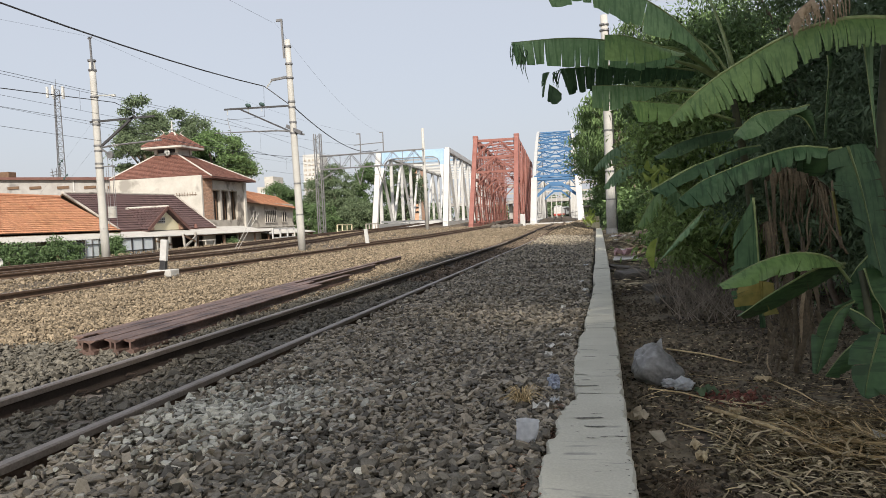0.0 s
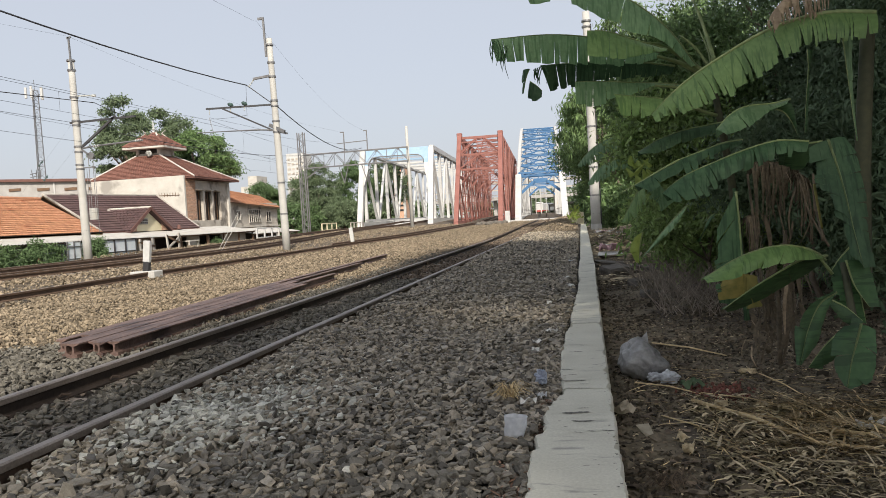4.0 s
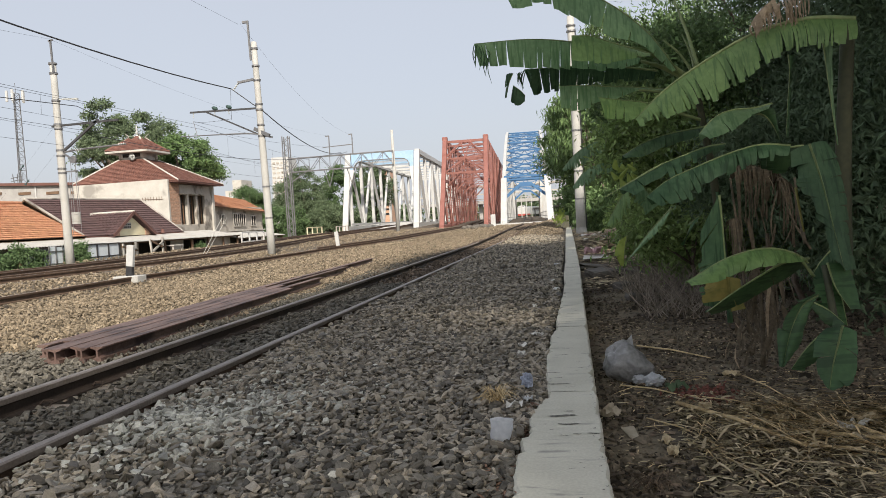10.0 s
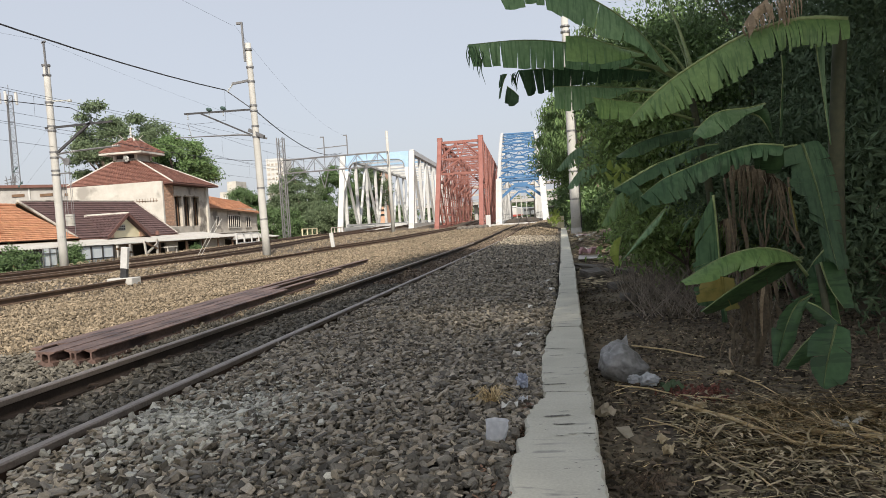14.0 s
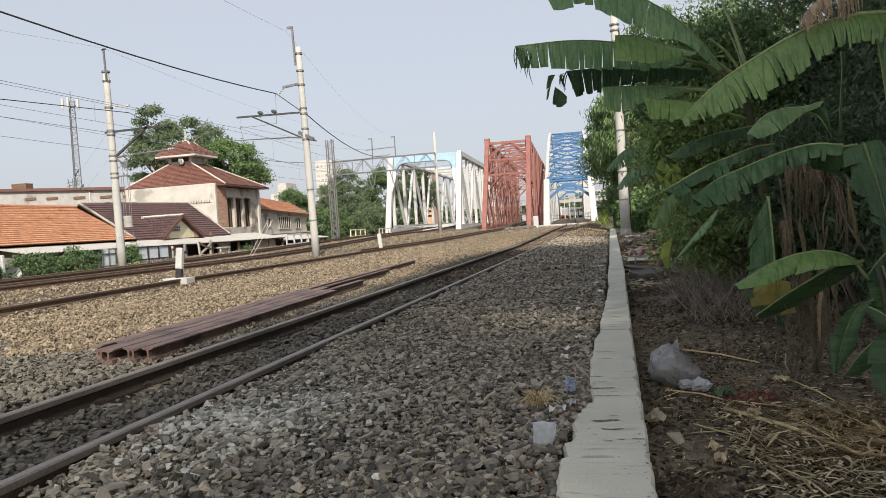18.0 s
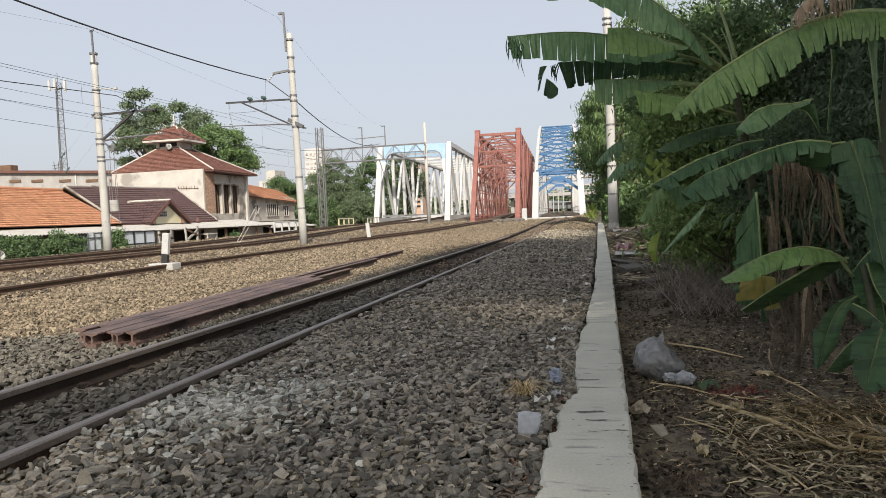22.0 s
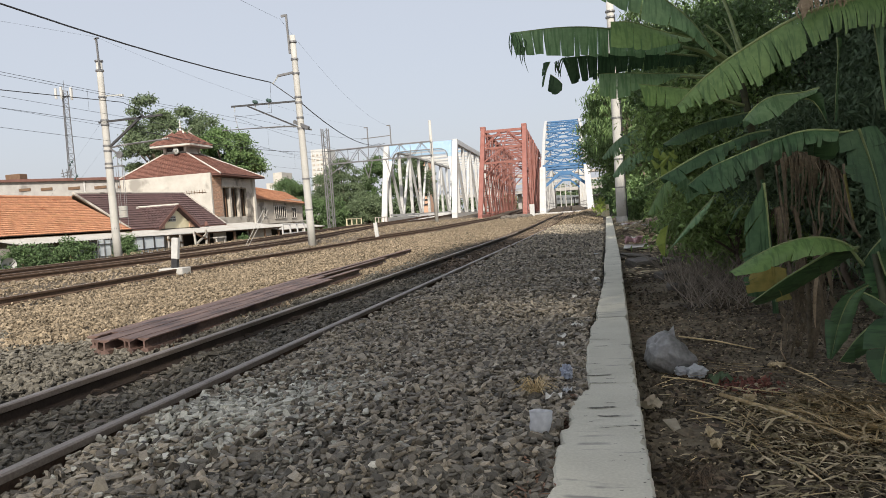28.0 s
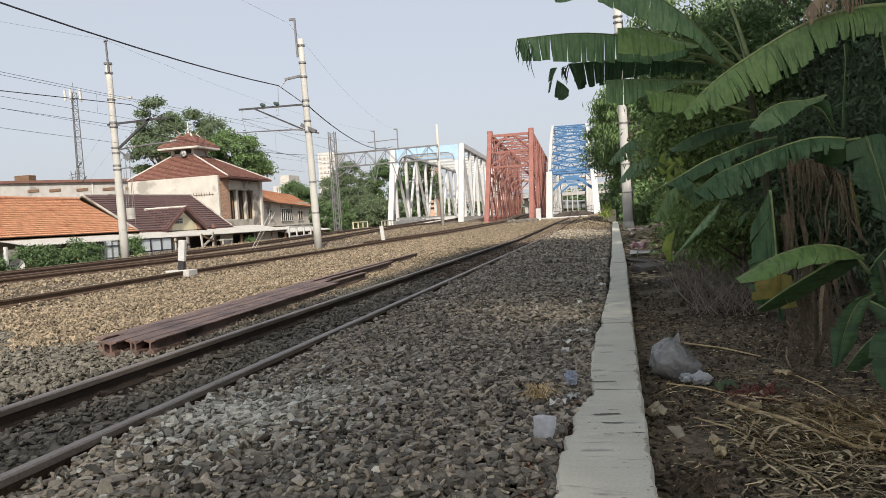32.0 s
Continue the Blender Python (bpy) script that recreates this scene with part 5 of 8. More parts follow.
def build_markers():
    def marker(x, y, zb, zt, base, label, w=0.17, tilt=0.0):
        t = thing("marker_post", (x, y, zb), label, "marker post", "marker posts")
        h = zt - zb
        if base:
            part("footing", block(x, y, zb + 0.02, 0.75, 0.45, 0.2, 0.02), M_CONCRETE, t)
            part("dark_foot", beam((x, y, zb), (x + tilt * h * 0.4, y, zb + h * 0.4), w * 0.85, 0.12), M_DARK, t)
        part("board", beam((x + tilt * h * (0.38 if base else 0), y, zb + h * (0.38 if base else 0)), (x + tilt * h, y, zt), w, 0.12, (0, 1, 0), 0.01), M_WHITE, t)
    marker(-12.0, 18.2, 0.02, 0.98, True, "leaning white trackside marker on a dark foot", 0.2, 0.12)
    marker(-12.4, 38.0, 0.12, 0.9, False, "short leaning white trackside marker post", 0.2, -0.1)


build_orange_house()
build_maroon_house()
build_mosque_house()
build_low_house()
build_back_building()
build_awnings()
build_gate()
build_frames()
build_markers()


# ---- far distance ----
def build_cell_tower():
    x, y, z0, z1 = -116.0, 140.0, -2.0, 35.0
    t = thing("cell_tower", (x, y, z0), "slender steel lattice phone mast with white antennas", "tower")
    leg = [(x + 1.1 * math.cos(a), y + 1.1 * math.sin(a)) for a in (0.5, 2.6, 4.7)]
    for px, py in leg:
        part("leg", beam((px, py, z0), (x + (px - x) * 0.6, y + (py - y) * 0.6, z1 - 1), 0.14, 0.14), M_STEEL, t)
    lace = []
    for k in range(26):
        za, zb = z0 + 36 * k / 26, z0 + 36 * (k + 1) / 26
        fa, fb = 1 - 0.4 * k / 26, 1 - 0.4 * (k + 1) / 26
        for i in range(3):
            p, q = leg[i], leg[(i + 1) % 3]
            lace.append(beam((x + (p[0] - x) * fa, y + (p[1] - y) * fa, za), (x + (q[0] - x) * fb, y + (q[1] - y) * fb, zb), 0.07, 0.07))
            lace.append(beam((x + (p[0] - x) * fb, y + (p[1] - y) * fb, zb), (x + (q[0] - x) * fb, y + (q[1] - y) * fb, zb), 0.06, 0.06))
    part("lacing", merge(*lace), M_STEEL, t)
    for k in range(5):
        a = math.tau * k / 5
        part("antenna_panel", block(x + 1.7 * math.cos(a), y + 1.7 * math.sin(a), z1 - 1.6, 0.5, 0.35, 2.4, 0.05), M_WHITE, t)
        part("antenna_arm", beam((x, y, z1 - 2.5), (x + 1.7 * math.cos(a), y + 1.7 * math.sin(a), z1 - 1.8), 0.1, 0.1), M_STEEL, t)
    part("spike", beam((x, y, z1 - 1), (x, y, z1 + 1.3), 0.08, 0.08), M_STEEL, t)


def build_far_blocks():
    t = thing("apartment_block", (-102, 252, -2), "distant white apartment tower with rows of windows", "building")
    part("wall", block(-102, 255, 13, 6.6, 8, 29.5), M_WHITE, t)
    for k in range(9):
        for i in range(4):
            part("window", block(-104.4 + 1.6 * i, 250.95, 25.6 - 1.75 * k, 1.0, 0.12, 0.8), M_PLASTER_DK, t)
    t = thing("grey_tower_block", (-68, 141, -2), "distant stained grey building with stepped roof", "building")
    part("wall", block(-68.2, 144, 4, 3.4, 5, 12), M_PLASTER, t)
    part("upper_storey", block(-67.2, 144, 11, 2.0, 5, 2.2), M_PLASTER, t)
    for z in (6.2, 8.4):
        part("window", block(-68.2, 141.45, z, 2.2, 0.1, 0.9), M_BLUEPANEL, t)


def build_beyond_bridge():
    t = thing("brown_apartment_block", (-38.1, 150, -2), "distant red-brown apartment block with dark window rows", "building")
    part("wall", block(-38.1, 153, 5.3, 2.2, 5, 14.6), M_BRICK, t)
    for k in range(9):
        part("window", block(-38.1, 150.46, 11.3 - 1.0 * k, 1.8, 0.1, 0.4), M_SHADE, t)
    single("white_yard_wall", block(-28.4, 112, 0.7, 9.0, 0.2, 1.2), M_WHITE, "low white yard wall beyond the white bridge", "wall")


def build_flyover():
    t = thing("station_flyover", (-10, 205, 0), "distant grey concrete flyover with railings behind the bridges", "flyover")
    part("deck", block(-12, 206, 5.6, 60, 8, 0.9), M_PLASTER_GREY, t)
    part("parapet", block(-12, 202.3, 6.5, 60, 0.2, 0.25), M_PLASTER_GREY, t)
    for k in range(20):
        part("railing_post", block(-40 + 3 * k, 202.3, 7.0, 0.16, 0.2, 1.8), M_PLASTER_GREY, t)
    part("top_rail", block(-12, 202.3, 7.9, 60, 0.25, 0.35), M_PLASTER_DK, t)
    part("upper_roof", block(-12, 207, 10.2, 44, 6, 0.5), M_PLASTER_DK, t)
    for x in (-34, -24, -14.5, 1, 8):
        part("column", block(x, 206, 2.4, 1.0, 1.4, 5.6), M_PLASTER_GREY, t)
    for x, w in ((-11.9, 0.13), (-10.6, 0.15), (-9.2, 0.10)):
        single("station_mast", tube([(x, 196, 0), (x, 196, 8.4)], [w, w * 0.8], 10), M_POLE, "pale distant catenary mast by the station", "pole", "station masts")
    single("platform_canopy", slab([(-9.6, 215, 3.4), (4, 215, 4.2), (4, 240, 4.2), (-9.6, 240, 3.4)], 0.35, (0, 0, -1)), M_ASBESTOS, "grey platform canopy in the distance", "canopy")
    for x in (-9.2, -2, 3.5):
        single("canopy_post", block(x, 216, 1.7, 0.3, 0.3, 3.4), M_STEEL, "thin steel post under the platform canopy", "post", "canopy posts")


build_cell_tower()
build_far_blocks()
build_flyover()
build_beyond_bridge()


def build_sheet_fence():
    f = thing("sheet_fence", (-26.42, 34.5, -1.3), "weathered pale blue-grey sheet fence below the lean-to roof", "fence")
    for k in range(5):
        y = 33.3 + 0.5 * k
        part("sheet", block(-26.42 + 0.015 * (k % 2), y + 0.24, -0.15 - 0.02 * k, 0.025, 0.47, 2.3 - 0.05 * (k % 3)), M_BLUEPANEL, f)
        part("batten", block(-26.38, y, -0.15, 0.05, 0.05, 2.35), M_STEEL, f)
    part("top_batten", beam((-26.38, 33.2, 0.75), (-26.38, 35.9, 0.72), 0.05, 0.05), M_STEEL, f)
    part("lower_batten", beam((-26.38, 33.2, 0.1), (-26.38, 35.9, 0.08), 0.05, 0.05), M_STEEL, f)


build_sheet_fence()

# ---- far train that creeps past the station ----
M_CAR = mat("grey_carriage_side", (0.20, 0.22, 0.23), (0.30, 0.32, 0.33), 0.5, scale=1, fine=8, bump=0.0)
M_REDSTRIPE = mat("red_train_paint", (0.30, 0.05, 0.04), (0.38, 0.08, 0.06), 0.6, scale=1, fine=8, bump=0.0)
TRAIN = thing("passenger_train", (-14.3, 268, 0.25), "white and red locomotive pulling grey carriages", "train")


def build_train():
    x, y, z = -14.3, 268, 0.25
    b = part("locomotive_body", merge(block(x, y + 5, z + 2.3, 2.7, 10, 2.6, 0.2), block(x, y + 1.4, z + 2.9, 2.5, 2.4, 2.4, 0.35)), M_WHITE, TRAIN, "white locomotive body")
    part("skirt", block(x, y + 5, z + 0.95, 2.74, 10.06, 0.5, 0.05), M_REDSTRIPE, TRAIN)
    part("buffer_beam", block(x, y - 0.15, z + 0.7, 2.4, 0.4, 0.5, 0.05), M_REDSTRIPE, TRAIN)
    for s in (-0.6, 0.6):
        part("windscreen", block(x + s, y + 0.18, z + 3.4, 0.95, 0.1, 0.75, 0.03), M_DARK, TRAIN)
        part("headlight", tube([(x + s * 1.3, y - 0.04, z + 2.0), (x + s * 1.3, y - 0.1, z + 2.0)], 0.15, 10), M_PORCELAIN, TRAIN)
    for k in range(3):
        part("carriage_body", block(x, y + 21 + 21 * k, z + 2.3, 2.8, 20, 3.0, 0.25), M_CAR, TRAIN)
        for i in range(8):
            for s in (-1, 1):
                part("window", block(x + s * 1.4, y + 13 + 2.2 * i + 21 * k, z + 2.6, 0.05, 1.3, 0.8), M_DARK, TRAIN)
    for k in range(10):
        for s in (-0.6, 0.6):
            part("wheel", tube([(x + s, y + 2.5 + 8.5 * k, z + 0.45), (x + s + 0.12, y + 2.5 + 8.5 * k, z + 0.45)], 0.45, 14), M_DARK, TRAIN)


build_train()


# ---- ballast: loose stones, too many to count ----
def turns(rng, n, flat=1.0):
    """Random turns as (n, 3, 3); flat below 1 keeps them closer to level."""
    q = rng.normal(size=(n, 4))
    q[:, 1:3] *= flat
    q /= np.linalg.norm(q, axis=1)[:, None]
    w, x, y, z = q.T
    return np.stack([np.stack([1 - 2 * (y * y + z * z), 2 * (x * y - z * w), 2 * (x * z + y * w)], 1), np.stack([2 * (x * y + z * w), 1 - 2 * (x * x + z * z), 2 * (y * z - x * w)], 1),
                     np.stack([2 * (x * z - y * w), 2 * (y * z + x * w), 1 - 2 * (x * x + y * y)], 1)], 1)


def rock_forms(seed, count, points):
    """Crushed rock: convex hulls of a few points, as (vertices, triangles)."""
    rng, forms = np.random.default_rng(seed), []
    for k in range(count):
        bm = bmesh.new()
        p = rng.uniform(-1, 1, (points, 3))
        p /= np.abs(p).max(1)[:, None] ** 0.75
        p[:, 2] = np.where(np.abs(p[:, 2]) < 0.35, np.sign(p[:, 2]) * 0.5, p[:, 2])
        for q in p:
            bm.verts.new(q * (1.0, 1.0, 0.9))
        out = bmesh.ops.convex_hull(bm, input=bm.verts[:])
        bmesh.ops.delete(bm, geom=[v for v in bm.verts if not v.link_faces], context="VERTS")
        bmesh.ops.triangulate(bm, faces=bm.faces[:])
        bmesh.ops.recalc_face_normals(bm, faces=bm.faces[:])
        bm.verts.index_update()
        forms.append((np.array([v.co[:] for v in bm.verts]), np.array([[v.index for v in f.verts] for f in bm.faces])))
        bm.free()
    return forms


FORMS_FINE, FORMS_PLAIN = rock_forms(1, 28, 18), rock_forms(2, 18, 10)


def stones(rng, xyz, size, fine=True):
    forms, flat, thick = (FORMS_FINE, 0.20, 0.50) if fine else (FORMS_PLAIN, 0.42, 0.75)
    pick = rng.integers(0, len(forms), len(xyz))
    vs, fs, base = [], [], 0
    for k, (bv, bf) in enumerate(forms):
        at = np.nonzero(pick == k)[0]
        n = len(at)
        if not n:
            continue
        v = np.repeat(bv[None], n, 0)
        v = v * np.stack([rng.uniform(0.75, 1.25, n), rng.uniform(0.5, 0.85, n), rng.uniform(0.5 * thick, thick, n)], 1)[:, None] * (size[at] / 2)[:, None, None]
        v = np.einsum("nij,nkj->nki", turns(rng, n, flat), v) + xyz[at][:, None]
        vs.append(v.reshape(-1, 3))
        fs.append((bf[None] + (base + np.arange(n) * len(bv))[:, None, None]).reshape(-1, 3))
        base += n * len(bv)
    return np.concatenate(vs), np.concatenate(fs)


def bed_height(x, y):
    """The top of the ballast, for arrays."""
    up = 0.30 * np.clip((y - 25) / 55, 0, 1) ** 2 * (3 - 2 * np.clip((y - 25) / 55, 0, 1))
    wave = 0.015 * np.sin(x * 5.1 + y * 2.3) + 0.012 * np.sin(y * 3.7 - x * 2.9)
    xr = x - np.array([lean_left(v) for v in np.unique(y)])[np.searchsorted(np.unique(y), y)]
    z = np.where(x > -2.78, -0.03 + 0.070 * np.clip((-0.3 - x) / 1.7, 0, 1), 0.0)
    z = np.where((xr < -2.78) & (xr > -3.98), -0.052, z)
    z = np.where(xr <= -3.98, -0.03, z)
    z = np.where(x <= -4.9, -0.055 + 0.17 * np.clip((-11.9 - x) / 2.3, 0, 1), z)
    far = np.clip((y - 34) / 18, 0, 1)
    return z + up + wave + 0.22 * far * far * (3 - 2 * far) * np.exp(-((x + 1.7) / 0.8) ** 2)


def gravel(name, seed, x0, x1, y0, y1, count, size, material, label, fine, keep=None, drop=0.0):
    rng = np.random.default_rng(seed)
    x, y = rng.uniform(x0, x1, count), rng.uniform(y0, y1, count)
    if keep is not None:
        ok = keep(rng, x, y)
        x, y = x[ok], y[ok]
    s = size * rng.lognormal(0, 0.28, len(x))
    z = bed_height(x, y) + (rng.uniform(-0.3, 0.4, len(x)) - 0.55 * (rng.uniform(size=len(x)) < 0.45)) * size - drop
    v, f = stones(rng, np.stack([x, y, z], 1), s, fine)
    tagged(new(name, cloud(name, v, f, material)), label, "ballast", kind="stuff")


def off_rails(rng, x, y):
    """Keeps stones off the rails of all four tracks."""
    ok = np.ones(len(x), bool)
    ys = np.linspace(-10, 120, 261)
    for line in (x1, x2, x3, x4):
        c = np.interp(y, ys, [line(v) for v in ys])
        for off in (-0.567, 0.567):
            ok &= (np.abs(x - c - off) > 0.062) & ~((x - c - off > 0) & (x - c - off < 0.070))
    return ok


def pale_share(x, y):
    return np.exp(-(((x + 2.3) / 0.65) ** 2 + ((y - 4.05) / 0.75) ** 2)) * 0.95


def grey_only(rng, x, y):
    edge = np.interp(y, [3.9, 4.45, 4.62, 4.72, 5.8, 7, 9.7, 14, 18, 60], [-0.29, -0.20, -0.15, -0.15, -0.205, -0.22, -0.14, -0.15, -0.17, -0.15]) - 0.015
    return off_rails(rng, x, y) & (x < edge) & (rng.uniform(size=len(x)) > pale_share(x, y))


# share of darker stones up close: tree shade painted through the stone colour
def shade_share(x, y):
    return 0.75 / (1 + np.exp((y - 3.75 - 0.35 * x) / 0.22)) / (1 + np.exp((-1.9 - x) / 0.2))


def shade_only(rng, x, y):
    return grey_only(rng, x, y) & (rng.uniform(size=len(x)) < shade_share(x, y))


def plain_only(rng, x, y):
    return grey_only(rng, x, y) & (rng.uniform(size=len(x)) > shade_share(x, y))


def pale_only(rng, x, y):
    return off_rails(rng, x, y) & (rng.uniform(size=len(x)) < pale_share(x, y))


def brown_only(rng, x, y):
    return off_rails(rng, x, y) & ~((y < 7.4 + 0.7 * np.sin(x * 2.1)) & (x > -8.5))


def dim_only(rng, x, y):
    return off_rails(rng, x, y) & (y < 7.6 + 0.7 * np.sin(x * 2.1))


GREY = "heap of angular dark grey ballast stones beside the rail"
BROWN = "brown weathered ballast stones between the tracks"
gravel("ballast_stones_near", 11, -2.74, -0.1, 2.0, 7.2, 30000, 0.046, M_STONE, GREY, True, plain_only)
# these stones carry the near shade in their colour
gravel("dark_ballast_stones", 25, -2.2, -0.1, 2.0, 4.8, 12500, 0.047, M_STONE_DIM, "dark grey ballast stones near the kerb, darkened for shade", True, shade_only)
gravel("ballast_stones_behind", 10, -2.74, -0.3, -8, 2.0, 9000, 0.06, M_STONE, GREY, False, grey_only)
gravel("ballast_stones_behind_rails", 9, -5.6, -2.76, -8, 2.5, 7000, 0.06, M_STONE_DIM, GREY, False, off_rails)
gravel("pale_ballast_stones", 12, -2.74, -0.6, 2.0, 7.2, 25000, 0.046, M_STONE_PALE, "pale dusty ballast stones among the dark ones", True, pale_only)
gravel("ballast_stones_middle", 13, -2.74, -0.1, 7.2, 16, 27000, 0.052, M_STONE, GREY, True, grey_only)
gravel("ballast_stones_far", 14, -2.9, -0.1, 16, 38, 20000, 0.085, M_STONE, GREY, False, grey_only)
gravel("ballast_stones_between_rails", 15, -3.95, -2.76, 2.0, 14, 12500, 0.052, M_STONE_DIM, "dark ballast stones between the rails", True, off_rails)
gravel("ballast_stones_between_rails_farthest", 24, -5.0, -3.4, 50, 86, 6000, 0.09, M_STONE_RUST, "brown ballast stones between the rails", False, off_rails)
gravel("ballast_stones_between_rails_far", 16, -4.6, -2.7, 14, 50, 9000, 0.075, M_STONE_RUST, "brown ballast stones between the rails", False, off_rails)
# dim stone tone here stands in for shade beside the rail
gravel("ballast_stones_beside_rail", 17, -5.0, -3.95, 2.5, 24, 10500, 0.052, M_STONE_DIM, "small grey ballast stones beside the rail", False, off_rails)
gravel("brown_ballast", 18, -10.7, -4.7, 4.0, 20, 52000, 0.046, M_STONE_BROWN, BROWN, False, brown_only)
# dirt and shade together are put into this dim tone
gravel("dirty_shaded_ballast", 23, -8.6, -4.7, 3.5, 8.4, 13000, 0.05, M_STONE_DIM, "dirty grey-brown ballast stones by the spare rails, darkened for shade", True, dim_only)
gravel("brown_ballast_far", 19, -11, -4.5, 20, 42, 21000, 0.07, M_STONE_BROWN, BROWN, False, off_rails)
gravel("brown_ballast_farthest", 20, -10.5, -0.32, 34, 84, 27000, 0.07, M_STONE_BROWN, BROWN, False, off_rails)
gravel("brown_ballast_outer", 21, -23, -10.6, 9, 34, 26000, 0.066, M_STONE_BROWN, BROWN, False, off_rails)
gravel("brown_ballast_outer_far", 22, -27, -10.6, 34, 80, 15000, 0.085, M_STONE_BROWN, BROWN, False, off_rails)

M_CRUMB = mat("dark_soil_crumb", (0.060, 0.050, 0.035), (0.16, 0.130, 0.090), 0.95, scale=9, fine=40, bump=0.3, island=0.75)


def soil_crumbs():
    rng = np.random.default_rng(31)
    x, y = rng.uniform(0.14, 3.2, 24000), 2.2 + 12 * rng.uniform(0, 1, 24000) ** 1.6
    z = np.array([land(a, b) for a, b in zip(x, y)])
    v, f = stones(rng, np.stack([x, y, z + 0.004], 1), 0.03 * rng.lognormal(0, 0.45, len(x)), False)
    tagged(new("soil_crumbs", cloud("soil_crumbs", v, f, M_CRUMB)), "dark crumbly earth and cinders beside the kerb", "soil", kind="stuff")


soil_crumbs()

# ---- plants ----
M_BARK = mat("grey_brown_bark", (0.075, 0.058, 0.042), (0.15, 0.12, 0.09), 0.95, scale=4, fine=35, bump=0.5)
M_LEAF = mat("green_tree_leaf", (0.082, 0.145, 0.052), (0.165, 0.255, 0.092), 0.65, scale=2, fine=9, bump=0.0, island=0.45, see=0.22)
# yellow-green leaf brightened beyond its own tone: sunlight put into the colour
M_LEAF_LIT = mat("sunlit_yellow_green_leaf", (0.13, 0.205, 0.062), (0.26, 0.36, 0.12), 0.65, scale=2, fine=9, bump=0.0, island=0.5, see=0.28)
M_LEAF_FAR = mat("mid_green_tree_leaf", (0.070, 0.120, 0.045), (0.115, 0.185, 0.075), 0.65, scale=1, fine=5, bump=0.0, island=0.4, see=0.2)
# paler, greyer leaf copy: distance haze put into the base colour
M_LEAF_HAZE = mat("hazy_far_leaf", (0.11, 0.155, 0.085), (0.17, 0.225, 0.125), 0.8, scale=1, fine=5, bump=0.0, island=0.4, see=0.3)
# darker leaf copy: the dimness behind the plants is partly in its colour
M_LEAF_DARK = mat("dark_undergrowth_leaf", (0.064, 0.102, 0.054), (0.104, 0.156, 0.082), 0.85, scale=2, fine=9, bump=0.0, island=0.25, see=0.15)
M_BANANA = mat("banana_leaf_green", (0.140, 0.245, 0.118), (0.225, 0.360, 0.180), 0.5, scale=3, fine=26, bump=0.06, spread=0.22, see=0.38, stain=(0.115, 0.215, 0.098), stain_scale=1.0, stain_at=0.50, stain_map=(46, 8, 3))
# shaded and lit copies of the leaf green: light put into the colour
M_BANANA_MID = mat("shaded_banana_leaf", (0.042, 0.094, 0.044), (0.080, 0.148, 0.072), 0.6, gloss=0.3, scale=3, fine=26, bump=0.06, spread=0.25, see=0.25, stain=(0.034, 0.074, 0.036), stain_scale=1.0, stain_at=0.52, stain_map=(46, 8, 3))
M_BANANA_LIT = mat("lit_banana_leaf", (0.150, 0.260, 0.085), (0.235, 0.375, 0.130), 0.45, scale=3, fine=26, bump=0.06, spread=0.15, see=0.4, stain=(0.125, 0.225, 0.075), stain_scale=1.0, stain_at=0.52, stain_map=(46, 8, 3))
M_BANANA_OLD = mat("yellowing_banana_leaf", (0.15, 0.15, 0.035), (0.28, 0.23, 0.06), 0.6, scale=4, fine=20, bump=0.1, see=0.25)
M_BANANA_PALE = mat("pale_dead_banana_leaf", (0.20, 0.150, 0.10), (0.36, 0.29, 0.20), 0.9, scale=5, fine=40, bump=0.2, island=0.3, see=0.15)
# darkest copy, for the low leaves: deep shade put into the green
M_BANANA_DEEP = mat("deep_shade_banana_leaf", (0.030, 0.080, 0.028), (0.058, 0.130, 0.046), 0.62, scale=3, fine=26, bump=0.06, spread=0.3, see=0.2, stain=(0.026, 0.068, 0.024), stain_scale=1.0, stain_at=0.50, stain_map=(4, 4, 44))
M_YOUNG = mat("young_yellow_green_leaf", (0.24, 0.32, 0.06), (0.36, 0.45, 0.11), 0.6, scale=4, fine=20, bump=0.05, see=0.35)
M_BANANA_DRY = mat("dry_brown_banana_leaf", (0.062, 0.050, 0.033), (0.150, 0.120, 0.080), 0.85, scale=5, fine=40, bump=0.2, island=0.3, see=0.12)
M_RIB = mat("pale_leaf_rib", (0.135, 0.19, 0.072), (0.25, 0.30, 0.125), 0.5, scale=3, fine=20, bump=0.05)
M_STEM = mat("banana_stem", (0.030, 0.036, 0.018), (0.065, 0.068, 0.032), 0.7, scale=3, fine=22, bump=0.15)
M_STRAW = mat("dry_straw", (0.40, 0.30, 0.155), (0.72, 0.57, 0.33), 0.9, scale=6, fine=40, bump=0.1, island=0.45)
M_STRAW_PALE = mat("bleached_straw", (0.34, 0.27, 0.16), (0.56, 0.47, 0.31), 0.9, scale=6, fine=40, bump=0.1, island=0.4)
M_OLIVE = mat("olive_dead_grass", (0.15, 0.125, 0.068), (0.33, 0.275, 0.155), 0.95, scale=6, fine=40, bump=0.1, island=0.5)
M_LITTER = mat("brown_leaf_litter", (0.060, 0.044, 0.030), (0.20, 0.145, 0.095), 0.95, scale=6, fine=30, bump=0.2, island=0.6)


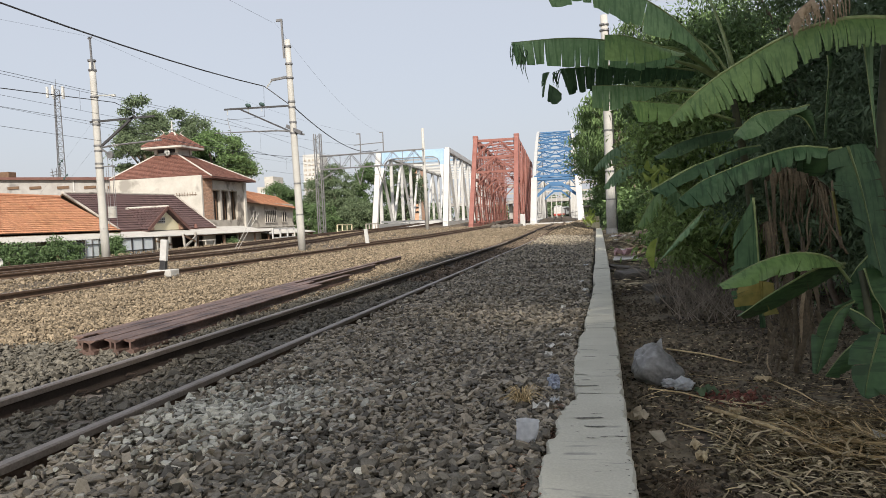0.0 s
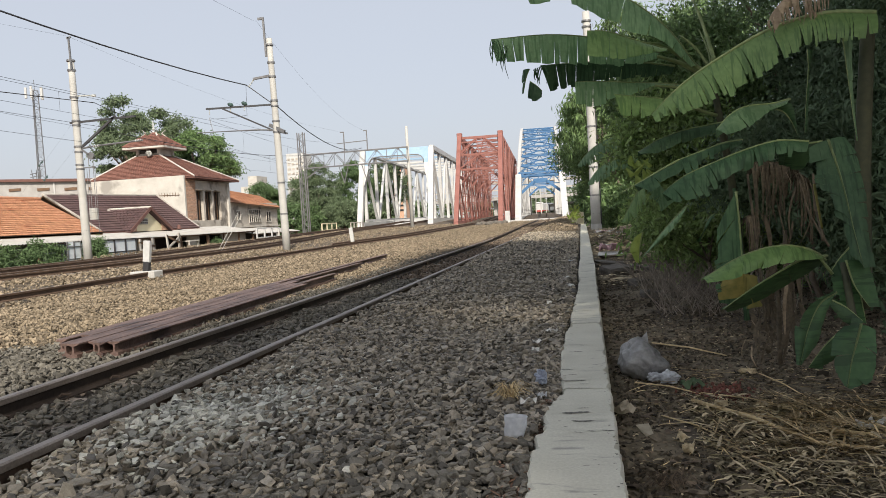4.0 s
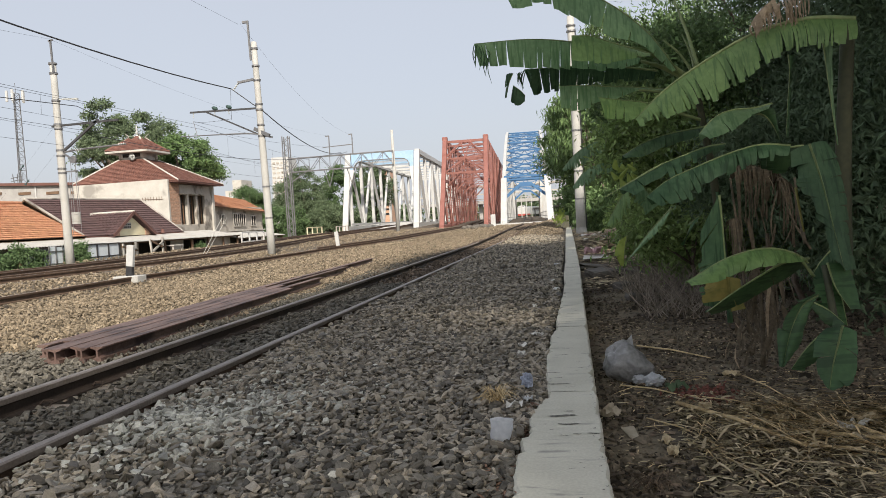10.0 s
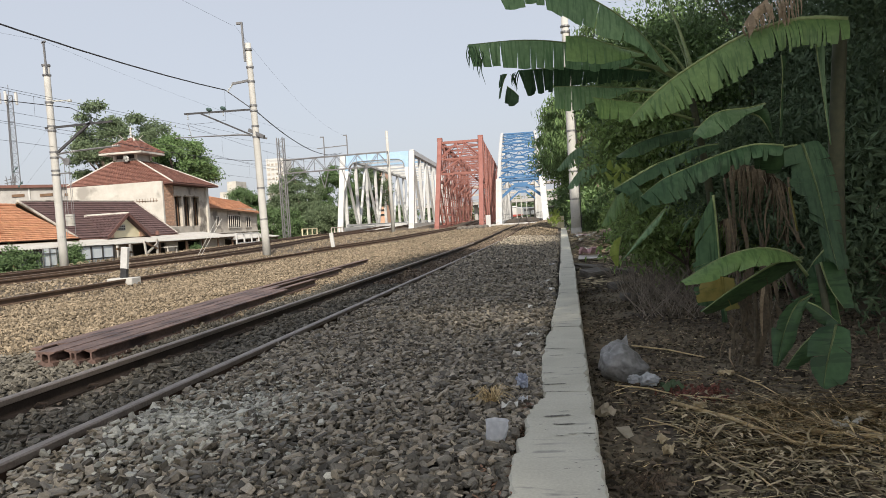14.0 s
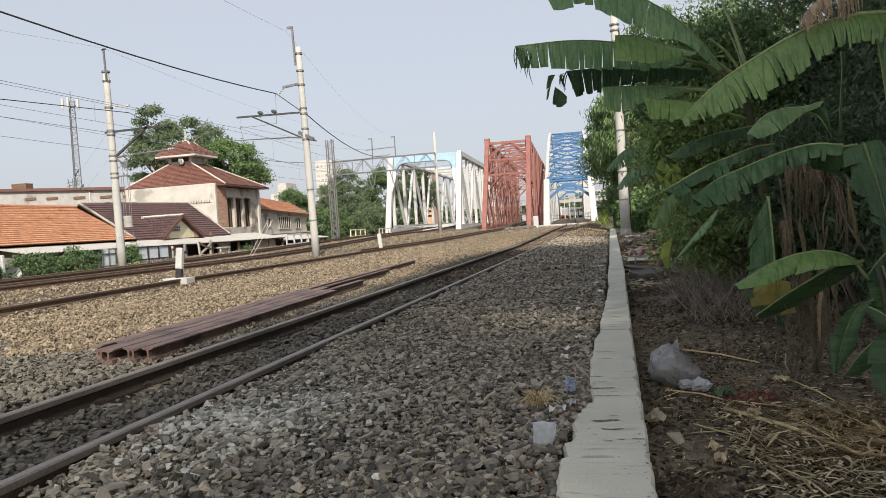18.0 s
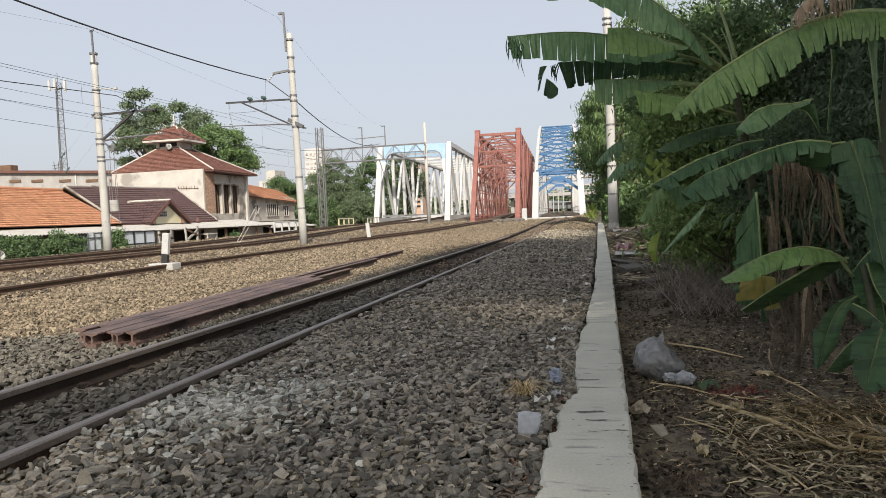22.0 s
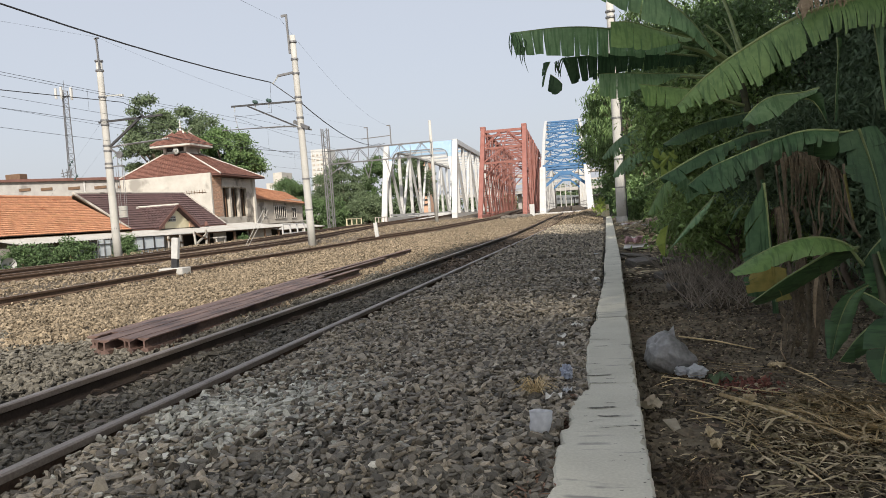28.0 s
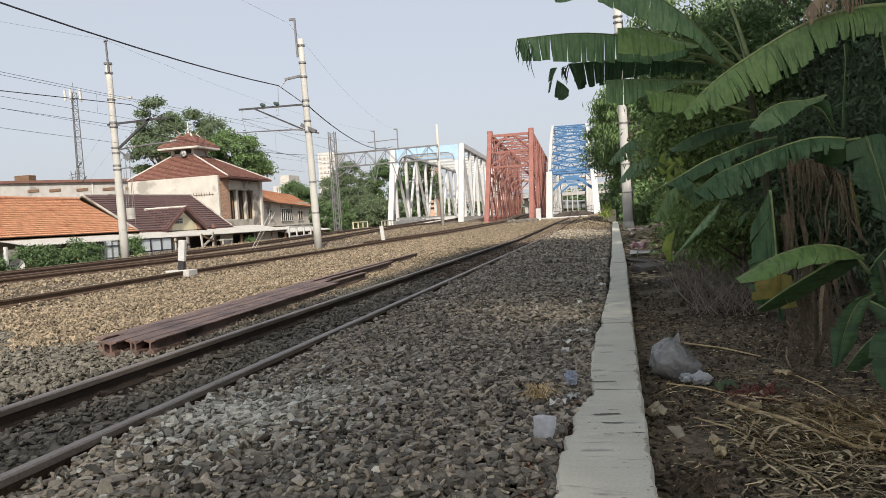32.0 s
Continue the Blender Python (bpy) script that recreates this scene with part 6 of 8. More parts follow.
def leaves(rng, centres, spread, per, length, width, hang=0.35):
    """Folded leaves scattered round clump centres."""
    c = np.repeat(centres, per, 0)
    sp = np.repeat(spread, per, 0)
    n = len(c)
    p = c + rng.normal(0, 0.55, (n, 3)) * sp
    d = rng.normal(size=(n, 3))
    d[:, 2] -= hang * 2
    d /= np.linalg.norm(d, axis=1)[:, None]
    s = np.cross(d, rng.normal(size=(n, 3)))
    s /= np.linalg.norm(s, axis=1)[:, None] + 1e-9
    u = np.cross(s, d)
    l = (length * rng.uniform(0.6, 1.3, n))[:, None]
    w = (width * rng.uniform(0.6, 1.3, n))[:, None]
    v = np.stack([p, p + d * l * 0.45 + s * w * 0.5 + u * w * 0.18, p + d * l, p + d * l * 0.45 - s * w * 0.5 + u * w * 0.18], 1)
    f = (np.array([(0, 1, 2), (0, 2, 3)])[None] + (np.arange(n) * 4)[:, None, None]).reshape(-1, 3)
    return v.reshape(-1, 3), f


def tree(name, seed, base, centre, radii, clumps, per, length, width, label, material=M_LEAF, trunk=0.18, clump=0.9, limbs=7, hang=0.35, category="tree", low=-1.0):
    rng = np.random.default_rng(seed)
    t = thing(name, base, label, category)
    b, c, r = Vector(base), Vector(centre), np.array(radii)
    fork = b.lerp(c, 0.45)
    part("trunk", tube([b, b.lerp(fork, 0.5) + Vector((rng.uniform(-0.1, 0.1), rng.uniform(-0.1, 0.1), 0)), fork], [trunk, trunk * 0.8, trunk * 0.65], 9), M_BARK, t, smooth=True)
    g = rng.normal(size=(clumps, 3))
    g[:, 2] = np.where(g[:, 2] < low, -low * g[:, 2] * 0.2, g[:, 2])
    g /= np.linalg.norm(g, axis=1)[:, None]
    g *= (rng.uniform(0.35, 1.0, clumps) ** 0.5)[:, None]
    pts = np.array(c) + g * r * (1 + rng.normal(0, 0.10, (clumps, 1)))
    for k in range(limbs):
        e = Vector(pts[k])
        m = fork.lerp(e, 0.5) + Vector((0, 0, 0.12 * (e - fork).length))
        part("limb", tube([fork, m, e], [trunk * 0.5, trunk * 0.3, trunk * 0.08], 6), M_BARK, t, smooth=True)
    sp = np.repeat(rng.uniform(0.6, 1.3, clumps)[:, None] * clump, 3, 1) * np.array([1, 1, 0.6])
    v, f = leaves(rng, pts, sp, per, length, width, hang)
    ob = new("crown", cloud("crown", v - np.array(b), f, material))
    ob.parent = t
    ORG[ob] = ORG[t]
    return t


tree("bank_tree", 1, (4.4, 51, 0.1), (2.9, 50, 5.4), (3.9, 4, 4.4), 260, 170, 0.24, 0.085, "tall green tree leaning over the kerb path", clump=0.75, hang=0.6)
tree("bank_tree", 17, (1.9, 61, 0.4), (1.4, 60, 2.4), (1.6, 3, 2.6), 110, 120, 0.26, 0.10, "low leafy tree beside the kerb path beyond the pole", clump=0.6, hang=0.5)
tree("bank_tree", 18, (4.2, 24, 0.0), (3.5, 24, 2.4), (1.5, 3, 1.9), 130, 120, 0.14, 0.055, "low light green tree on the bank", M_LEAF_LIT, clump=0.5, hang=0.4)
tree("bank_tree", 2, (5.2, 31, 0.1), (4.9, 30, 5.4), (3.1, 4, 4.2), 240, 160, 0.18, 0.065, "dense green bank tree with feathery leaves", clump=0.7, hang=0.6)
tree("bank_tree", 3, (5.6, 20, 0), (5.5, 20, 5.4), (2.5, 3.4, 5.0), 230, 130, 0.15, 0.055, "dense green bank tree", M_LEAF_FAR, clump=0.65, hang=0.5)
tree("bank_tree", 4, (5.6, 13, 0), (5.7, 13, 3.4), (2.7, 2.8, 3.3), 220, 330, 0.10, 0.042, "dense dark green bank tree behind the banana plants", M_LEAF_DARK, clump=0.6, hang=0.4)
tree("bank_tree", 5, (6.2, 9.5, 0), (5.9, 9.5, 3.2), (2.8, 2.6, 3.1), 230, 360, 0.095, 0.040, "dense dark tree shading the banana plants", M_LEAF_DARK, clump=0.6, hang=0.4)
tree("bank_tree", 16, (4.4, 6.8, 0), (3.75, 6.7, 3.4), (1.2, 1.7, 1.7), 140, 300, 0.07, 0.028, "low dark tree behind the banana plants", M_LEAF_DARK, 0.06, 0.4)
tree("bank_tree", 24, (3.2, 13.0, 0), (1.776, 13, 3.237), (1.1, 1.2, 1.1), 110, 130, 0.12, 0.05, "leafy crown close behind the banana plants", M_LEAF, 0.06, 0.4)
tree("bank_tree", 25, (2.6, 11.5, 0), (1.355, 11.5, 1.996), (0.75, 0.9, 0.8), 80, 140, 0.10, 0.045, "light green undergrowth tree behind the banana plants", M_LEAF_LIT, 0.05, 0.35)
tree("bank_tree", 27, (3.6, 46, 0.1), (0.55, 46, 6.3), (1.7, 1.6, 2.4), 44, 90, 0.42, 0.085, "bank tree with long drooping olive-green leaves", M_LEAF, 0.1, 0.48, 10, hang=1.2)
tree("bank_tree", 28, (4.6, 44, 0.1), (2.9, 44, 11.6), (1.5, 1.4, 1.3), 44, 60, 0.30, 0.08, "bank tree with fine green sprays", M_LEAF, 0.1, 0.5, 6, hang=0.9)
tree("bank_shrub", 29, (2.6, 8.6, -0.1), (2.38, 8.6, 1.45), (0.85, 0.7, 0.75), 80, 200, 0.075, 0.028, "dark green undergrowth shrub on the bank", M_LEAF_DARK, 0.04, 0.35, 5, category="shrub")
tree("bank_shrub", 30, (1.9, 10.6, -0.1), (1.46, 10.6, 0.85), (0.75, 0.7, 0.5), 50, 80, 0.11, 0.04, "light green undergrowth shrub on the bank", M_LEAF_LIT, 0.04, 0.35, 5, category="shrub")
# unseen tall crowns, added along the path and behind to shade the near ground
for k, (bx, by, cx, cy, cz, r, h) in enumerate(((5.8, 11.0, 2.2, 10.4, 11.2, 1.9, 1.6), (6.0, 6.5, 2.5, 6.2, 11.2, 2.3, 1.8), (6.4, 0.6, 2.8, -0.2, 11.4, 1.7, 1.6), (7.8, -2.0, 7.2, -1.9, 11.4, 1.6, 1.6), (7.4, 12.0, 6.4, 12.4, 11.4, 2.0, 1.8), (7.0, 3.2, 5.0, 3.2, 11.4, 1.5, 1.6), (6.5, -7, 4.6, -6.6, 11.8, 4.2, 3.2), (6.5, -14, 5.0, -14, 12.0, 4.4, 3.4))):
    tree("unseen_shade_tree", 7 + k, (bx, by, 0), (cx, cy, cz), (r, r, h), 150, 70, 0.34, 0.17, "unseen tall broad-crowned tree added to shade the path", M_LEAF_DARK, 0.22, 1.1)
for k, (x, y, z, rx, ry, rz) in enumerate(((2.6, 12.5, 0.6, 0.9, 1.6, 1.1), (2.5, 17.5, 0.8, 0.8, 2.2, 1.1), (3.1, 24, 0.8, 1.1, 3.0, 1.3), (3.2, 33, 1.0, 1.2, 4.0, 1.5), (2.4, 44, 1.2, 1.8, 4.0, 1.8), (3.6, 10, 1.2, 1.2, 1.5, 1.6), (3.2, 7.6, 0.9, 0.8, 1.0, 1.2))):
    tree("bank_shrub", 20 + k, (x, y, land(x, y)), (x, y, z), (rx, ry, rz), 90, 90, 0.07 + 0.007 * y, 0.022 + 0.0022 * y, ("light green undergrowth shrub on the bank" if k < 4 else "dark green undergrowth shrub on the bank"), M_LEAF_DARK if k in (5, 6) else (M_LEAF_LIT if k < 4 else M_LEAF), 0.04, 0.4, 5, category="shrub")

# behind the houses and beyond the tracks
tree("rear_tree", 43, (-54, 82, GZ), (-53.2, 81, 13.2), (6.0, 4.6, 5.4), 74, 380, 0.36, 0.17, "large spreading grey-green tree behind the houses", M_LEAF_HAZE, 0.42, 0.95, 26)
tree("rear_tree", 41, (-43, 77.5, GZ), (-42.8, 77, 9.0), (4.0, 3.6, 3.6), 95, 330, 0.34, 0.17, "round dense green tree beside the prayer house", M_LEAF, 0.3, 0.75, 14)
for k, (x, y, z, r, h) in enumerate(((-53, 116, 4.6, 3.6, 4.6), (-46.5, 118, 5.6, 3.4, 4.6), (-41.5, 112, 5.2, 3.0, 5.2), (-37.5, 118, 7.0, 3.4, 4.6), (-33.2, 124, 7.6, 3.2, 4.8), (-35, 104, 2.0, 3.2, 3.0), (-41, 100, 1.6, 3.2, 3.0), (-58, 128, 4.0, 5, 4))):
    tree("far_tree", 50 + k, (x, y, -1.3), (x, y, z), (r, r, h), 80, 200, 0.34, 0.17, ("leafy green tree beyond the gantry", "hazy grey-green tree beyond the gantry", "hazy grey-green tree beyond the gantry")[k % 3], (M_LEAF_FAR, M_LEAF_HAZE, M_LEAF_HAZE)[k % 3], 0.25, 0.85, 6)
for k, (x, y, z, rx, ry, rz) in enumerate(((-26.0, 28.2, 0.1, 0.7, 1.6, 1.05), (-26.0, 31.0, 0.1, 0.7, 1.3, 1.0), (-26.0, 25.6, 0.0, 0.8, 1.3, 0.8), (-26.0, 34.9, 0.1, 0.5, 0.45, 1.0), (-26.9, 50.0, -0.2, 0.4, 1.2, 0.7))):
    tree("trackside_bush", 70 + k, (x, y, -1.25), (x, y, z), (rx, ry, rz), 60, 90, 0.15, 0.065, "leafy green bush in front of the fence", M_LEAF_FAR, 0.03, 0.3, 5, category="bush")
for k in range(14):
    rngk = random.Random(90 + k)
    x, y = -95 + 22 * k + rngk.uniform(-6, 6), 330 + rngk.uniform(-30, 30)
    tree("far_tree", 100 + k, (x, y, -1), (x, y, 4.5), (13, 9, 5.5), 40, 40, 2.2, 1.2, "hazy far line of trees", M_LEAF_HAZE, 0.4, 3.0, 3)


# ---- banana plants ----
def curve(points, n):
    """n points on a smooth line through the given ones."""
    p = [Vector(q) for q in points]
    p = [p[0] * 2 - p[1]] + p + [p[-1] * 2 - p[-2]]
    out = []
    for i in range(n):
        u = i / (n - 1) * (len(p) - 3)
        k = min(int(u), len(p) - 4)
        f = u - k
        a, b, c, d = p[k:k + 4]
        out.append(0.5 * (b * 2 + (c - a) * f + (a * 2 - b * 5 + c * 4 - d) * f * f + (b * 3 - a - c * 3 + d) * f ** 3))
    return out


def taper(ends, n):
    return [ends[0] + (ends[1] - ends[0]) * i / (n - 1) for i in range(n)]


BANANA_LEAVES = []


def frond(plant, rib, edge, strips, seed, material=None, back=0.0, gap=0.12, ragged=0.12, rib_r=0.011, label="", sway=0.0, slide=0.0):
    """A banana leaf: a midrib from base to tip and the outline of its hanging half, torn into strips along the veins; back: how long the half behind it is."""
    rng = random.Random(seed)
    fine = 8
    cuts = sorted(rng.uniform(0.04, 0.96) for k in range(strips - 1))
    cuts = [0.0] + [0.55 * c + 0.45 * (k + 1) / strips for k, c in enumerate(cuts)] + [1.0]
    line, rim = curve(rib, 61), curve(edge, 61)
    at = lambda c, s: c[min(59, int(s * 60))].lerp(c[min(59, int(s * 60)) + 1], s * 60 - min(59, int(s * 60)))
    vs, fs = [], []
    far = Vector((0.0, 0.16, -0.02))
    for rear in (False, True) if back else (False,):
        for a, b in zip(cuts, cuts[1:]):
            n = max(1, round((b - a) * 26))
            short, curl, swing, first = 1 - ragged * rng.random() ** 2 * 2, rng.uniform(-0.03, 0.05), rng.gauss(0, 0.004), len(vs)
            bite = rng.uniform(0.3, 1.0) * gap * min(1.0, 0.07 / (b - a))
            for i in range(n + 1):
                s = a + (b - a) * i / n
                pinch = bite * (b - a) * (1 - 2 * i / n) * 0.5
                r = at(line, s)
                for q in range(5):
                    u = q / 4
                    e = at(rim, min(1, max(0, s + pinch * u * u)))
                    reach = (short + 0.03 * rng.uniform(-1, 1) * (q == 4)) * (back if rear else 1.0)
                    v = r.lerp(e, u * reach)
                    w = (e - r).length
                    v.y += curl * u * u - 0.35 * w * u * (1 - u) * (-1 if rear else 1)
                    v.z += 0.16 * w * u * (1 - u) - 0.012 * w * math.sin(math.pi * i / n)
                    v.x += swing * u
                    vs.append(v + far * u if rear else v)
            for i in range(n):
                for q in range(4):
                    o = first + i * 5 + q
                    fs.append([o, o + 1, o + 6, o + 5])
    base = line[0]
    ob = part("leaf", (vs, fs), material or M_BANANA, plant, label, origin=base, smooth=True)
    part("midrib", tube(line[::4], taper((rib_r, rib_r * 0.2), 16), 6), material if material in (M_BANANA_PALE, M_BANANA_OLD, M_BANANA_DRY) else M_RIB, ob, smooth=True)
    if sway:
        BANANA_LEAVES.append((ob, sway, slide))
    return ob


def strip(plant, a, e, half, seed, material=None, label=""):
    """A narrow hanging shred, twisted a little."""
    rng = random.Random(seed)
    a, e = Vector(a), Vector(e)
    side = Vector((math.cos(rng.uniform(-0.9, 0.9)), rng.uniform(-0.6, 0.6), 0.1))
    line = curve((a, a.lerp(e, 0.5) + Vector((rng.uniform(-0.03, 0.03), -rng.uniform(0.0, 0.04), 0)), e), 6)
    vs, fs = [], []
    for i, p in enumerate(line):
        w = half * (0.5, 1.0, 1.0, 0.9, 0.7, 0.15)[i]
        tw = Vector((0, 0.4 * w * math.sin(i * 1.1 + seed), 0))
        vs += [p - side * w, p + tw + Vector((0, -0.4 * w, 0)), p + side * w]
    for i in range(5):
        fs += [[3 * i, 3 * i + 1, 3 * i + 4, 3 * i + 3], [3 * i + 1, 3 * i + 2, 3 * i + 5, 3 * i + 4]]
    part("shred", (vs, fs), material or M_BANANA_DEEP, plant, label, smooth=True)


def build_bananas():
    g = "banana plants"
    one = thing("banana_plant", (1.75, 7.6, -0.2), "tall banana plant with long tattered green leaves", "banana plant", g)
    part("pseudostem", tube(curve(((1.601, 7.90, 0.259), (1.474, 7.65, 1.356), (1.278, 7.40, 2.409)), 9), taper((0.05, 0.03), 9), 7), M_STEM, one, smooth=True)
    frond(one, ((1.155, 7.20, 2.435), (0.860, 7.03, 2.802), (0.435, 6.85, 3.093), (-0.010, 6.67, 3.170), (-0.390, 6.50, 3.120)),
          ((1.080, 7.04, 2.395), (0.788, 6.87, 2.639), (0.367, 6.69, 2.777), (0.008, 6.51, 2.955), (-0.324, 6.34, 2.932)), 11, 1, sway=0.1, slide=-0.07, gap=0.2)
    outer = frond(one, ((0.834, 7.30, 2.616), (0.537, 7.10, 2.674), (0.149, 6.90, 2.738), (-0.227, 6.70, 2.748), (-0.692, 6.50, 2.706)),
          ((0.813, 7.36, 2.566), (0.534, 7.16, 2.487), (0.141, 6.96, 2.493), (-0.239, 6.76, 2.508), (-0.661, 6.56, 2.506)), 18, 2, material=M_BANANA, sway=0.1, slide=-0.06, gap=0.14, ragged=0.06)
    frond(one, ((0.845, 7.00, 2.572), (0.669, 6.90, 2.617), (0.467, 6.80, 2.674), (0.293, 6.70, 2.723), (0.120, 6.60, 2.721)),
          ((0.801, 6.80, 2.513), (0.671, 6.70, 2.494), (0.471, 6.60, 2.452), (0.276, 6.50, 2.440), (0.118, 6.40, 2.443)), 6, 3, material=M_BANANA_LIT, back=0, sway=0.1, gap=0.2, ragged=0.05)
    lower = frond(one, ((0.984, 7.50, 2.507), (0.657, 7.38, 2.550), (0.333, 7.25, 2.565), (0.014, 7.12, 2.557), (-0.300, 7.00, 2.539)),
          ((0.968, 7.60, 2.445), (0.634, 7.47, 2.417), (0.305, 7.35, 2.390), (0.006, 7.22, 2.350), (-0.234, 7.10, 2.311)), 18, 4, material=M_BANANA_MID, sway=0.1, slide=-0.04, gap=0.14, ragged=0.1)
    frond(one, ((1.029, 7.30, 2.278), (0.735, 7.17, 2.303), (0.470, 7.05, 2.314), (0.211, 6.92, 2.324), (-0.003, 6.80, 2.316)),
          ((0.992, 7.22, 2.247), (0.726, 7.09, 2.269), (0.461, 6.97, 2.166), (0.201, 6.84, 2.086), (-0.006, 6.72, 2.084)), 7, 5, sway=0.1)
    frond(one, ((1.064, 7.00, 2.021), (0.872, 6.90, 2.073), (0.692, 6.80, 2.103), (0.491, 6.70, 2.118), (0.322, 6.60, 2.131)),
          ((1.020, 6.84, 1.983), (0.849, 6.74, 1.987), (0.671, 6.64, 1.933), (0.472, 6.54, 1.896), (0.391, 6.44, 1.885)), 11, 7, material=M_BANANA_LIT, back=0, sway=2.5, gap=0.3)
    part("petiole", tube(curve(((0.610, 6.90, 2.633), (0.781, 7.03, 2.626), (0.993, 7.17, 2.521), (1.234, 7.30, 2.357)), 9), taper((0.012, 0.028), 9), 7), M_RIB, one, smooth=True)
    part("petiole", tube(curve(((0.771, 7.20, 2.558), (0.978, 7.25, 2.486), (1.234, 7.30, 2.341)), 9), taper((0.014, 0.03), 9), 7), M_RIB, one, smooth=True)
    part("petiole", tube(curve(((0.726, 7.10, 2.270), (0.914, 7.20, 2.255), (1.204, 7.30, 2.200)), 9), taper((0.012, 0.02), 9), 7), M_RIB, one, smooth=True)
    part("petiole", tube(curve(((1.145, 7.50, 3.173), (1.238, 7.40, 2.814), (1.312, 7.30, 2.440)), 9), taper((0.01, 0.022), 9), 7), M_RIB, one, smooth=True)
    part("petiole", tube(curve(((0.872, 6.90, 2.073), (1.071, 7.05, 2.017), (1.281, 7.20, 1.959)), 9), taper((0.01, 0.018), 9), 7), M_RIB, one, smooth=True)
    part("petiole", tube(curve(((1.006, 7.40, 2.783), (1.156, 7.40, 2.634), (1.288, 7.40, 2.408)), 9), taper((0.008, 0.016), 9), 7), M_RIB, one, smooth=True)
    part("petiole", tube(curve(((1.203, 7.50, 2.841), (1.267, 7.45, 2.635), (1.299, 7.40, 2.434)), 9), taper((0.006, 0.014), 9), 7), M_RIB, one, smooth=True)
    # torn tips: frayed ends and a flap that hangs by a few fibres
    rngf = random.Random(13)
    for k in range(13):
        a = Vector((-0.692, 6.5, 2.696)) + Vector((0.011 * k, 0, -0.012 * k * rngf.random()))
        strip(outer, a, a + Vector((rngf.uniform(-0.03, 0.02), 0.0, -rngf.uniform(0.08, 0.24))), 0.006, 140 + k, label="frayed strip at a banana leaf's tip")
    for k in range(9):
        a = Vector((-0.267, 7.0, 2.542)) + Vector((-0.013 * k, 0, -0.004 * k))
        strip(lower, a, a + Vector((rngf.uniform(-0.06, 0.05), 0.0, -rngf.uniform(0.10, 0.24))), rngf.uniform(0.004, 0.012), 120 + k, label="torn hanging tip of a banana leaf")
    frond(one, ((-0.397, 7.00, 2.516), (-0.432, 7.00, 2.428), (-0.459, 7.00, 2.286)),
          ((-0.461, 7.00, 2.511), (-0.476, 7.00, 2.405), (-0.487, 7.00, 2.278)), 3, 126, material=M_BANANA_MID, back=0, sway=4, slide=-0.05, gap=0.25, rib_r=0.004, label="torn hanging tip of a banana leaf")
    frond(one, ((-0.402, 7.00, 2.399), (-0.334, 7.00, 2.351), (-0.288, 7.00, 2.304)),
          ((-0.430, 7.00, 2.230), (-0.356, 7.00, 2.203), (-0.291, 7.00, 2.241)), 2, 127, material=M_BANANA_MID, back=0, sway=4, slide=-0.05, gap=0.05, rib_r=0.004, label="torn hanging tip of a banana leaf")
    two = thing("banana_plant", (2.35, 6.0, -0.15), "tall banana plant with a long arching split leaf", "banana plant", g)
    part("pseudostem", tube(curve(((2.138, 6.20, 0.253), (2.134, 6.10, 1.391), (2.169, 6.00, 2.468)), 9), taper((0.07, 0.05), 9), 7), M_STEM, two, smooth=True)
    frond(two, ((2.152, 5.80, 2.446), (1.846, 5.88, 2.499), (1.480, 5.96, 2.443), (1.087, 6.04, 2.257), (0.820, 6.12, 2.091), (0.596, 6.20, 1.893)),
          ((2.096, 5.64, 2.228), (1.828, 5.72, 2.247), (1.530, 5.80, 2.161), (1.191, 5.88, 1.961), (0.905, 5.96, 1.866), (0.617, 6.04, 1.808)), 46, 8, material=M_BANANA_LIT, sway=0.05, gap=0.28, rib_r=0.022)
    # dead leaf folded over the arching one
    rngd, top = random.Random(44), (Vector((1.438, 5.85, 2.479)), Vector((1.504, 5.85, 2.629)), Vector((1.857, 5.9, 2.696)))
    for k in range(44):
        u = k / 43
        a = top[0] * (1 - u) ** 2 + top[1] * 2 * u * (1 - u) + top[2] * u * u
        strip(two, a, a + Vector((rngd.uniform(-0.01, 0.05) * (1 - u), -0.02, -(0.10 + 0.17 * u) * rngd.uniform(0.6, 1.1))), rngd.uniform(0.004, 0.010), 160 + k, M_BANANA_PALE, "strip of a dead pale brown banana leaf")
    frond(two, ((1.610, 5.84, 2.664), (1.551, 5.84, 2.621), (1.492, 5.84, 2.570), (1.436, 5.84, 2.493)),
          ((1.625, 5.82, 2.559), (1.563, 5.82, 2.532), (1.508, 5.82, 2.448), (1.467, 5.82, 2.377)), 5, 45, material=M_BANANA_PALE, back=0, rib_r=0.004, label="crumpled dead leaf tip")
    frond(two, ((1.955, 5.90, 2.324), (1.973, 5.90, 2.133), (1.995, 5.90, 1.884), (2.029, 5.90, 1.543)),
          ((2.023, 5.88, 2.313), (2.015, 5.88, 2.126), (2.018, 5.88, 1.879), (2.037, 5.88, 1.540)), 2, 10, back=0, rib_r=0.006, label="broken narrow leaf hanging straight down")
    frond(two, ((1.912, 6.60, 2.379), (1.917, 6.60, 2.229), (1.895, 6.60, 1.998), (1.870, 6.60, 1.690)),
          ((1.972, 6.60, 2.364), (1.943, 6.60, 2.227), (1.912, 6.60, 1.997), (1.888, 6.60, 1.689)), 2, 33, material=M_BANANA_DEEP, back=0, rib_r=0.006, label="broken narrow leaf hanging straight down")
    three = thing("banana_plant", (1.85, 5.9, -0.2), "banana plant with drooping torn leaves over dry sheaths", "banana plant", g)
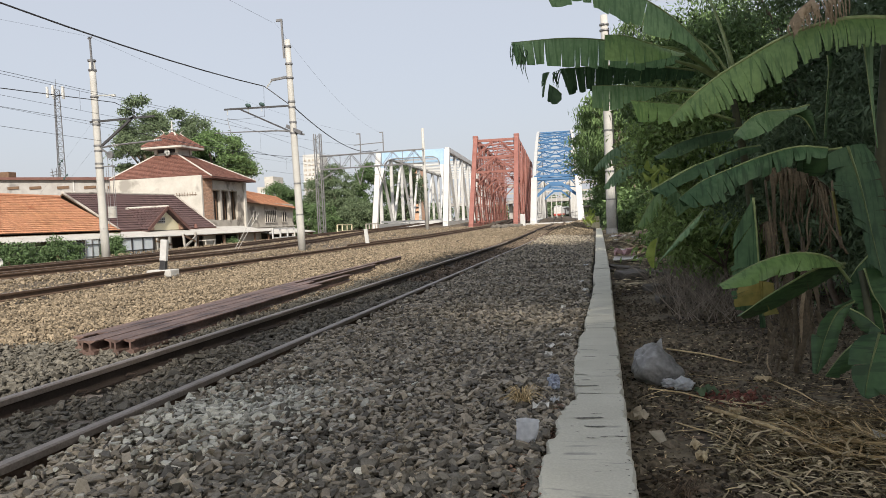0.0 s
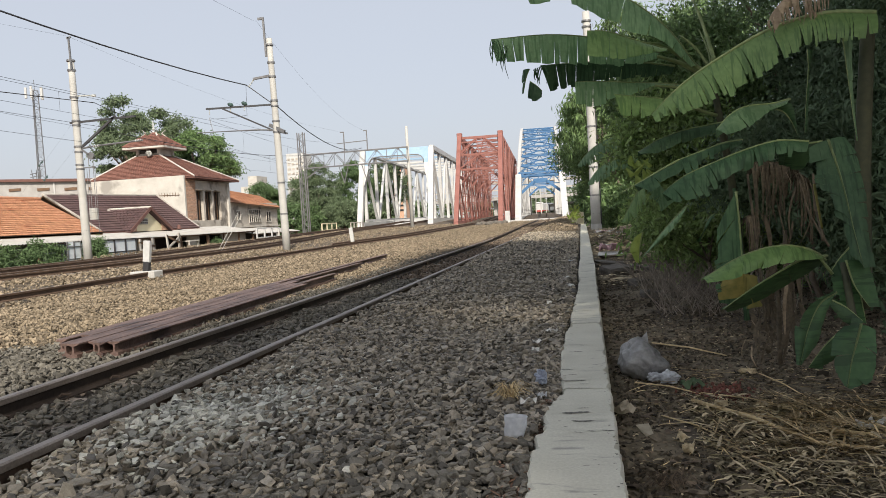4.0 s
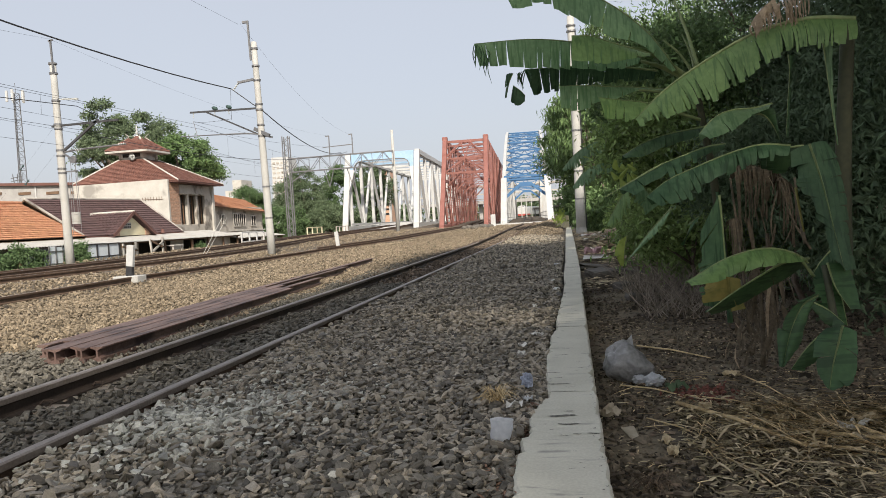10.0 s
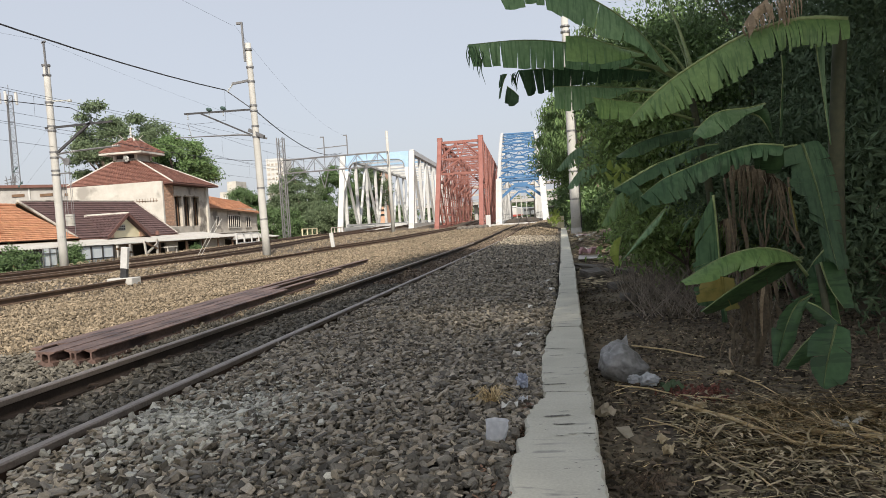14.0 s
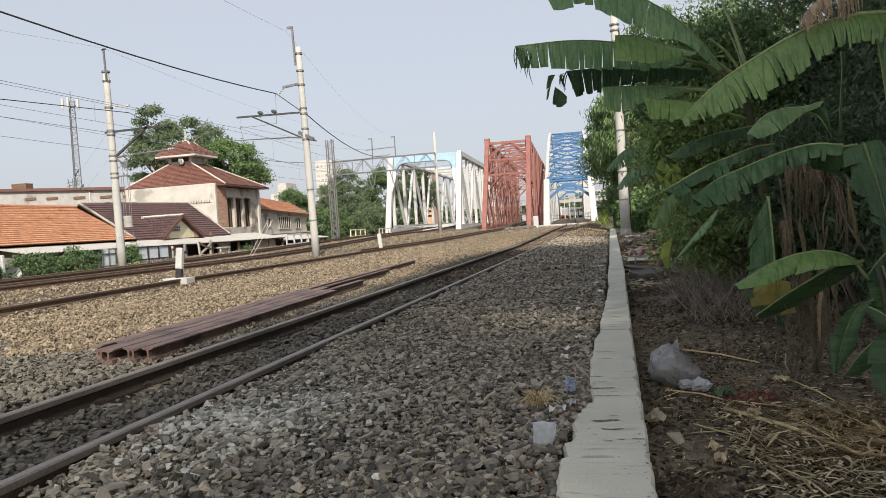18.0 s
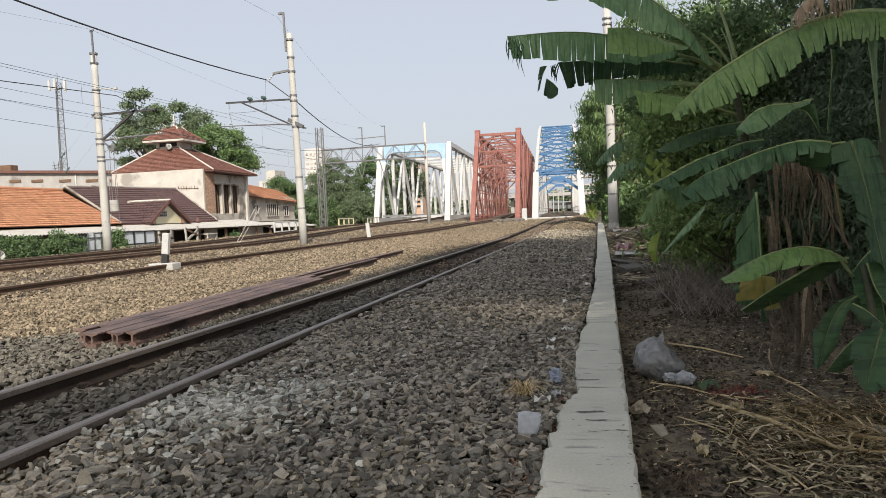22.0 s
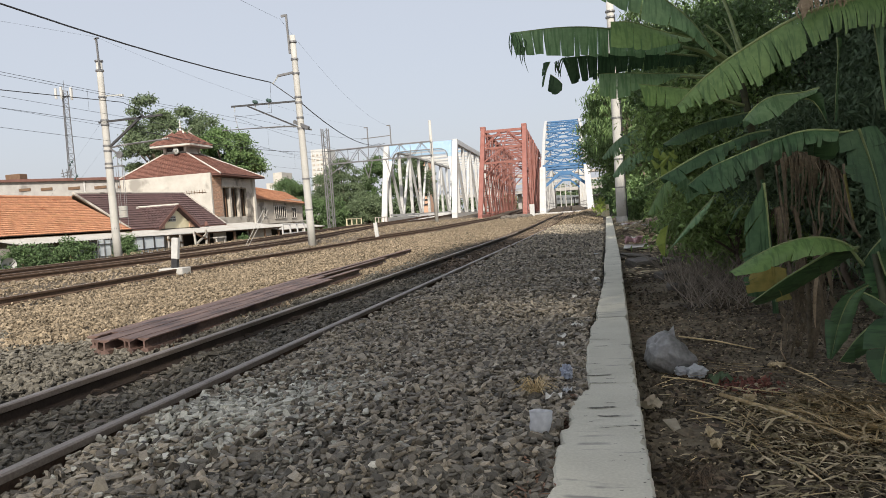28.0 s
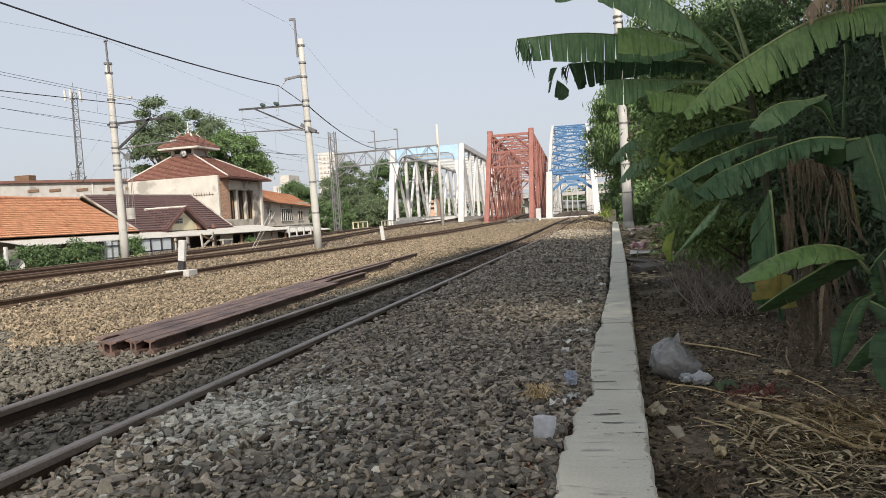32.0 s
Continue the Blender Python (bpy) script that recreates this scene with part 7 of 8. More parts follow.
    part("pseudostem", tube(curve(((1.209, 5.90, 0.223), (1.220, 6.05, 0.690), (1.214, 6.20, 1.248)), 9), taper((0.022, 0.015), 9), 7), M_BANANA_MID, three, smooth=True)
    part("pseudostem", tube(curve(((1.371, 6.00, 0.117), (1.371, 6.20, 0.766), (1.361, 6.40, 1.362)), 9), taper((0.013, 0.009), 9), 7), M_BANANA_DRY, three, smooth=True)
    part("pseudostem", tube(curve(((1.717, 5.70, 0.822), (1.692, 5.75, 1.067), (1.690, 5.80, 1.316)), 9), taper((0.014, 0.009), 9), 7), M_BANANA_DRY, three, smooth=True)
    part("petiole", tube(curve(((1.907, 6.20, 0.747), (1.799, 6.30, 1.017), (1.763, 6.40, 1.293)), 9), taper((0.01, 0.007), 9), 7), M_BANANA_DRY, three, smooth=True)
    frond(three, ((1.657, 6.20, 1.930), (1.506, 6.12, 1.895), (1.305, 6.05, 1.883), (1.165, 5.98, 1.822), (1.038, 5.90, 1.702)),
          ((1.591, 6.06, 1.871), (1.463, 5.99, 1.828), (1.339, 5.91, 1.750), (1.242, 5.84, 1.689), (1.092, 5.76, 1.642)), 4, 13, material=M_BANANA, back=0.5, ragged=0.04)
    frond(three, ((1.506, 6.30, 1.875), (1.611, 6.30, 1.858), (1.680, 6.30, 1.781), (1.735, 6.30, 1.651)),
          ((1.670, 6.25, 1.927), (1.702, 6.25, 1.889), (1.709, 6.25, 1.804), (1.726, 6.25, 1.665)), 3, 32, material=M_BANANA_DEEP, back=0)
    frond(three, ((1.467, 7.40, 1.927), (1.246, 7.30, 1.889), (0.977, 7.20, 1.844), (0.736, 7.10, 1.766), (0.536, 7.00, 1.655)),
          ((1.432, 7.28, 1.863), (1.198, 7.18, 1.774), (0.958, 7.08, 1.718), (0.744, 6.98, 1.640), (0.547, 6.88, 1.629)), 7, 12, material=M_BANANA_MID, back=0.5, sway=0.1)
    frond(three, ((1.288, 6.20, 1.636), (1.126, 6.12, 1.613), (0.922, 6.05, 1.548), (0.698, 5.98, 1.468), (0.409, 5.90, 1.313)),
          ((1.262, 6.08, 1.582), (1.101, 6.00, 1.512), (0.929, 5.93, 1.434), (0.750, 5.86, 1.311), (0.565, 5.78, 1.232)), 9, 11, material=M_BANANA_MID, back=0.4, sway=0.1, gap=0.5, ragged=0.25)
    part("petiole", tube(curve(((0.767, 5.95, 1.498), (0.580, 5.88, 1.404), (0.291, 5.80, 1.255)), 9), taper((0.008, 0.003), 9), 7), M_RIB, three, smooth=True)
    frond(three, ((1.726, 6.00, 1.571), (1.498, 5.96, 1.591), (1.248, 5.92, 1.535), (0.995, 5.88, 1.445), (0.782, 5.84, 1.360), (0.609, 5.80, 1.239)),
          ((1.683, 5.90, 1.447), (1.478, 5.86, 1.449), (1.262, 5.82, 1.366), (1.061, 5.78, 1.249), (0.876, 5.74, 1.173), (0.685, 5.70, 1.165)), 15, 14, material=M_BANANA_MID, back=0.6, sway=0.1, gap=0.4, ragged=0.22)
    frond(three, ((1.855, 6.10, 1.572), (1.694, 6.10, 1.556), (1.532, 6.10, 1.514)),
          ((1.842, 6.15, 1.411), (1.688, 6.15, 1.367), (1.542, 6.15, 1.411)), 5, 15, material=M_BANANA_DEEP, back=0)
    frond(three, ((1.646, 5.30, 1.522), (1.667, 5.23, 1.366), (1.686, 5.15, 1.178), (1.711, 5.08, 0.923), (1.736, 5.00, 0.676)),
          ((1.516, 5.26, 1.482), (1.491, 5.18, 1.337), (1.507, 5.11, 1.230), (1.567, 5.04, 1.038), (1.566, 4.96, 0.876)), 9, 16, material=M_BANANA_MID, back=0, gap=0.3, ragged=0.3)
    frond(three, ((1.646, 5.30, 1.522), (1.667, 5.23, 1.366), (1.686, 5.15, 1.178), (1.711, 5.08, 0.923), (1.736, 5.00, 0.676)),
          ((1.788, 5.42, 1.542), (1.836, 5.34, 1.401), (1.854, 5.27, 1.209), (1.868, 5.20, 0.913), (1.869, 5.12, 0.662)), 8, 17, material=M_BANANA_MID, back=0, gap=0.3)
    part("petiole", tube(curve(((1.579, 5.40, 1.235), (1.597, 5.40, 1.091), (1.621, 5.40, 0.924)), 9), taper((0.01, 0.007), 9), 7), M_BANANA_OLD, three, smooth=True)
    frond(three, ((1.631, 5.40, 0.722), (1.460, 5.25, 0.806), (1.248, 5.10, 0.837), (0.992, 4.95, 0.788), (0.731, 4.80, 0.668)),
          ((1.563, 5.22, 0.730), (1.357, 5.07, 0.732), (1.158, 4.92, 0.720), (0.946, 4.77, 0.676), (0.723, 4.62, 0.661)), 6, 18, material=M_BANANA_LIT, back=0.35, ragged=0.04)
    frond(three, ((1.646, 5.40, 0.737), (1.461, 5.33, 0.718), (1.262, 5.25, 0.630), (1.066, 5.17, 0.528), (0.899, 5.10, 0.426)),
          ((1.690, 5.62, 0.673), (1.537, 5.54, 0.595), (1.357, 5.47, 0.511), (1.153, 5.39, 0.421), (0.960, 5.32, 0.371)), 4, 19, material=M_BANANA_DEEP, back=0.6, ragged=0.04)
    frond(three, ((1.147, 5.80, 1.220), (1.161, 5.80, 1.007), (1.170, 5.80, 0.752), (1.184, 5.80, 0.495), (1.191, 5.80, 0.324)),
          ((0.999, 5.80, 0.929), (0.979, 5.80, 0.779), (0.976, 5.80, 0.672), (0.971, 5.80, 0.500), (0.992, 5.80, 0.379)), 9, 20, material=M_BANANA_MID, back=0, gap=0.5)
    frond(three, ((1.168, 5.75, 0.607), (1.171, 5.75, 0.543), (1.175, 5.75, 0.416)),
          ((0.984, 5.73, 0.542), (0.966, 5.73, 0.474), (0.980, 5.73, 0.401)), 3, 34, material=M_BANANA_OLD, back=0, label="yellowing lower end of a hanging leaf")
    frond(three, ((1.176, 5.75, 0.594), (1.184, 5.75, 0.458), (1.189, 5.75, 0.331)),
          ((1.269, 5.73, 0.577), (1.288, 5.73, 0.395), (1.294, 5.73, 0.349)), 4, 35, material=M_BANANA_OLD, back=0, gap=0.25, label="yellowing lower end of a hanging leaf")
    part("petiole", tube(curve(((1.644, 5.30, 0.615), (1.560, 5.30, 0.751), (1.611, 5.30, 0.711)), 9), taper((0.012, 0.008), 9), 7), M_RIB, three, smooth=True)
    four = thing("banana_plant", (2.0, 4.7, -0.2), "young banana plant with hanging leaves at the path's edge", "banana plant", g)
    part("pseudostem", tube(curve(((1.681, 4.90, -0.017), (1.690, 5.05, 0.275), (1.682, 5.20, 0.698)), 9), taper((0.03, 0.022), 9), 7), M_STEM, four, smooth=True)
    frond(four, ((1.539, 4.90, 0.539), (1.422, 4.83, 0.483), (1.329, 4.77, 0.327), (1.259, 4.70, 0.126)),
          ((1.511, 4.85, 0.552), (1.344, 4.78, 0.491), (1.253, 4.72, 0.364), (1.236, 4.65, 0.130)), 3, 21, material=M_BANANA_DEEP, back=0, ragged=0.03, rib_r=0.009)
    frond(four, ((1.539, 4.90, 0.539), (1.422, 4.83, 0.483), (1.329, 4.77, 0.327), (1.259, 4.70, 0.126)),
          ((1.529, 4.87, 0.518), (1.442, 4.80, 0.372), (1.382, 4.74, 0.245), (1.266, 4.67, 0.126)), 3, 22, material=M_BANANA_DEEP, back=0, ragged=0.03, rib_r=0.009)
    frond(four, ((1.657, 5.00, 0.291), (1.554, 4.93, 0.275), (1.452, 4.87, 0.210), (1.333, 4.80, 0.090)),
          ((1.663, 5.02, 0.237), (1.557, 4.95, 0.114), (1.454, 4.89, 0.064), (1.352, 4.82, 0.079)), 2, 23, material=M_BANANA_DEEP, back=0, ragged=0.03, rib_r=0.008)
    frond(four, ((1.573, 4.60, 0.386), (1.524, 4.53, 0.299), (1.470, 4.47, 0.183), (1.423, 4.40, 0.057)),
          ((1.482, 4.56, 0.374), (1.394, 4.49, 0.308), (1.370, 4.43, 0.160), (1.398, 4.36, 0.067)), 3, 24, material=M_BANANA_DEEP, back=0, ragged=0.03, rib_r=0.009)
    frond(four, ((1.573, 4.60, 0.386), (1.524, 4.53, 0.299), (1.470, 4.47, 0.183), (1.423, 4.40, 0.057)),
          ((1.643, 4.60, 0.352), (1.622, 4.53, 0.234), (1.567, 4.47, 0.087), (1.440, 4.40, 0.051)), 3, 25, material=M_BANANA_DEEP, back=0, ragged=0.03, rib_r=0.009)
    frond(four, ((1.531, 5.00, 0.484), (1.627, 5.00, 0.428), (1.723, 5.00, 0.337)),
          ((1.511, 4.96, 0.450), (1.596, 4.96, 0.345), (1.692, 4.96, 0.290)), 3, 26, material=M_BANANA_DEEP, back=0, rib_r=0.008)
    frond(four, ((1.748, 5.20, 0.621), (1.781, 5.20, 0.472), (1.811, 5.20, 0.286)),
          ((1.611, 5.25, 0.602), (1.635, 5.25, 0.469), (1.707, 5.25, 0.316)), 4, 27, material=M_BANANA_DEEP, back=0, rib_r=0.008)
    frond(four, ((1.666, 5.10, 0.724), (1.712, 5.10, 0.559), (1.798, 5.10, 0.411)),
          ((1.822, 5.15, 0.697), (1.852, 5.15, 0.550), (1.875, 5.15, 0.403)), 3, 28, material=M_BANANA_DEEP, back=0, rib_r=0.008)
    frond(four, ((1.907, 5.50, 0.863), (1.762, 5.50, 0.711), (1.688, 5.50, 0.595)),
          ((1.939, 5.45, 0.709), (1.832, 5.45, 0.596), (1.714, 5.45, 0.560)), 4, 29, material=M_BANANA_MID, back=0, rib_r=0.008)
    five = thing("banana_plant", (1.7, 11, -0.2), "far banana plant with narrow shredded leaves", "banana plant", g)
    part("pseudostem", tube(curve(((1.676, 11.00, 0.576), (1.599, 10.80, 1.068), (1.462, 10.60, 1.701)), 9), taper((0.045, 0.03), 9), 7), M_STEM, five, smooth=True)
    frond(five, ((0.948, 12.00, 2.353), (0.516, 12.13, 2.288), (0.200, 12.27, 2.136), (-0.038, 12.40, 1.898)),
          ((0.935, 11.90, 2.184), (0.548, 12.03, 2.068), (0.253, 12.17, 1.904), (-0.002, 12.30, 1.853)), 16, 36, back=0.5, gap=0.3)
    frond(five, ((0.857, 11.00, 1.884), (0.544, 11.13, 1.871), (0.298, 11.27, 1.768), (0.108, 11.40, 1.553)),
          ((0.845, 10.90, 1.756), (0.549, 11.03, 1.682), (0.330, 11.17, 1.566), (0.139, 11.30, 1.513)), 14, 37, back=0.5, gap=0.3)
    frond(five, ((0.783, 9.50, 1.427), (0.654, 9.50, 1.255), (0.492, 9.50, 0.962)),
          ((0.798, 9.42, 1.233), (0.710, 9.42, 1.053), (0.542, 9.42, 0.947)), 9, 38, material=M_BANANA_LIT, back=0, gap=0.3)
    frond(five, ((1.124, 8.20, 1.140), (0.878, 8.20, 0.889), (0.614, 8.20, 0.572)),
          ((1.039, 8.12, 0.987), (0.908, 8.12, 0.835), (0.632, 8.12, 0.589)), 5, 39, back=0, gap=0.4)
    frond(five, ((1.175, 9.60, 1.195), (1.043, 9.60, 1.345), (0.944, 9.60, 1.457)),
          ((0.976, 9.50, 1.062), (0.859, 9.50, 1.231), (0.808, 9.50, 1.354)), 10, 40, back=0, gap=0.3)
    frond(five, ((1.500, 8.60, 1.043), (1.390, 8.60, 0.952), (1.298, 8.60, 0.701)),
          ((1.424, 8.52, 0.952), (1.325, 8.52, 0.799), (1.251, 8.52, 0.720)), 4, 41, material=M_BANANA_DEEP, back=0)
    frond(five, ((0.704, 9.00, 0.840), (0.666, 9.00, 0.672), (0.646, 9.00, 0.469)),
          ((0.601, 8.95, 0.778), (0.544, 8.95, 0.631), (0.604, 8.95, 0.480)), 3, 42, material=M_YOUNG, back=0, label="small yellow-green leaf")
    part("petiole", tube(curve(((1.360, 10.00, 1.745), (1.232, 10.00, 1.457), (1.045, 10.00, 1.169)), 9), taper((0.01, 0.004), 9), 7), M_RIB, five, smooth=True)
    rngy = random.Random(29)
    for k in range(11):
        q = Vector((0.812, 10, 1.719)) + Vector((rngy.gauss(0, 0.13), 0.1 * (k % 3), rngy.gauss(-0.03, 0.08)))
        if k < 2:
            q = Vector((0.812, 9.9, 1.757)) + Vector((0.03 * k, 0, -0.05 * k))
        e = q + Vector((rngy.uniform(-0.1, 0.1), 0, -rngy.uniform(0.08, 0.16)))
        side = Vector((0.09 * rngy.choice((-1, 1)), -0.05, -0.03))
        frond(five, (q, q.lerp(e, 0.5), e), (q + side * 0.4, q.lerp(e, 0.5) + side, e + side * 0.2), 1, 300 + k, material=M_YOUNG, rib_r=0.003, label="small yellow-green leaf")
    six = thing("banana_plant", (1.45, 6.3, -0.2), "old banana stem wrapped in dry brown sheaths", "banana plant", g)
    part("pseudostem", tube(curve(((1.539, 6.30, -0.214), (1.554, 6.35, 0.242), (1.542, 6.40, 0.656)), 9), taper((0.022, 0.016), 9), 7), M_BANANA_DRY, six, smooth=True)
    part("pseudostem", tube(curve(((1.722, 6.50, -0.162), (1.706, 6.60, 0.301), (1.710, 6.70, 0.872)), 9), taper((0.026, 0.018), 9), 7), M_BANANA_DRY, six, smooth=True)
    frond(six, ((1.433, 6.60, 1.462), (1.545, 6.60, 1.475), (1.655, 6.60, 1.449)),
          ((1.430, 6.52, 0.984), (1.524, 6.52, 0.866), (1.598, 6.52, 1.000)), 13, 81, material=M_BANANA_DRY, back=0.2, gap=0.4, ragged=0.45, rib_r=0.006, label="dry brown leaf hanging down the stem")
    frond(six, ((1.658, 6.70, 1.465), (1.768, 6.70, 1.424), (1.855, 6.70, 1.357)),
          ((1.657, 6.62, 0.953), (1.764, 6.62, 1.025), (1.829, 6.62, 0.794)), 13, 82, material=M_BANANA_DRY, back=0.2, gap=0.4, ragged=0.45, rib_r=0.006, label="dry brown leaf hanging down the stem")
    frond(six, ((1.757, 6.50, 1.353), (1.834, 6.50, 1.316), (1.904, 6.50, 1.220)),
          ((1.756, 6.42, 0.786), (1.848, 6.42, 0.728), (1.933, 6.42, 0.743)), 13, 83, material=M_BANANA_DRY, back=0.2, gap=0.4, ragged=0.45, rib_r=0.006, label="dry brown leaf hanging down the stem")
    frond(six, ((1.334, 6.40, 1.009), (1.387, 6.40, 1.025), (1.439, 6.40, 1.004)),
          ((1.317, 6.32, 0.668), (1.368, 6.32, 0.620), (1.412, 6.32, 0.674)), 13, 84, material=M_BANANA_DRY, back=0.2, gap=0.4, ragged=0.45, rib_r=0.006, label="dry brown leaf hanging down the stem")
    rng = random.Random(66)
    hung = (((1.452, 6.6, 1.314), (1.818, 6.3, 1.283), 16, 0.1, 0.45), ((1.376, 6.2, 0.629), (1.680, 6.1, 0.620), 30, 0.2, 0.6), ((1.253, 5.95, 0.295), (1.436, 6.0, 0.292), 26, 0.06, 0.2))
    for p, q, n, short, long in hung:
        for k in range(n):
            a = Vector(p).lerp(Vector(q), rng.random()) + Vector((0, rng.uniform(-0.1, 0.3), rng.uniform(-0.55, 0.2)))
            e = Vector((a.x + rng.gauss(0, 0.045), a.y + rng.uniform(-0.1, 0.05), max(-0.18, a.z - rng.uniform(short, long))))
            strip(six, a, e, rng.choice((0.004, 0.006, 0.008, 0.012, 0.022)), 200 + k, M_BANANA_DRY if rng.random() < 0.9 else M_BANANA_PALE, "")


build_bananas()


# ---- spare rails lying foot up beside the track ----
def build_spare_rails():
    for k, (y0, y1) in enumerate(((6.40, 12.3), (6.34, 14.6), (6.44, 12.5), (6.30, 13.0), (6.36, 18.4), (6.85, 12.7), (6.62, 22.8))):
        x0 = -4.64 - 0.1285 * k
        d = Vector((-0.056, 1, 0)).normalized()
        side = Vector((d.y, -d.x, 0))
        zt = 0.105 + (0.004 if k % 2 else 0)
        prof = [(a * 1.16, -0.155 - b) for a, b in RAIL]
        n = 10
        frames = []
        for i in range(n + 1):
            y = y0 + (y1 - y0) * i / n
            frames.append((Vector((x0, y0, zt)) + d * (y - y0) + side * (0.004 * math.sin(i * 0.6 + k)) + Vector((0, 0, -0.02 * max(0, y - 13) / 6)), side, Vector((0, 0, 1))))
        single("spare_rail", sweep(prof, frames), M_OLDRAIL, "long rusty spare rail lying on the ballast", "rail", "spare rails")
    for y in (6.9, 11.5):
        single("timber_bearer", block(-4.95 - 0.056 * (y - 6), y, -0.075, 1.0, 0.12, 0.05, 0.01), M_WOOD, "short timber under the spare rails", "timber", "timber bearers")


build_spare_rails()


# ---- litter and debris on the earth ----
M_BAG = mat("grey_plastic_bag", (0.19, 0.192, 0.188), (0.40, 0.40, 0.395), 0.28, scale=9, fine=26, bump=1.0, see=0.2)
M_FILM = mat("milky_plastic", (0.55, 0.57, 0.60), (0.78, 0.80, 0.83), 0.3, scale=8, fine=30, bump=0.2, see=0.35)
M_PAPER = mat("scrap_paper", (0.55, 0.54, 0.50), (0.75, 0.74, 0.70), 0.9, scale=9, fine=40, bump=0.1)
M_BLUEFILM = mat("bluish_plastic", (0.38, 0.42, 0.52), (0.55, 0.60, 0.70), 0.35, scale=9, fine=30, bump=0.2, see=0.3)
M_PINK = mat("faded_pink_cloth", (0.42, 0.25, 0.26), (0.62, 0.42, 0.43), 0.9, scale=8, fine=40, bump=0.2)
M_REDRAG = mat("dirty_red_fragments", (0.12, 0.045, 0.032), (0.20, 0.075, 0.055), 0.9, scale=8, fine=40, bump=0.2, island=0.4)
M_CARD = mat("brown_card", (0.30, 0.26, 0.19), (0.42, 0.37, 0.28), 0.9, scale=6, fine=30, bump=0.1)
M_GREYSTONE = mat("grey_rubble", (0.085, 0.075, 0.064), (0.17, 0.155, 0.135), 0.95, scale=5, fine=30, bump=0.3)


def lump(cx, cy, cz, rx, ry, rz, seed, rough=0.15, sub=3, freq=2.2, crease=0.0):
    bm = bmesh.new()
    bmesh.ops.create_icosphere(bm, subdivisions=sub, radius=1)
    off = Vector((seed * 7.1, seed * 3.3, seed))
    for v in bm.verts:
        n = noise.noise(v.co * freq + off) + 0.5 * noise.noise(v.co * freq * 2.3 + off)
        v.co *= 1 + rough * n - crease * (1 - abs(noise.noise(v.co * 3.1 + off))) ** 6 - crease * 0.6 * (1 - abs(noise.noise(v.co * 6.3 - off))) ** 5
        v.co = Vector((cx + v.co.x * rx, cy + v.co.y * ry, cz + max(-0.75, v.co.z) * rz))
    vs = [v.co.copy() for v in bm.verts]
    fs = [[v.index for v in f.verts] for f in bm.faces]
    bm.free()
    return vs, fs


def crumple(cx, cy, z, sx, sy, seed, lift=0.05, n=7, turn=0.0):
    """A crumpled sheet."""
    rng = random.Random(seed)
    vs, fs = [], []
    c, s = math.cos(turn), math.sin(turn)
    for j in range(n):
        for i in range(n):
            u, v = (i / (n - 1) - 0.5) * sx, (j / (n - 1) - 0.5) * sy
            u += rng.uniform(-0.08, 0.08) * sx
            v += rng.uniform(-0.08, 0.08) * sy
            vs.append(Vector((cx + u * c - v * s, cy + u * s + v * c, z + 0.01 + rng.uniform(0, lift))))
    for j in range(n - 1):
        for i in range(n - 1):
            fs.append([j * n + i, j * n + i + 1, (j + 1) * n + i + 1, (j + 1) * n + i])
    return vs, fs


M_TWIG = mat("dry_grey_twig", (0.17, 0.142, 0.115), (0.32, 0.275, 0.225), 0.95, scale=6, fine=30, bump=0.2, island=0.4)
M_REDLITTER = mat("red_brown_dry_fibre", (0.10, 0.055, 0.036), (0.30, 0.18, 0.12), 0.95, scale=6, fine=30, bump=0.2, island=0.5)


def chunk(x, y, z, sx, sy, sz, turn, seed):
    """A broken piece of masonry with knocked-off corners."""
    bm = bmesh.new()
    bmesh.ops.create_cube(bm, size=1)
    bmesh.ops.subdivide_edges(bm, edges=bm.edges[:], cuts=3, use_grid_fill=True)
    m = pose(x, y, z, 5 * math.sin(seed), 7 * math.cos(seed * 2), turn)
    for v in bm.verts:
        r = v.co.length
        v.co *= 1 - 0.35 * max(0, r - 0.55) + 0.22 * noise.noise(v.co * 2.1 + Vector((seed * 3.7, 1, seed)))
        v.co = m @ Vector((v.co.x * sx, v.co.y * sy, v.co.z * sz))
    shape = [v.co.copy() for v in bm.verts], [[v.index for v in f.verts] for f in bm.faces]
    bm.free()
    return shape


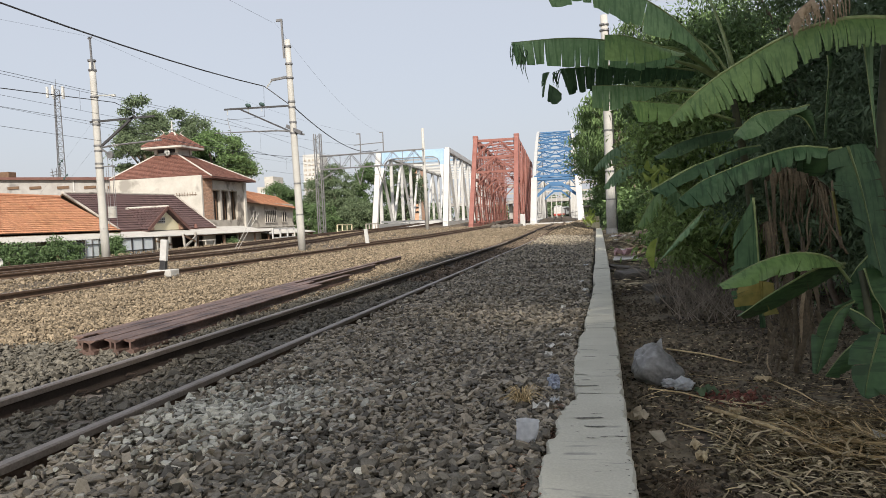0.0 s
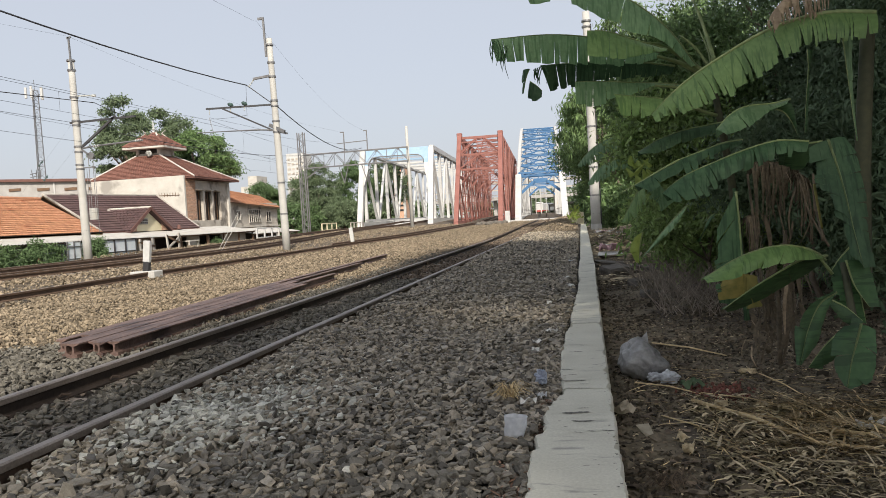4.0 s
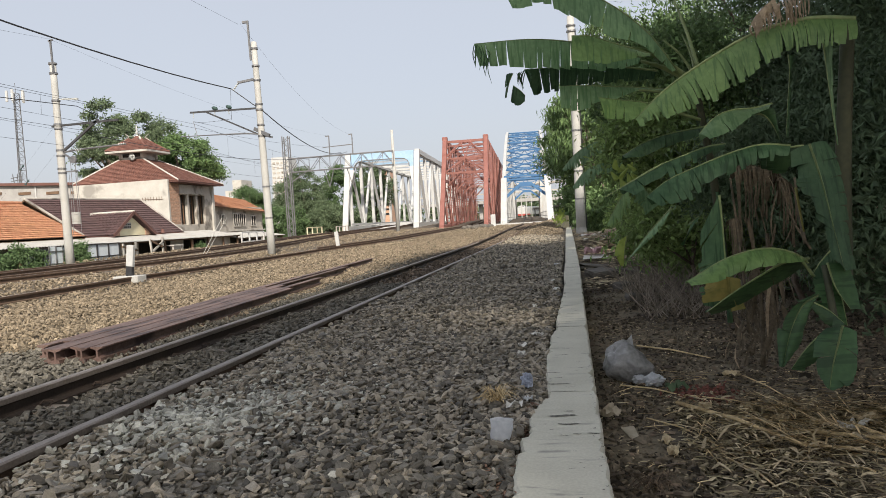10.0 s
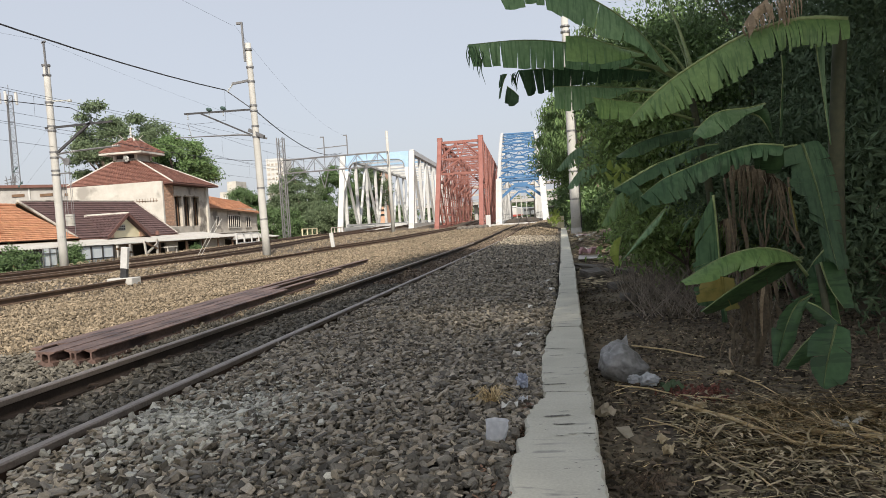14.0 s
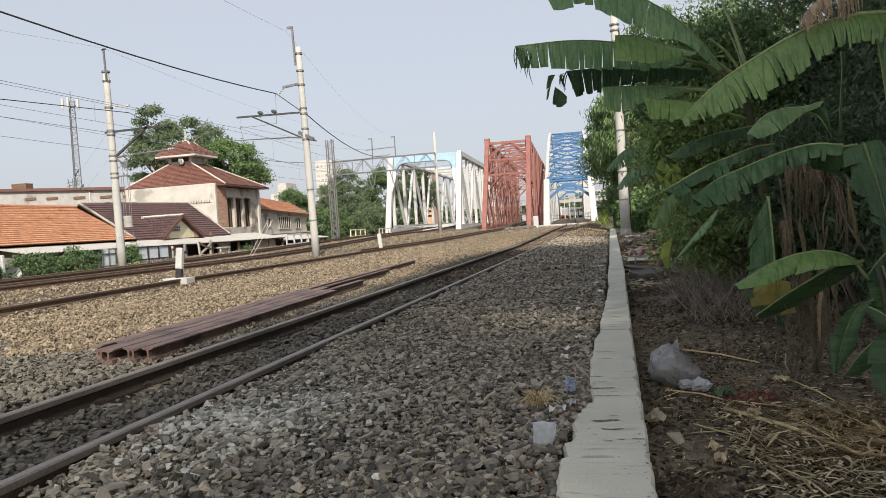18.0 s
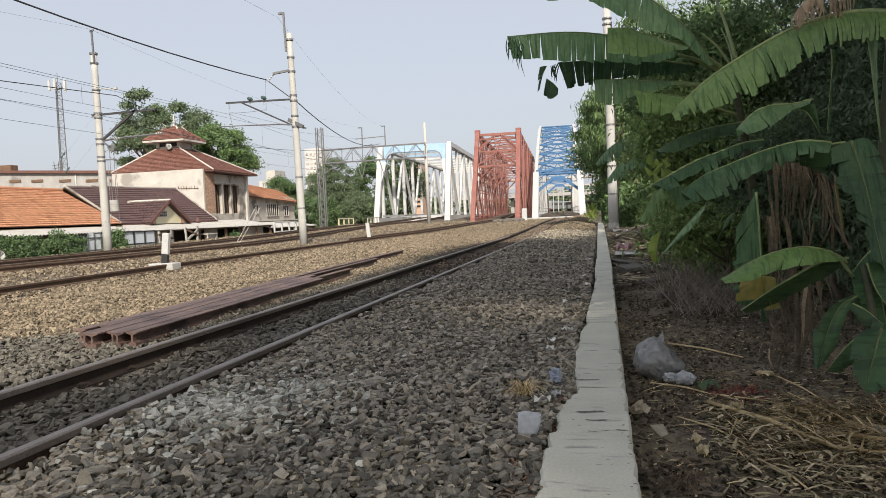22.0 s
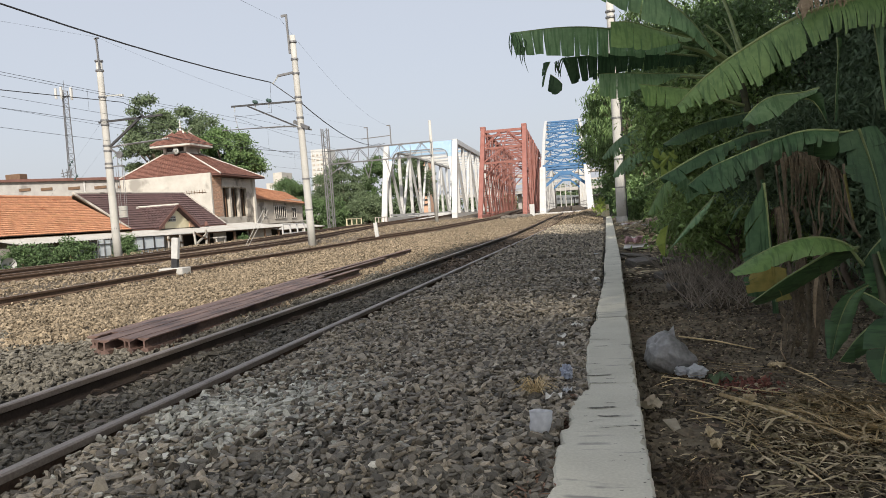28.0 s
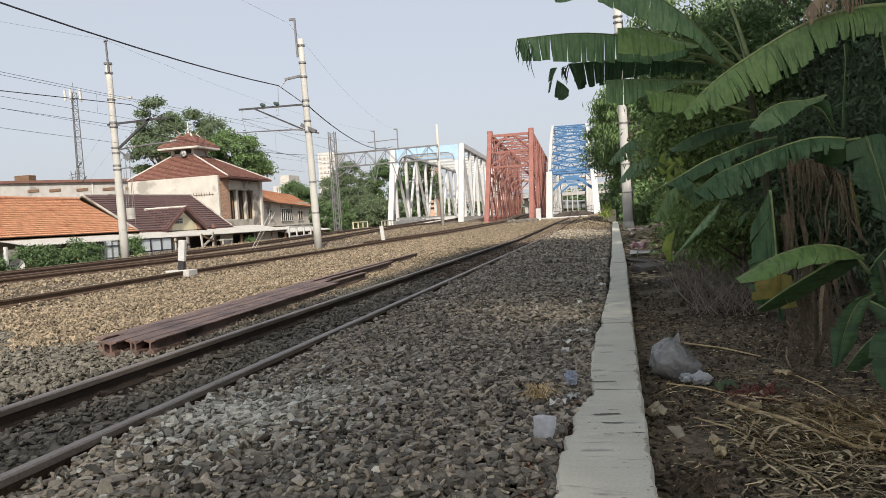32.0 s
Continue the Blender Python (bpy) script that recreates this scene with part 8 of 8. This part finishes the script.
def build_litter():
    bag = thing("rubbish_bag", (0.44, 6.05, -0.23), "knotted translucent grey plastic rubbish bag on bare earth", "bag")
    body = lump(0.43, 6.02, -0.10, 0.20, 0.16, 0.185, 3, 0.18, 5, 1.5, 0.05)
    for v in body[0]:
        v.z -= max(0.0, v.x - 0.40) * 0.55 * max(0.0, (v.z + 0.23) / 0.3)
    part("bag_body", body, M_BAG, bag, smooth=True)
    part("bag_ear", (lambda a: (a, [[0, 1, 2], [0, 2, 3], [0, 3, 1], [1, 3, 2]]))([Vector((0.47, 6.05, 0.13)), Vector((0.37, 6.0, 0.03)), Vector((0.48, 5.97, -0.02)), Vector((0.47, 6.1, 0.0))]), M_BAG, bag)
    single("small_white_bag", lump(0.60, 5.78, -0.19, 0.085, 0.07, 0.06, 8, 0.35, 4, 2.2, 0.25), M_FILM, "small crumpled white plastic bag beside the rubbish bag", "bag", smooth=True)
    single("small_white_bag", lump(0.50, 5.85, -0.20, 0.06, 0.05, 0.045, 9, 0.35, 4, 2.2, 0.25), M_FILM, "small crumpled white plastic bag beside the rubbish bag", "bag", smooth=True)
    # crushed clear cup standing in the stones
    cup = thing("plastic_cup", (-0.39, 3.66, 0.0), "crushed clear plastic drinking cup among the stones", "cup")
    rng = random.Random(3)
    ring = lambda z, r: [Vector((-0.40 + (r + rng.uniform(-0.014, 0.010)) * math.cos(a) + z * 0.12, 3.66 + (r * 0.6 + rng.uniform(-0.014, 0.010)) * math.sin(a), z)) for a in [math.tau * k / 14 for k in range(14)]]
    vs = ring(0.0, 0.045) + ring(0.03, 0.052) + ring(0.07, 0.056) + ring(0.115, 0.062)
    part("cup_wall", (vs, [[i * 14 + k, i * 14 + (k + 1) % 14, i * 14 + 14 + (k + 1) % 14, i * 14 + 14 + k] for i in range(3) for k in range(14)] + [list(range(14))]), M_FILM, cup, smooth=True)
    single("plastic_wrapper", lump(-0.325, 4.9, 0.03, 0.045, 0.05, 0.06, 12, 0.4, 4, 2.2, 0.25), M_BLUEFILM, "crumpled bluish plastic wrapper by the kerb", "wrapper")
    for k, (x, y, s, m) in enumerate(((-0.37, 4.3, 0.10, M_PAPER), (-0.33, 6.85, 0.10, M_PAPER), (-0.44, 6.3, 0.09, M_PAPER), (-0.43, 5.9, 0.07, M_PAPER), (-0.30, 4.42, 0.06, M_FILM), (-0.22, 11.0, 0.14, M_PAPER), (-0.3, 12.4, 0.12, M_PAPER), (-0.28, 16.5, 0.12, M_FILM), (-0.45, 9.0, 0.08, M_PAPER))):
        single("paper_scrap", crumple(x, y, 0.0, s, s * 0.7, 30 + k, 0.04, 5, k), m, "small torn scrap of pale paper on the ballast", "scrap", "paper scraps")
    single("card_scrap", slab([(0.26, 4.56, -0.20), (0.31, 4.40, -0.22), (0.36, 4.34, -0.215), (0.34, 4.56, -0.19)], 0.004, (0, 0, -1)), M_CARD, "torn pale brown card on the earth", "card")
    single("dry_leaf_curl", crumple(0.20, 4.80, -0.22, 0.13, 0.16, 21, 0.09, 6, 0.6), M_CARD, "curled pale dry leaf beside the kerb", "leaf")
    for k, (x, y, w) in enumerate(((1.224, 6.02, 0.12), (1.633, 4.60, 0.22), (0.515, 4.14, 0.13), (0.50, 4.3, 0.10), (1.45, 4.62, 0.16), (1.75, 4.75, 0.2), (1.1, 5.0, 0.10), (1.35, 5.05, 0.13), (1.9, 4.4, 0.2), (0.85, 5.05, 0.09), (1.25, 4.75, 0.1))):
        single("pale_leaf_scrap", crumple(x, y, land(x, y), w, w * 0.5, 400 + k, 0.06, 6, k * 0.7), M_STRAW_PALE if k != 1 else M_PAPER, "torn pale dry leaf scrap on the straw", "leaf", "pale leaf scraps")
    single("dark_green_rag", crumple(0.73, 5.54, -0.22, 0.16, 0.1, 22, 0.07, 7, 0.4), M_LEAF_DARK, "dark green scrap beside the white bag", "scrap")
    v, f = stones(np.random.default_rng(5), np.stack([np.random.default_rng(6).normal(0.92, 0.12, 160), np.random.default_rng(7).normal(5.5, 0.14, 160), np.full(160, -0.22)], 1), np.full(160, 0.035), False)
    tagged(new("red_fragments", cloud("red_fragments", v, f, M_REDRAG)), "scatter of dirty red fragments on the earth", "debris", kind="stuff")
    single("pink_cloth", crumple(0.66, 20.0, 0.0, 0.46, 0.9, 40, 0.22, 10), M_PINK, "faded pink cloth dumped beside the kerb", "cloth")
    single("white_board", slab([(0.35, 19.2, -0.06), (1.0, 19.3, -0.05), (0.98, 19.9, 0.0), (0.4, 19.8, 0.0)], 0.015, (0, 0, -1)), M_PAPER, "dirty white board under the pink cloth", "board")
    for k, (x, y, sx, sy, sz, r) in enumerate(((1.06, 11.4, 0.55, 0.40, 0.14, 8), (0.62, 15.2, 0.6, 0.7, 0.30, 20), (0.92, 13.0, 0.35, 0.3, 0.2, 40), (1.2, 15.6, 0.7, 0.4, 0.22, -12), (1.75, 12.1, 0.25, 0.2, 0.14, 25), (1.5, 12.6, 0.3, 0.25, 0.12, 60), (0.55, 17.4, 0.8, 0.8, 0.2, 5))):
        single("rubble_block", chunk(x, y, land(x, y) + sz * 0.25, sx * 0.85, sy * 0.85, sz * 0.8, r, k), M_GREYSTONE, "broken grey masonry block on bare earth", "rubble", "rubble blocks")
    for k in range(14):
        rng = random.Random(300 + k)
        x, y = rng.uniform(0.7, 1.9), rng.uniform(24, 36)
        single("dumped_rag", crumple(x, y, land(x, y), rng.uniform(0.3, 0.7), rng.uniform(0.3, 0.8), 310 + k, 0.12, 6, k), (M_PAPER, M_CARD, M_PINK)[k % 3 if k % 5 else 0], "crumpled rubbish in a dump beside the kerb", "rubbish", "dumped rubbish")


def straws(rng, n, x0, x1, y0, y1, heading, spread, length, width, z=-0.225, lift=0.03, flat=True):
    x, y = rng.uniform(x0, x1, n), rng.uniform(y0, y1, n)
    a = heading + rng.normal(0, spread, n)
    l = length * rng.lognormal(0, 0.5, n)
    w = width * rng.uniform(0.6, 1.5, n)
    d = np.stack([np.cos(a), np.sin(a), rng.normal(0, 0.06, n)], 1)
    s = np.stack([-np.sin(a), np.cos(a), np.zeros(n)], 1)
    bend = rng.normal(0, 0.3, n) * (rng.uniform(size=n) < 0.25)
    gz = np.array([land(p, q) for p, q in zip(x, y)]) + rng.uniform(0.0, lift, n) + 0.004
    c = np.stack([x, y, gz], 1)
    v = []
    for k in range(4):
        t = k / 3 - 0.5
        m = c + d * (t * l)[:, None] + s * (bend * l * (0.25 - t * t))[:, None] + np.array([0, 0, 1]) * (0.25 - t * t) * 0.012
        taper = (1.0, 1.0, 0.8, 0.3)[k]
        v += [m + s * (w * taper / 2)[:, None], m - s * (w * taper / 2)[:, None] + np.array([0, 0, 0.003])]
    v = np.stack(v, 1)
    f = np.array([(2 * k, 2 * k + 1, 2 * k + 3, 2 * k + 2) for k in range(3)])[None] + (np.arange(n) * 8)[:, None, None]
    return v.reshape(-1, 3), f.reshape(-1, 4)


def build_straw():
    rng = np.random.default_rng(77)
    def strew(name, args, material, label, category):
        v, f = straws(rng, *args)
        tagged(new(name, cloud(name, v, f, material)), label, category, kind="stuff")
    # strewn stalks run from the bag towards the path's edge
    strew("dry_straw", (300, 0.70, 1.5, 4.0, 5.3, -0.98, 0.3, 0.24, 0.008, -0.2, 0.05), M_STRAW, "strewn dry yellow straw on dark earth", "straw")
    strew("dry_straw_thin", (900, 0.3, 2.6, 2.6, 6.2, -0.9, 0.9, 0.09, 0.004), M_STRAW, "thin bits of dry straw on dark earth", "straw")
    strew("matted_straw", (900, 1.1, 2.6, 4.1, 5.1, -0.75, 0.6, 0.2, 0.009, -0.2, 0.09), M_STRAW, "matted dry straw at the path's edge", "straw")
    strew("bleached_straw", (1300, 0.8, 2.6, 2.9, 5.1, -0.7, 1.2, 0.09, 0.008, -0.2, 0.08), M_STRAW_PALE, "bleached bits of straw over the mat", "straw")
    strew("banana_sheath_scraps", (1100, 0.6, 2.4, 3.3, 5.3, -0.8, 0.8, 0.06, 0.018, -0.2, 0.06), M_STRAW_PALE, "torn pale scraps of dry banana sheath", "scraps")
    strew("olive_straw", (3800, 0.6, 2.7, 2.4, 5.0, -0.6, 1.3, 0.08, 0.010, -0.2, 0.05), M_OLIVE, "old greyed straw trodden into the earth", "straw")
    strew("trodden_straw", (260, 0.9, 2.2, 2.7, 4.3, -0.75, 0.6, 0.16, 0.005, -0.2, 0.03), M_STRAW, "sparse trodden straw on dark earth", "straw")
    strew("dry_flakes", (1700, 0.14, 2.6, 2.3, 9.5, 0.5, 2.0, 0.022, 0.011, -0.22, 0.015), M_STRAW_PALE, "small pale dry flakes on the earth", "flakes")
    strew("leaf_litter", (5200, 0.14, 4.0, 2.2, 17, 0.5, 2.0, 0.05, 0.032, -0.22, 0.02), M_LITTER, "brown fallen leaf litter on the earth", "leaf litter")
    # dry litter made paler here: patches of sun put into its colour
    strew("leaf_litter_far", (5200, 0.3, 2.6, 13, 45, 0.5, 2.0, 0.12, 0.055, -0.1, 0.08), M_STRAW_PALE, "dry pale leaf litter beside the kerb, brightened for sun", "leaf litter")
    strew("dump_litter", (1500, 0.75, 2.3, 18.5, 31, 0.5, 2.0, 0.24, 0.10, 0.0, 0.16), M_STRAW_PALE, "large pale dry leaves heaped beside the kerb", "leaf litter")
    strew("dump_brown_litter", (1500, 0.4, 2.4, 16.5, 31, 0.5, 2.0, 0.20, 0.09, 0.0, 0.10), M_LITTER, "brown dead leaves heaped beside the kerb", "leaf litter")
    strew("kerbside_litter", (2600, -0.46, -0.24, 2.3, 4.5, 0.8, 1.5, 0.035, 0.007, 0.0, 0.15), M_REDLITTER, "dry brown fibres between stones and kerb", "leaf litter")
    for k, (a, b, r) in enumerate((((0.683, 5.17), (1.242, 4.24), 0.013), ((0.443, 4.82), (0.77, 4.32), 0.005), ((1.034, 4.99), (1.172, 4.45), 0.005), ((0.626, 4.35), (0.732, 3.94), 0.004), ((0.775, 4.03), (0.942, 3.54), 0.006), ((1.242, 4.24), (1.615, 4.07), 0.008),
                                   ((1.327, 3.98), (1.459, 3.69), 0.004), ((1.261, 6.19), (1.483, 4.99), 0.005), ((0.339, 5.74), (0.775, 5.40), 0.006), ((0.775, 5.40), (1.3, 5.02), 0.005), ((0.62, 7.4), (1.2, 6.75), 0.008), ((0.72, 5.1), (1.1, 4.55), 0.007), ((1.3, 4.5), (2.0, 4.1), 0.012), ((1.45, 4.75), (1.75, 4.3), 0.014), ((0.9, 4.9), (1.35, 4.5), 0.006))):
        z = land(*a) + r + 0.01
        m = ((a[0] + b[0]) / 2 + 0.02, (a[1] + b[1]) / 2 + 0.015, z + 0.015)
        single("dry_stalk", tube([(*a, z + 0.01), m, (*b, z)], [r, r, r * 0.7], 7), M_STRAW, "long dry banana stalk lying on the earth", "stalk", "dry stalks", smooth=True)
    # tuft of dead grass in the stones
    t, rng2 = [], random.Random(8)
    for k in range(70):
        a, l, h = rng2.uniform(0, math.tau), rng2.uniform(0.06, 0.17), rng2.uniform(0.0, 0.09)
        o = Vector((-0.50 + rng2.uniform(-0.03, 0.03), 4.48 + rng2.uniform(-0.03, 0.03), 0.0))
        t.append(tube([o, o + Vector((l * 0.5 * math.cos(a), l * 0.5 * math.sin(a), h + 0.02)), o + Vector((l * math.cos(a), l * math.sin(a), h * 0.7))], [0.003, 0.0025, 0.001], 3))
    single("dead_grass_tuft", merge(*t), M_STRAW, "dead yellow grass tuft among the ballast stones", "grass tuft")
    t = []
    for k in range(60):
        a, l = rng2.uniform(0, math.tau), rng2.uniform(0.08, 0.2)
        o = Vector((0.36 + rng2.uniform(-0.06, 0.06), 3.62 + rng2.uniform(-0.06, 0.06), -0.22))
        t.append(tube([o, o + Vector((l * 0.5 * math.cos(a), l * 0.5 * math.sin(a), 0.05)), o + Vector((l * math.cos(a), l * math.sin(a), 0.01))], [0.0025, 0.002, 0.001], 3))
    single("dead_grass_tuft", merge(*t), M_LITTER, "flattened dry grass tuft on the earth", "grass tuft")
    t = []
    for k in range(620):
        o = Vector((rng2.uniform(0.9, 2.4), rng2.uniform(9.0, 14.0), -0.2))
        d = Vector((rng2.gauss(0, 0.5), rng2.gauss(0, 0.4), 1)).normalized()
        l = rng2.uniform(0.2, 0.8)
        t.append(tube([o, o + d * l * 0.5 + Vector((rng2.uniform(-0.05, 0.05), 0, 0)), o + d * l + Vector((rng2.uniform(-0.15, 0.15), 0, -0.05))], [0.005, 0.004, 0.002], 4))
    vs, fs = merge(*t)
    tagged(new("dry_twigs", mesh_of("dry_twigs", (vs, fs), M_TWIG)), "tangle of dry grey-brown twigs on the bank", "twigs", kind="stuff")


build_litter()
build_straw()


# ---- trackside boxes by the bridges ----
def build_trackside():
    c = thing("relay_cabinet", (-7.7, 76.5, 0.2), "small white trackside cabinet beside the red bridge", "cabinet")
    part("cabinet_body", block(-7.7, 76.5, 0.85, 0.5, 0.5, 1.3, 0.03), M_WHITE, c)
    part("cabinet_foot", block(-7.7, 76.5, 0.15, 0.6, 0.6, 0.2), M_CONCRETE, c)
    for k in range(9):
        rng = random.Random(500 + k)
        x, y = rng.uniform(-10.5, -7.2), rng.uniform(68, 75)
        single("loose_rubble", lump(x, y, land(x, y) + 0.15, 0.35, 0.3, 0.25, 60 + k, 0.3, 2), M_GREYSTONE, "loose rubble in front of the red bridge", "rubble", "loose rubble")
    single("cable_heap", merge(*[tube([(-8.8 + 0.5 * math.cos(a) + 0.05 * k, 74 + 0.5 * math.sin(a), 0.35 + 0.03 * k) for a in [math.tau * i / 12 for i in range(13)]], 0.04, 5) for k in range(4)]), M_DARK, "heap of black cable before the red bridge", "cable")
    single("yellow_weeds", (lambda vf: ([Vector(p) for p in vf[0]], vf[1].tolist()))(leaves(np.random.default_rng(9), np.array([[-0.45, 52, 0.9], [-0.5, 50, 0.6]]), np.full((2, 3), 0.35), 50, 0.4, 0.12, -0.8)), M_YOUNG, "yellow-green weeds beside the kerb", "weeds")
    for x, y in ((-0.15, 55), (-0.5, 57)):
        single("cream_drum", tube([(x, y, 0.1), (x, y, 0.15), (x, y, 0.95), (x, y, 1.0)], [0.28, 0.3, 0.3, 0.27], 14), M_CREAM, "old cream drum beside the path", "drum", "old drums")


build_trackside()


# ---- movement ----
def motions():
    head = 8.0
    rows = []
    for t, s in ((0, 0.0), (6, 7.0), (10, 11.0), (14, 16.0), (18, 22.0), (20, 27.0), (22, 31.0), (26, 39.0), (32, 50.0)):
        rows.append((t, pose(-14.3 - s * math.sin(radians(head)), 268 - s * math.cos(radians(head)), 0.75, 0, 0, -head)))
    walk(TRAIN, rows)
    # a few banana leaves lift a little and tremble, and a torn flap swings aside
    drift = lambda t: 1 - math.exp(-t / 5.5)
    for n, (ob, sway, slide) in enumerate(BANANA_LEAVES):
        at = Vector(ob.location)
        walk(ob, [(0.8 * i, Matrix.Translation(at + Vector((slide * drift(0.8 * i), 0, 0))) @ pose(0, 0, 0, 0.06 * math.sin(1.5 * i + n), sway * drift(0.8 * i) + 0.1 * math.sin(1.04 * i + 2 * n), 0)) for i in range(41)])


motions()
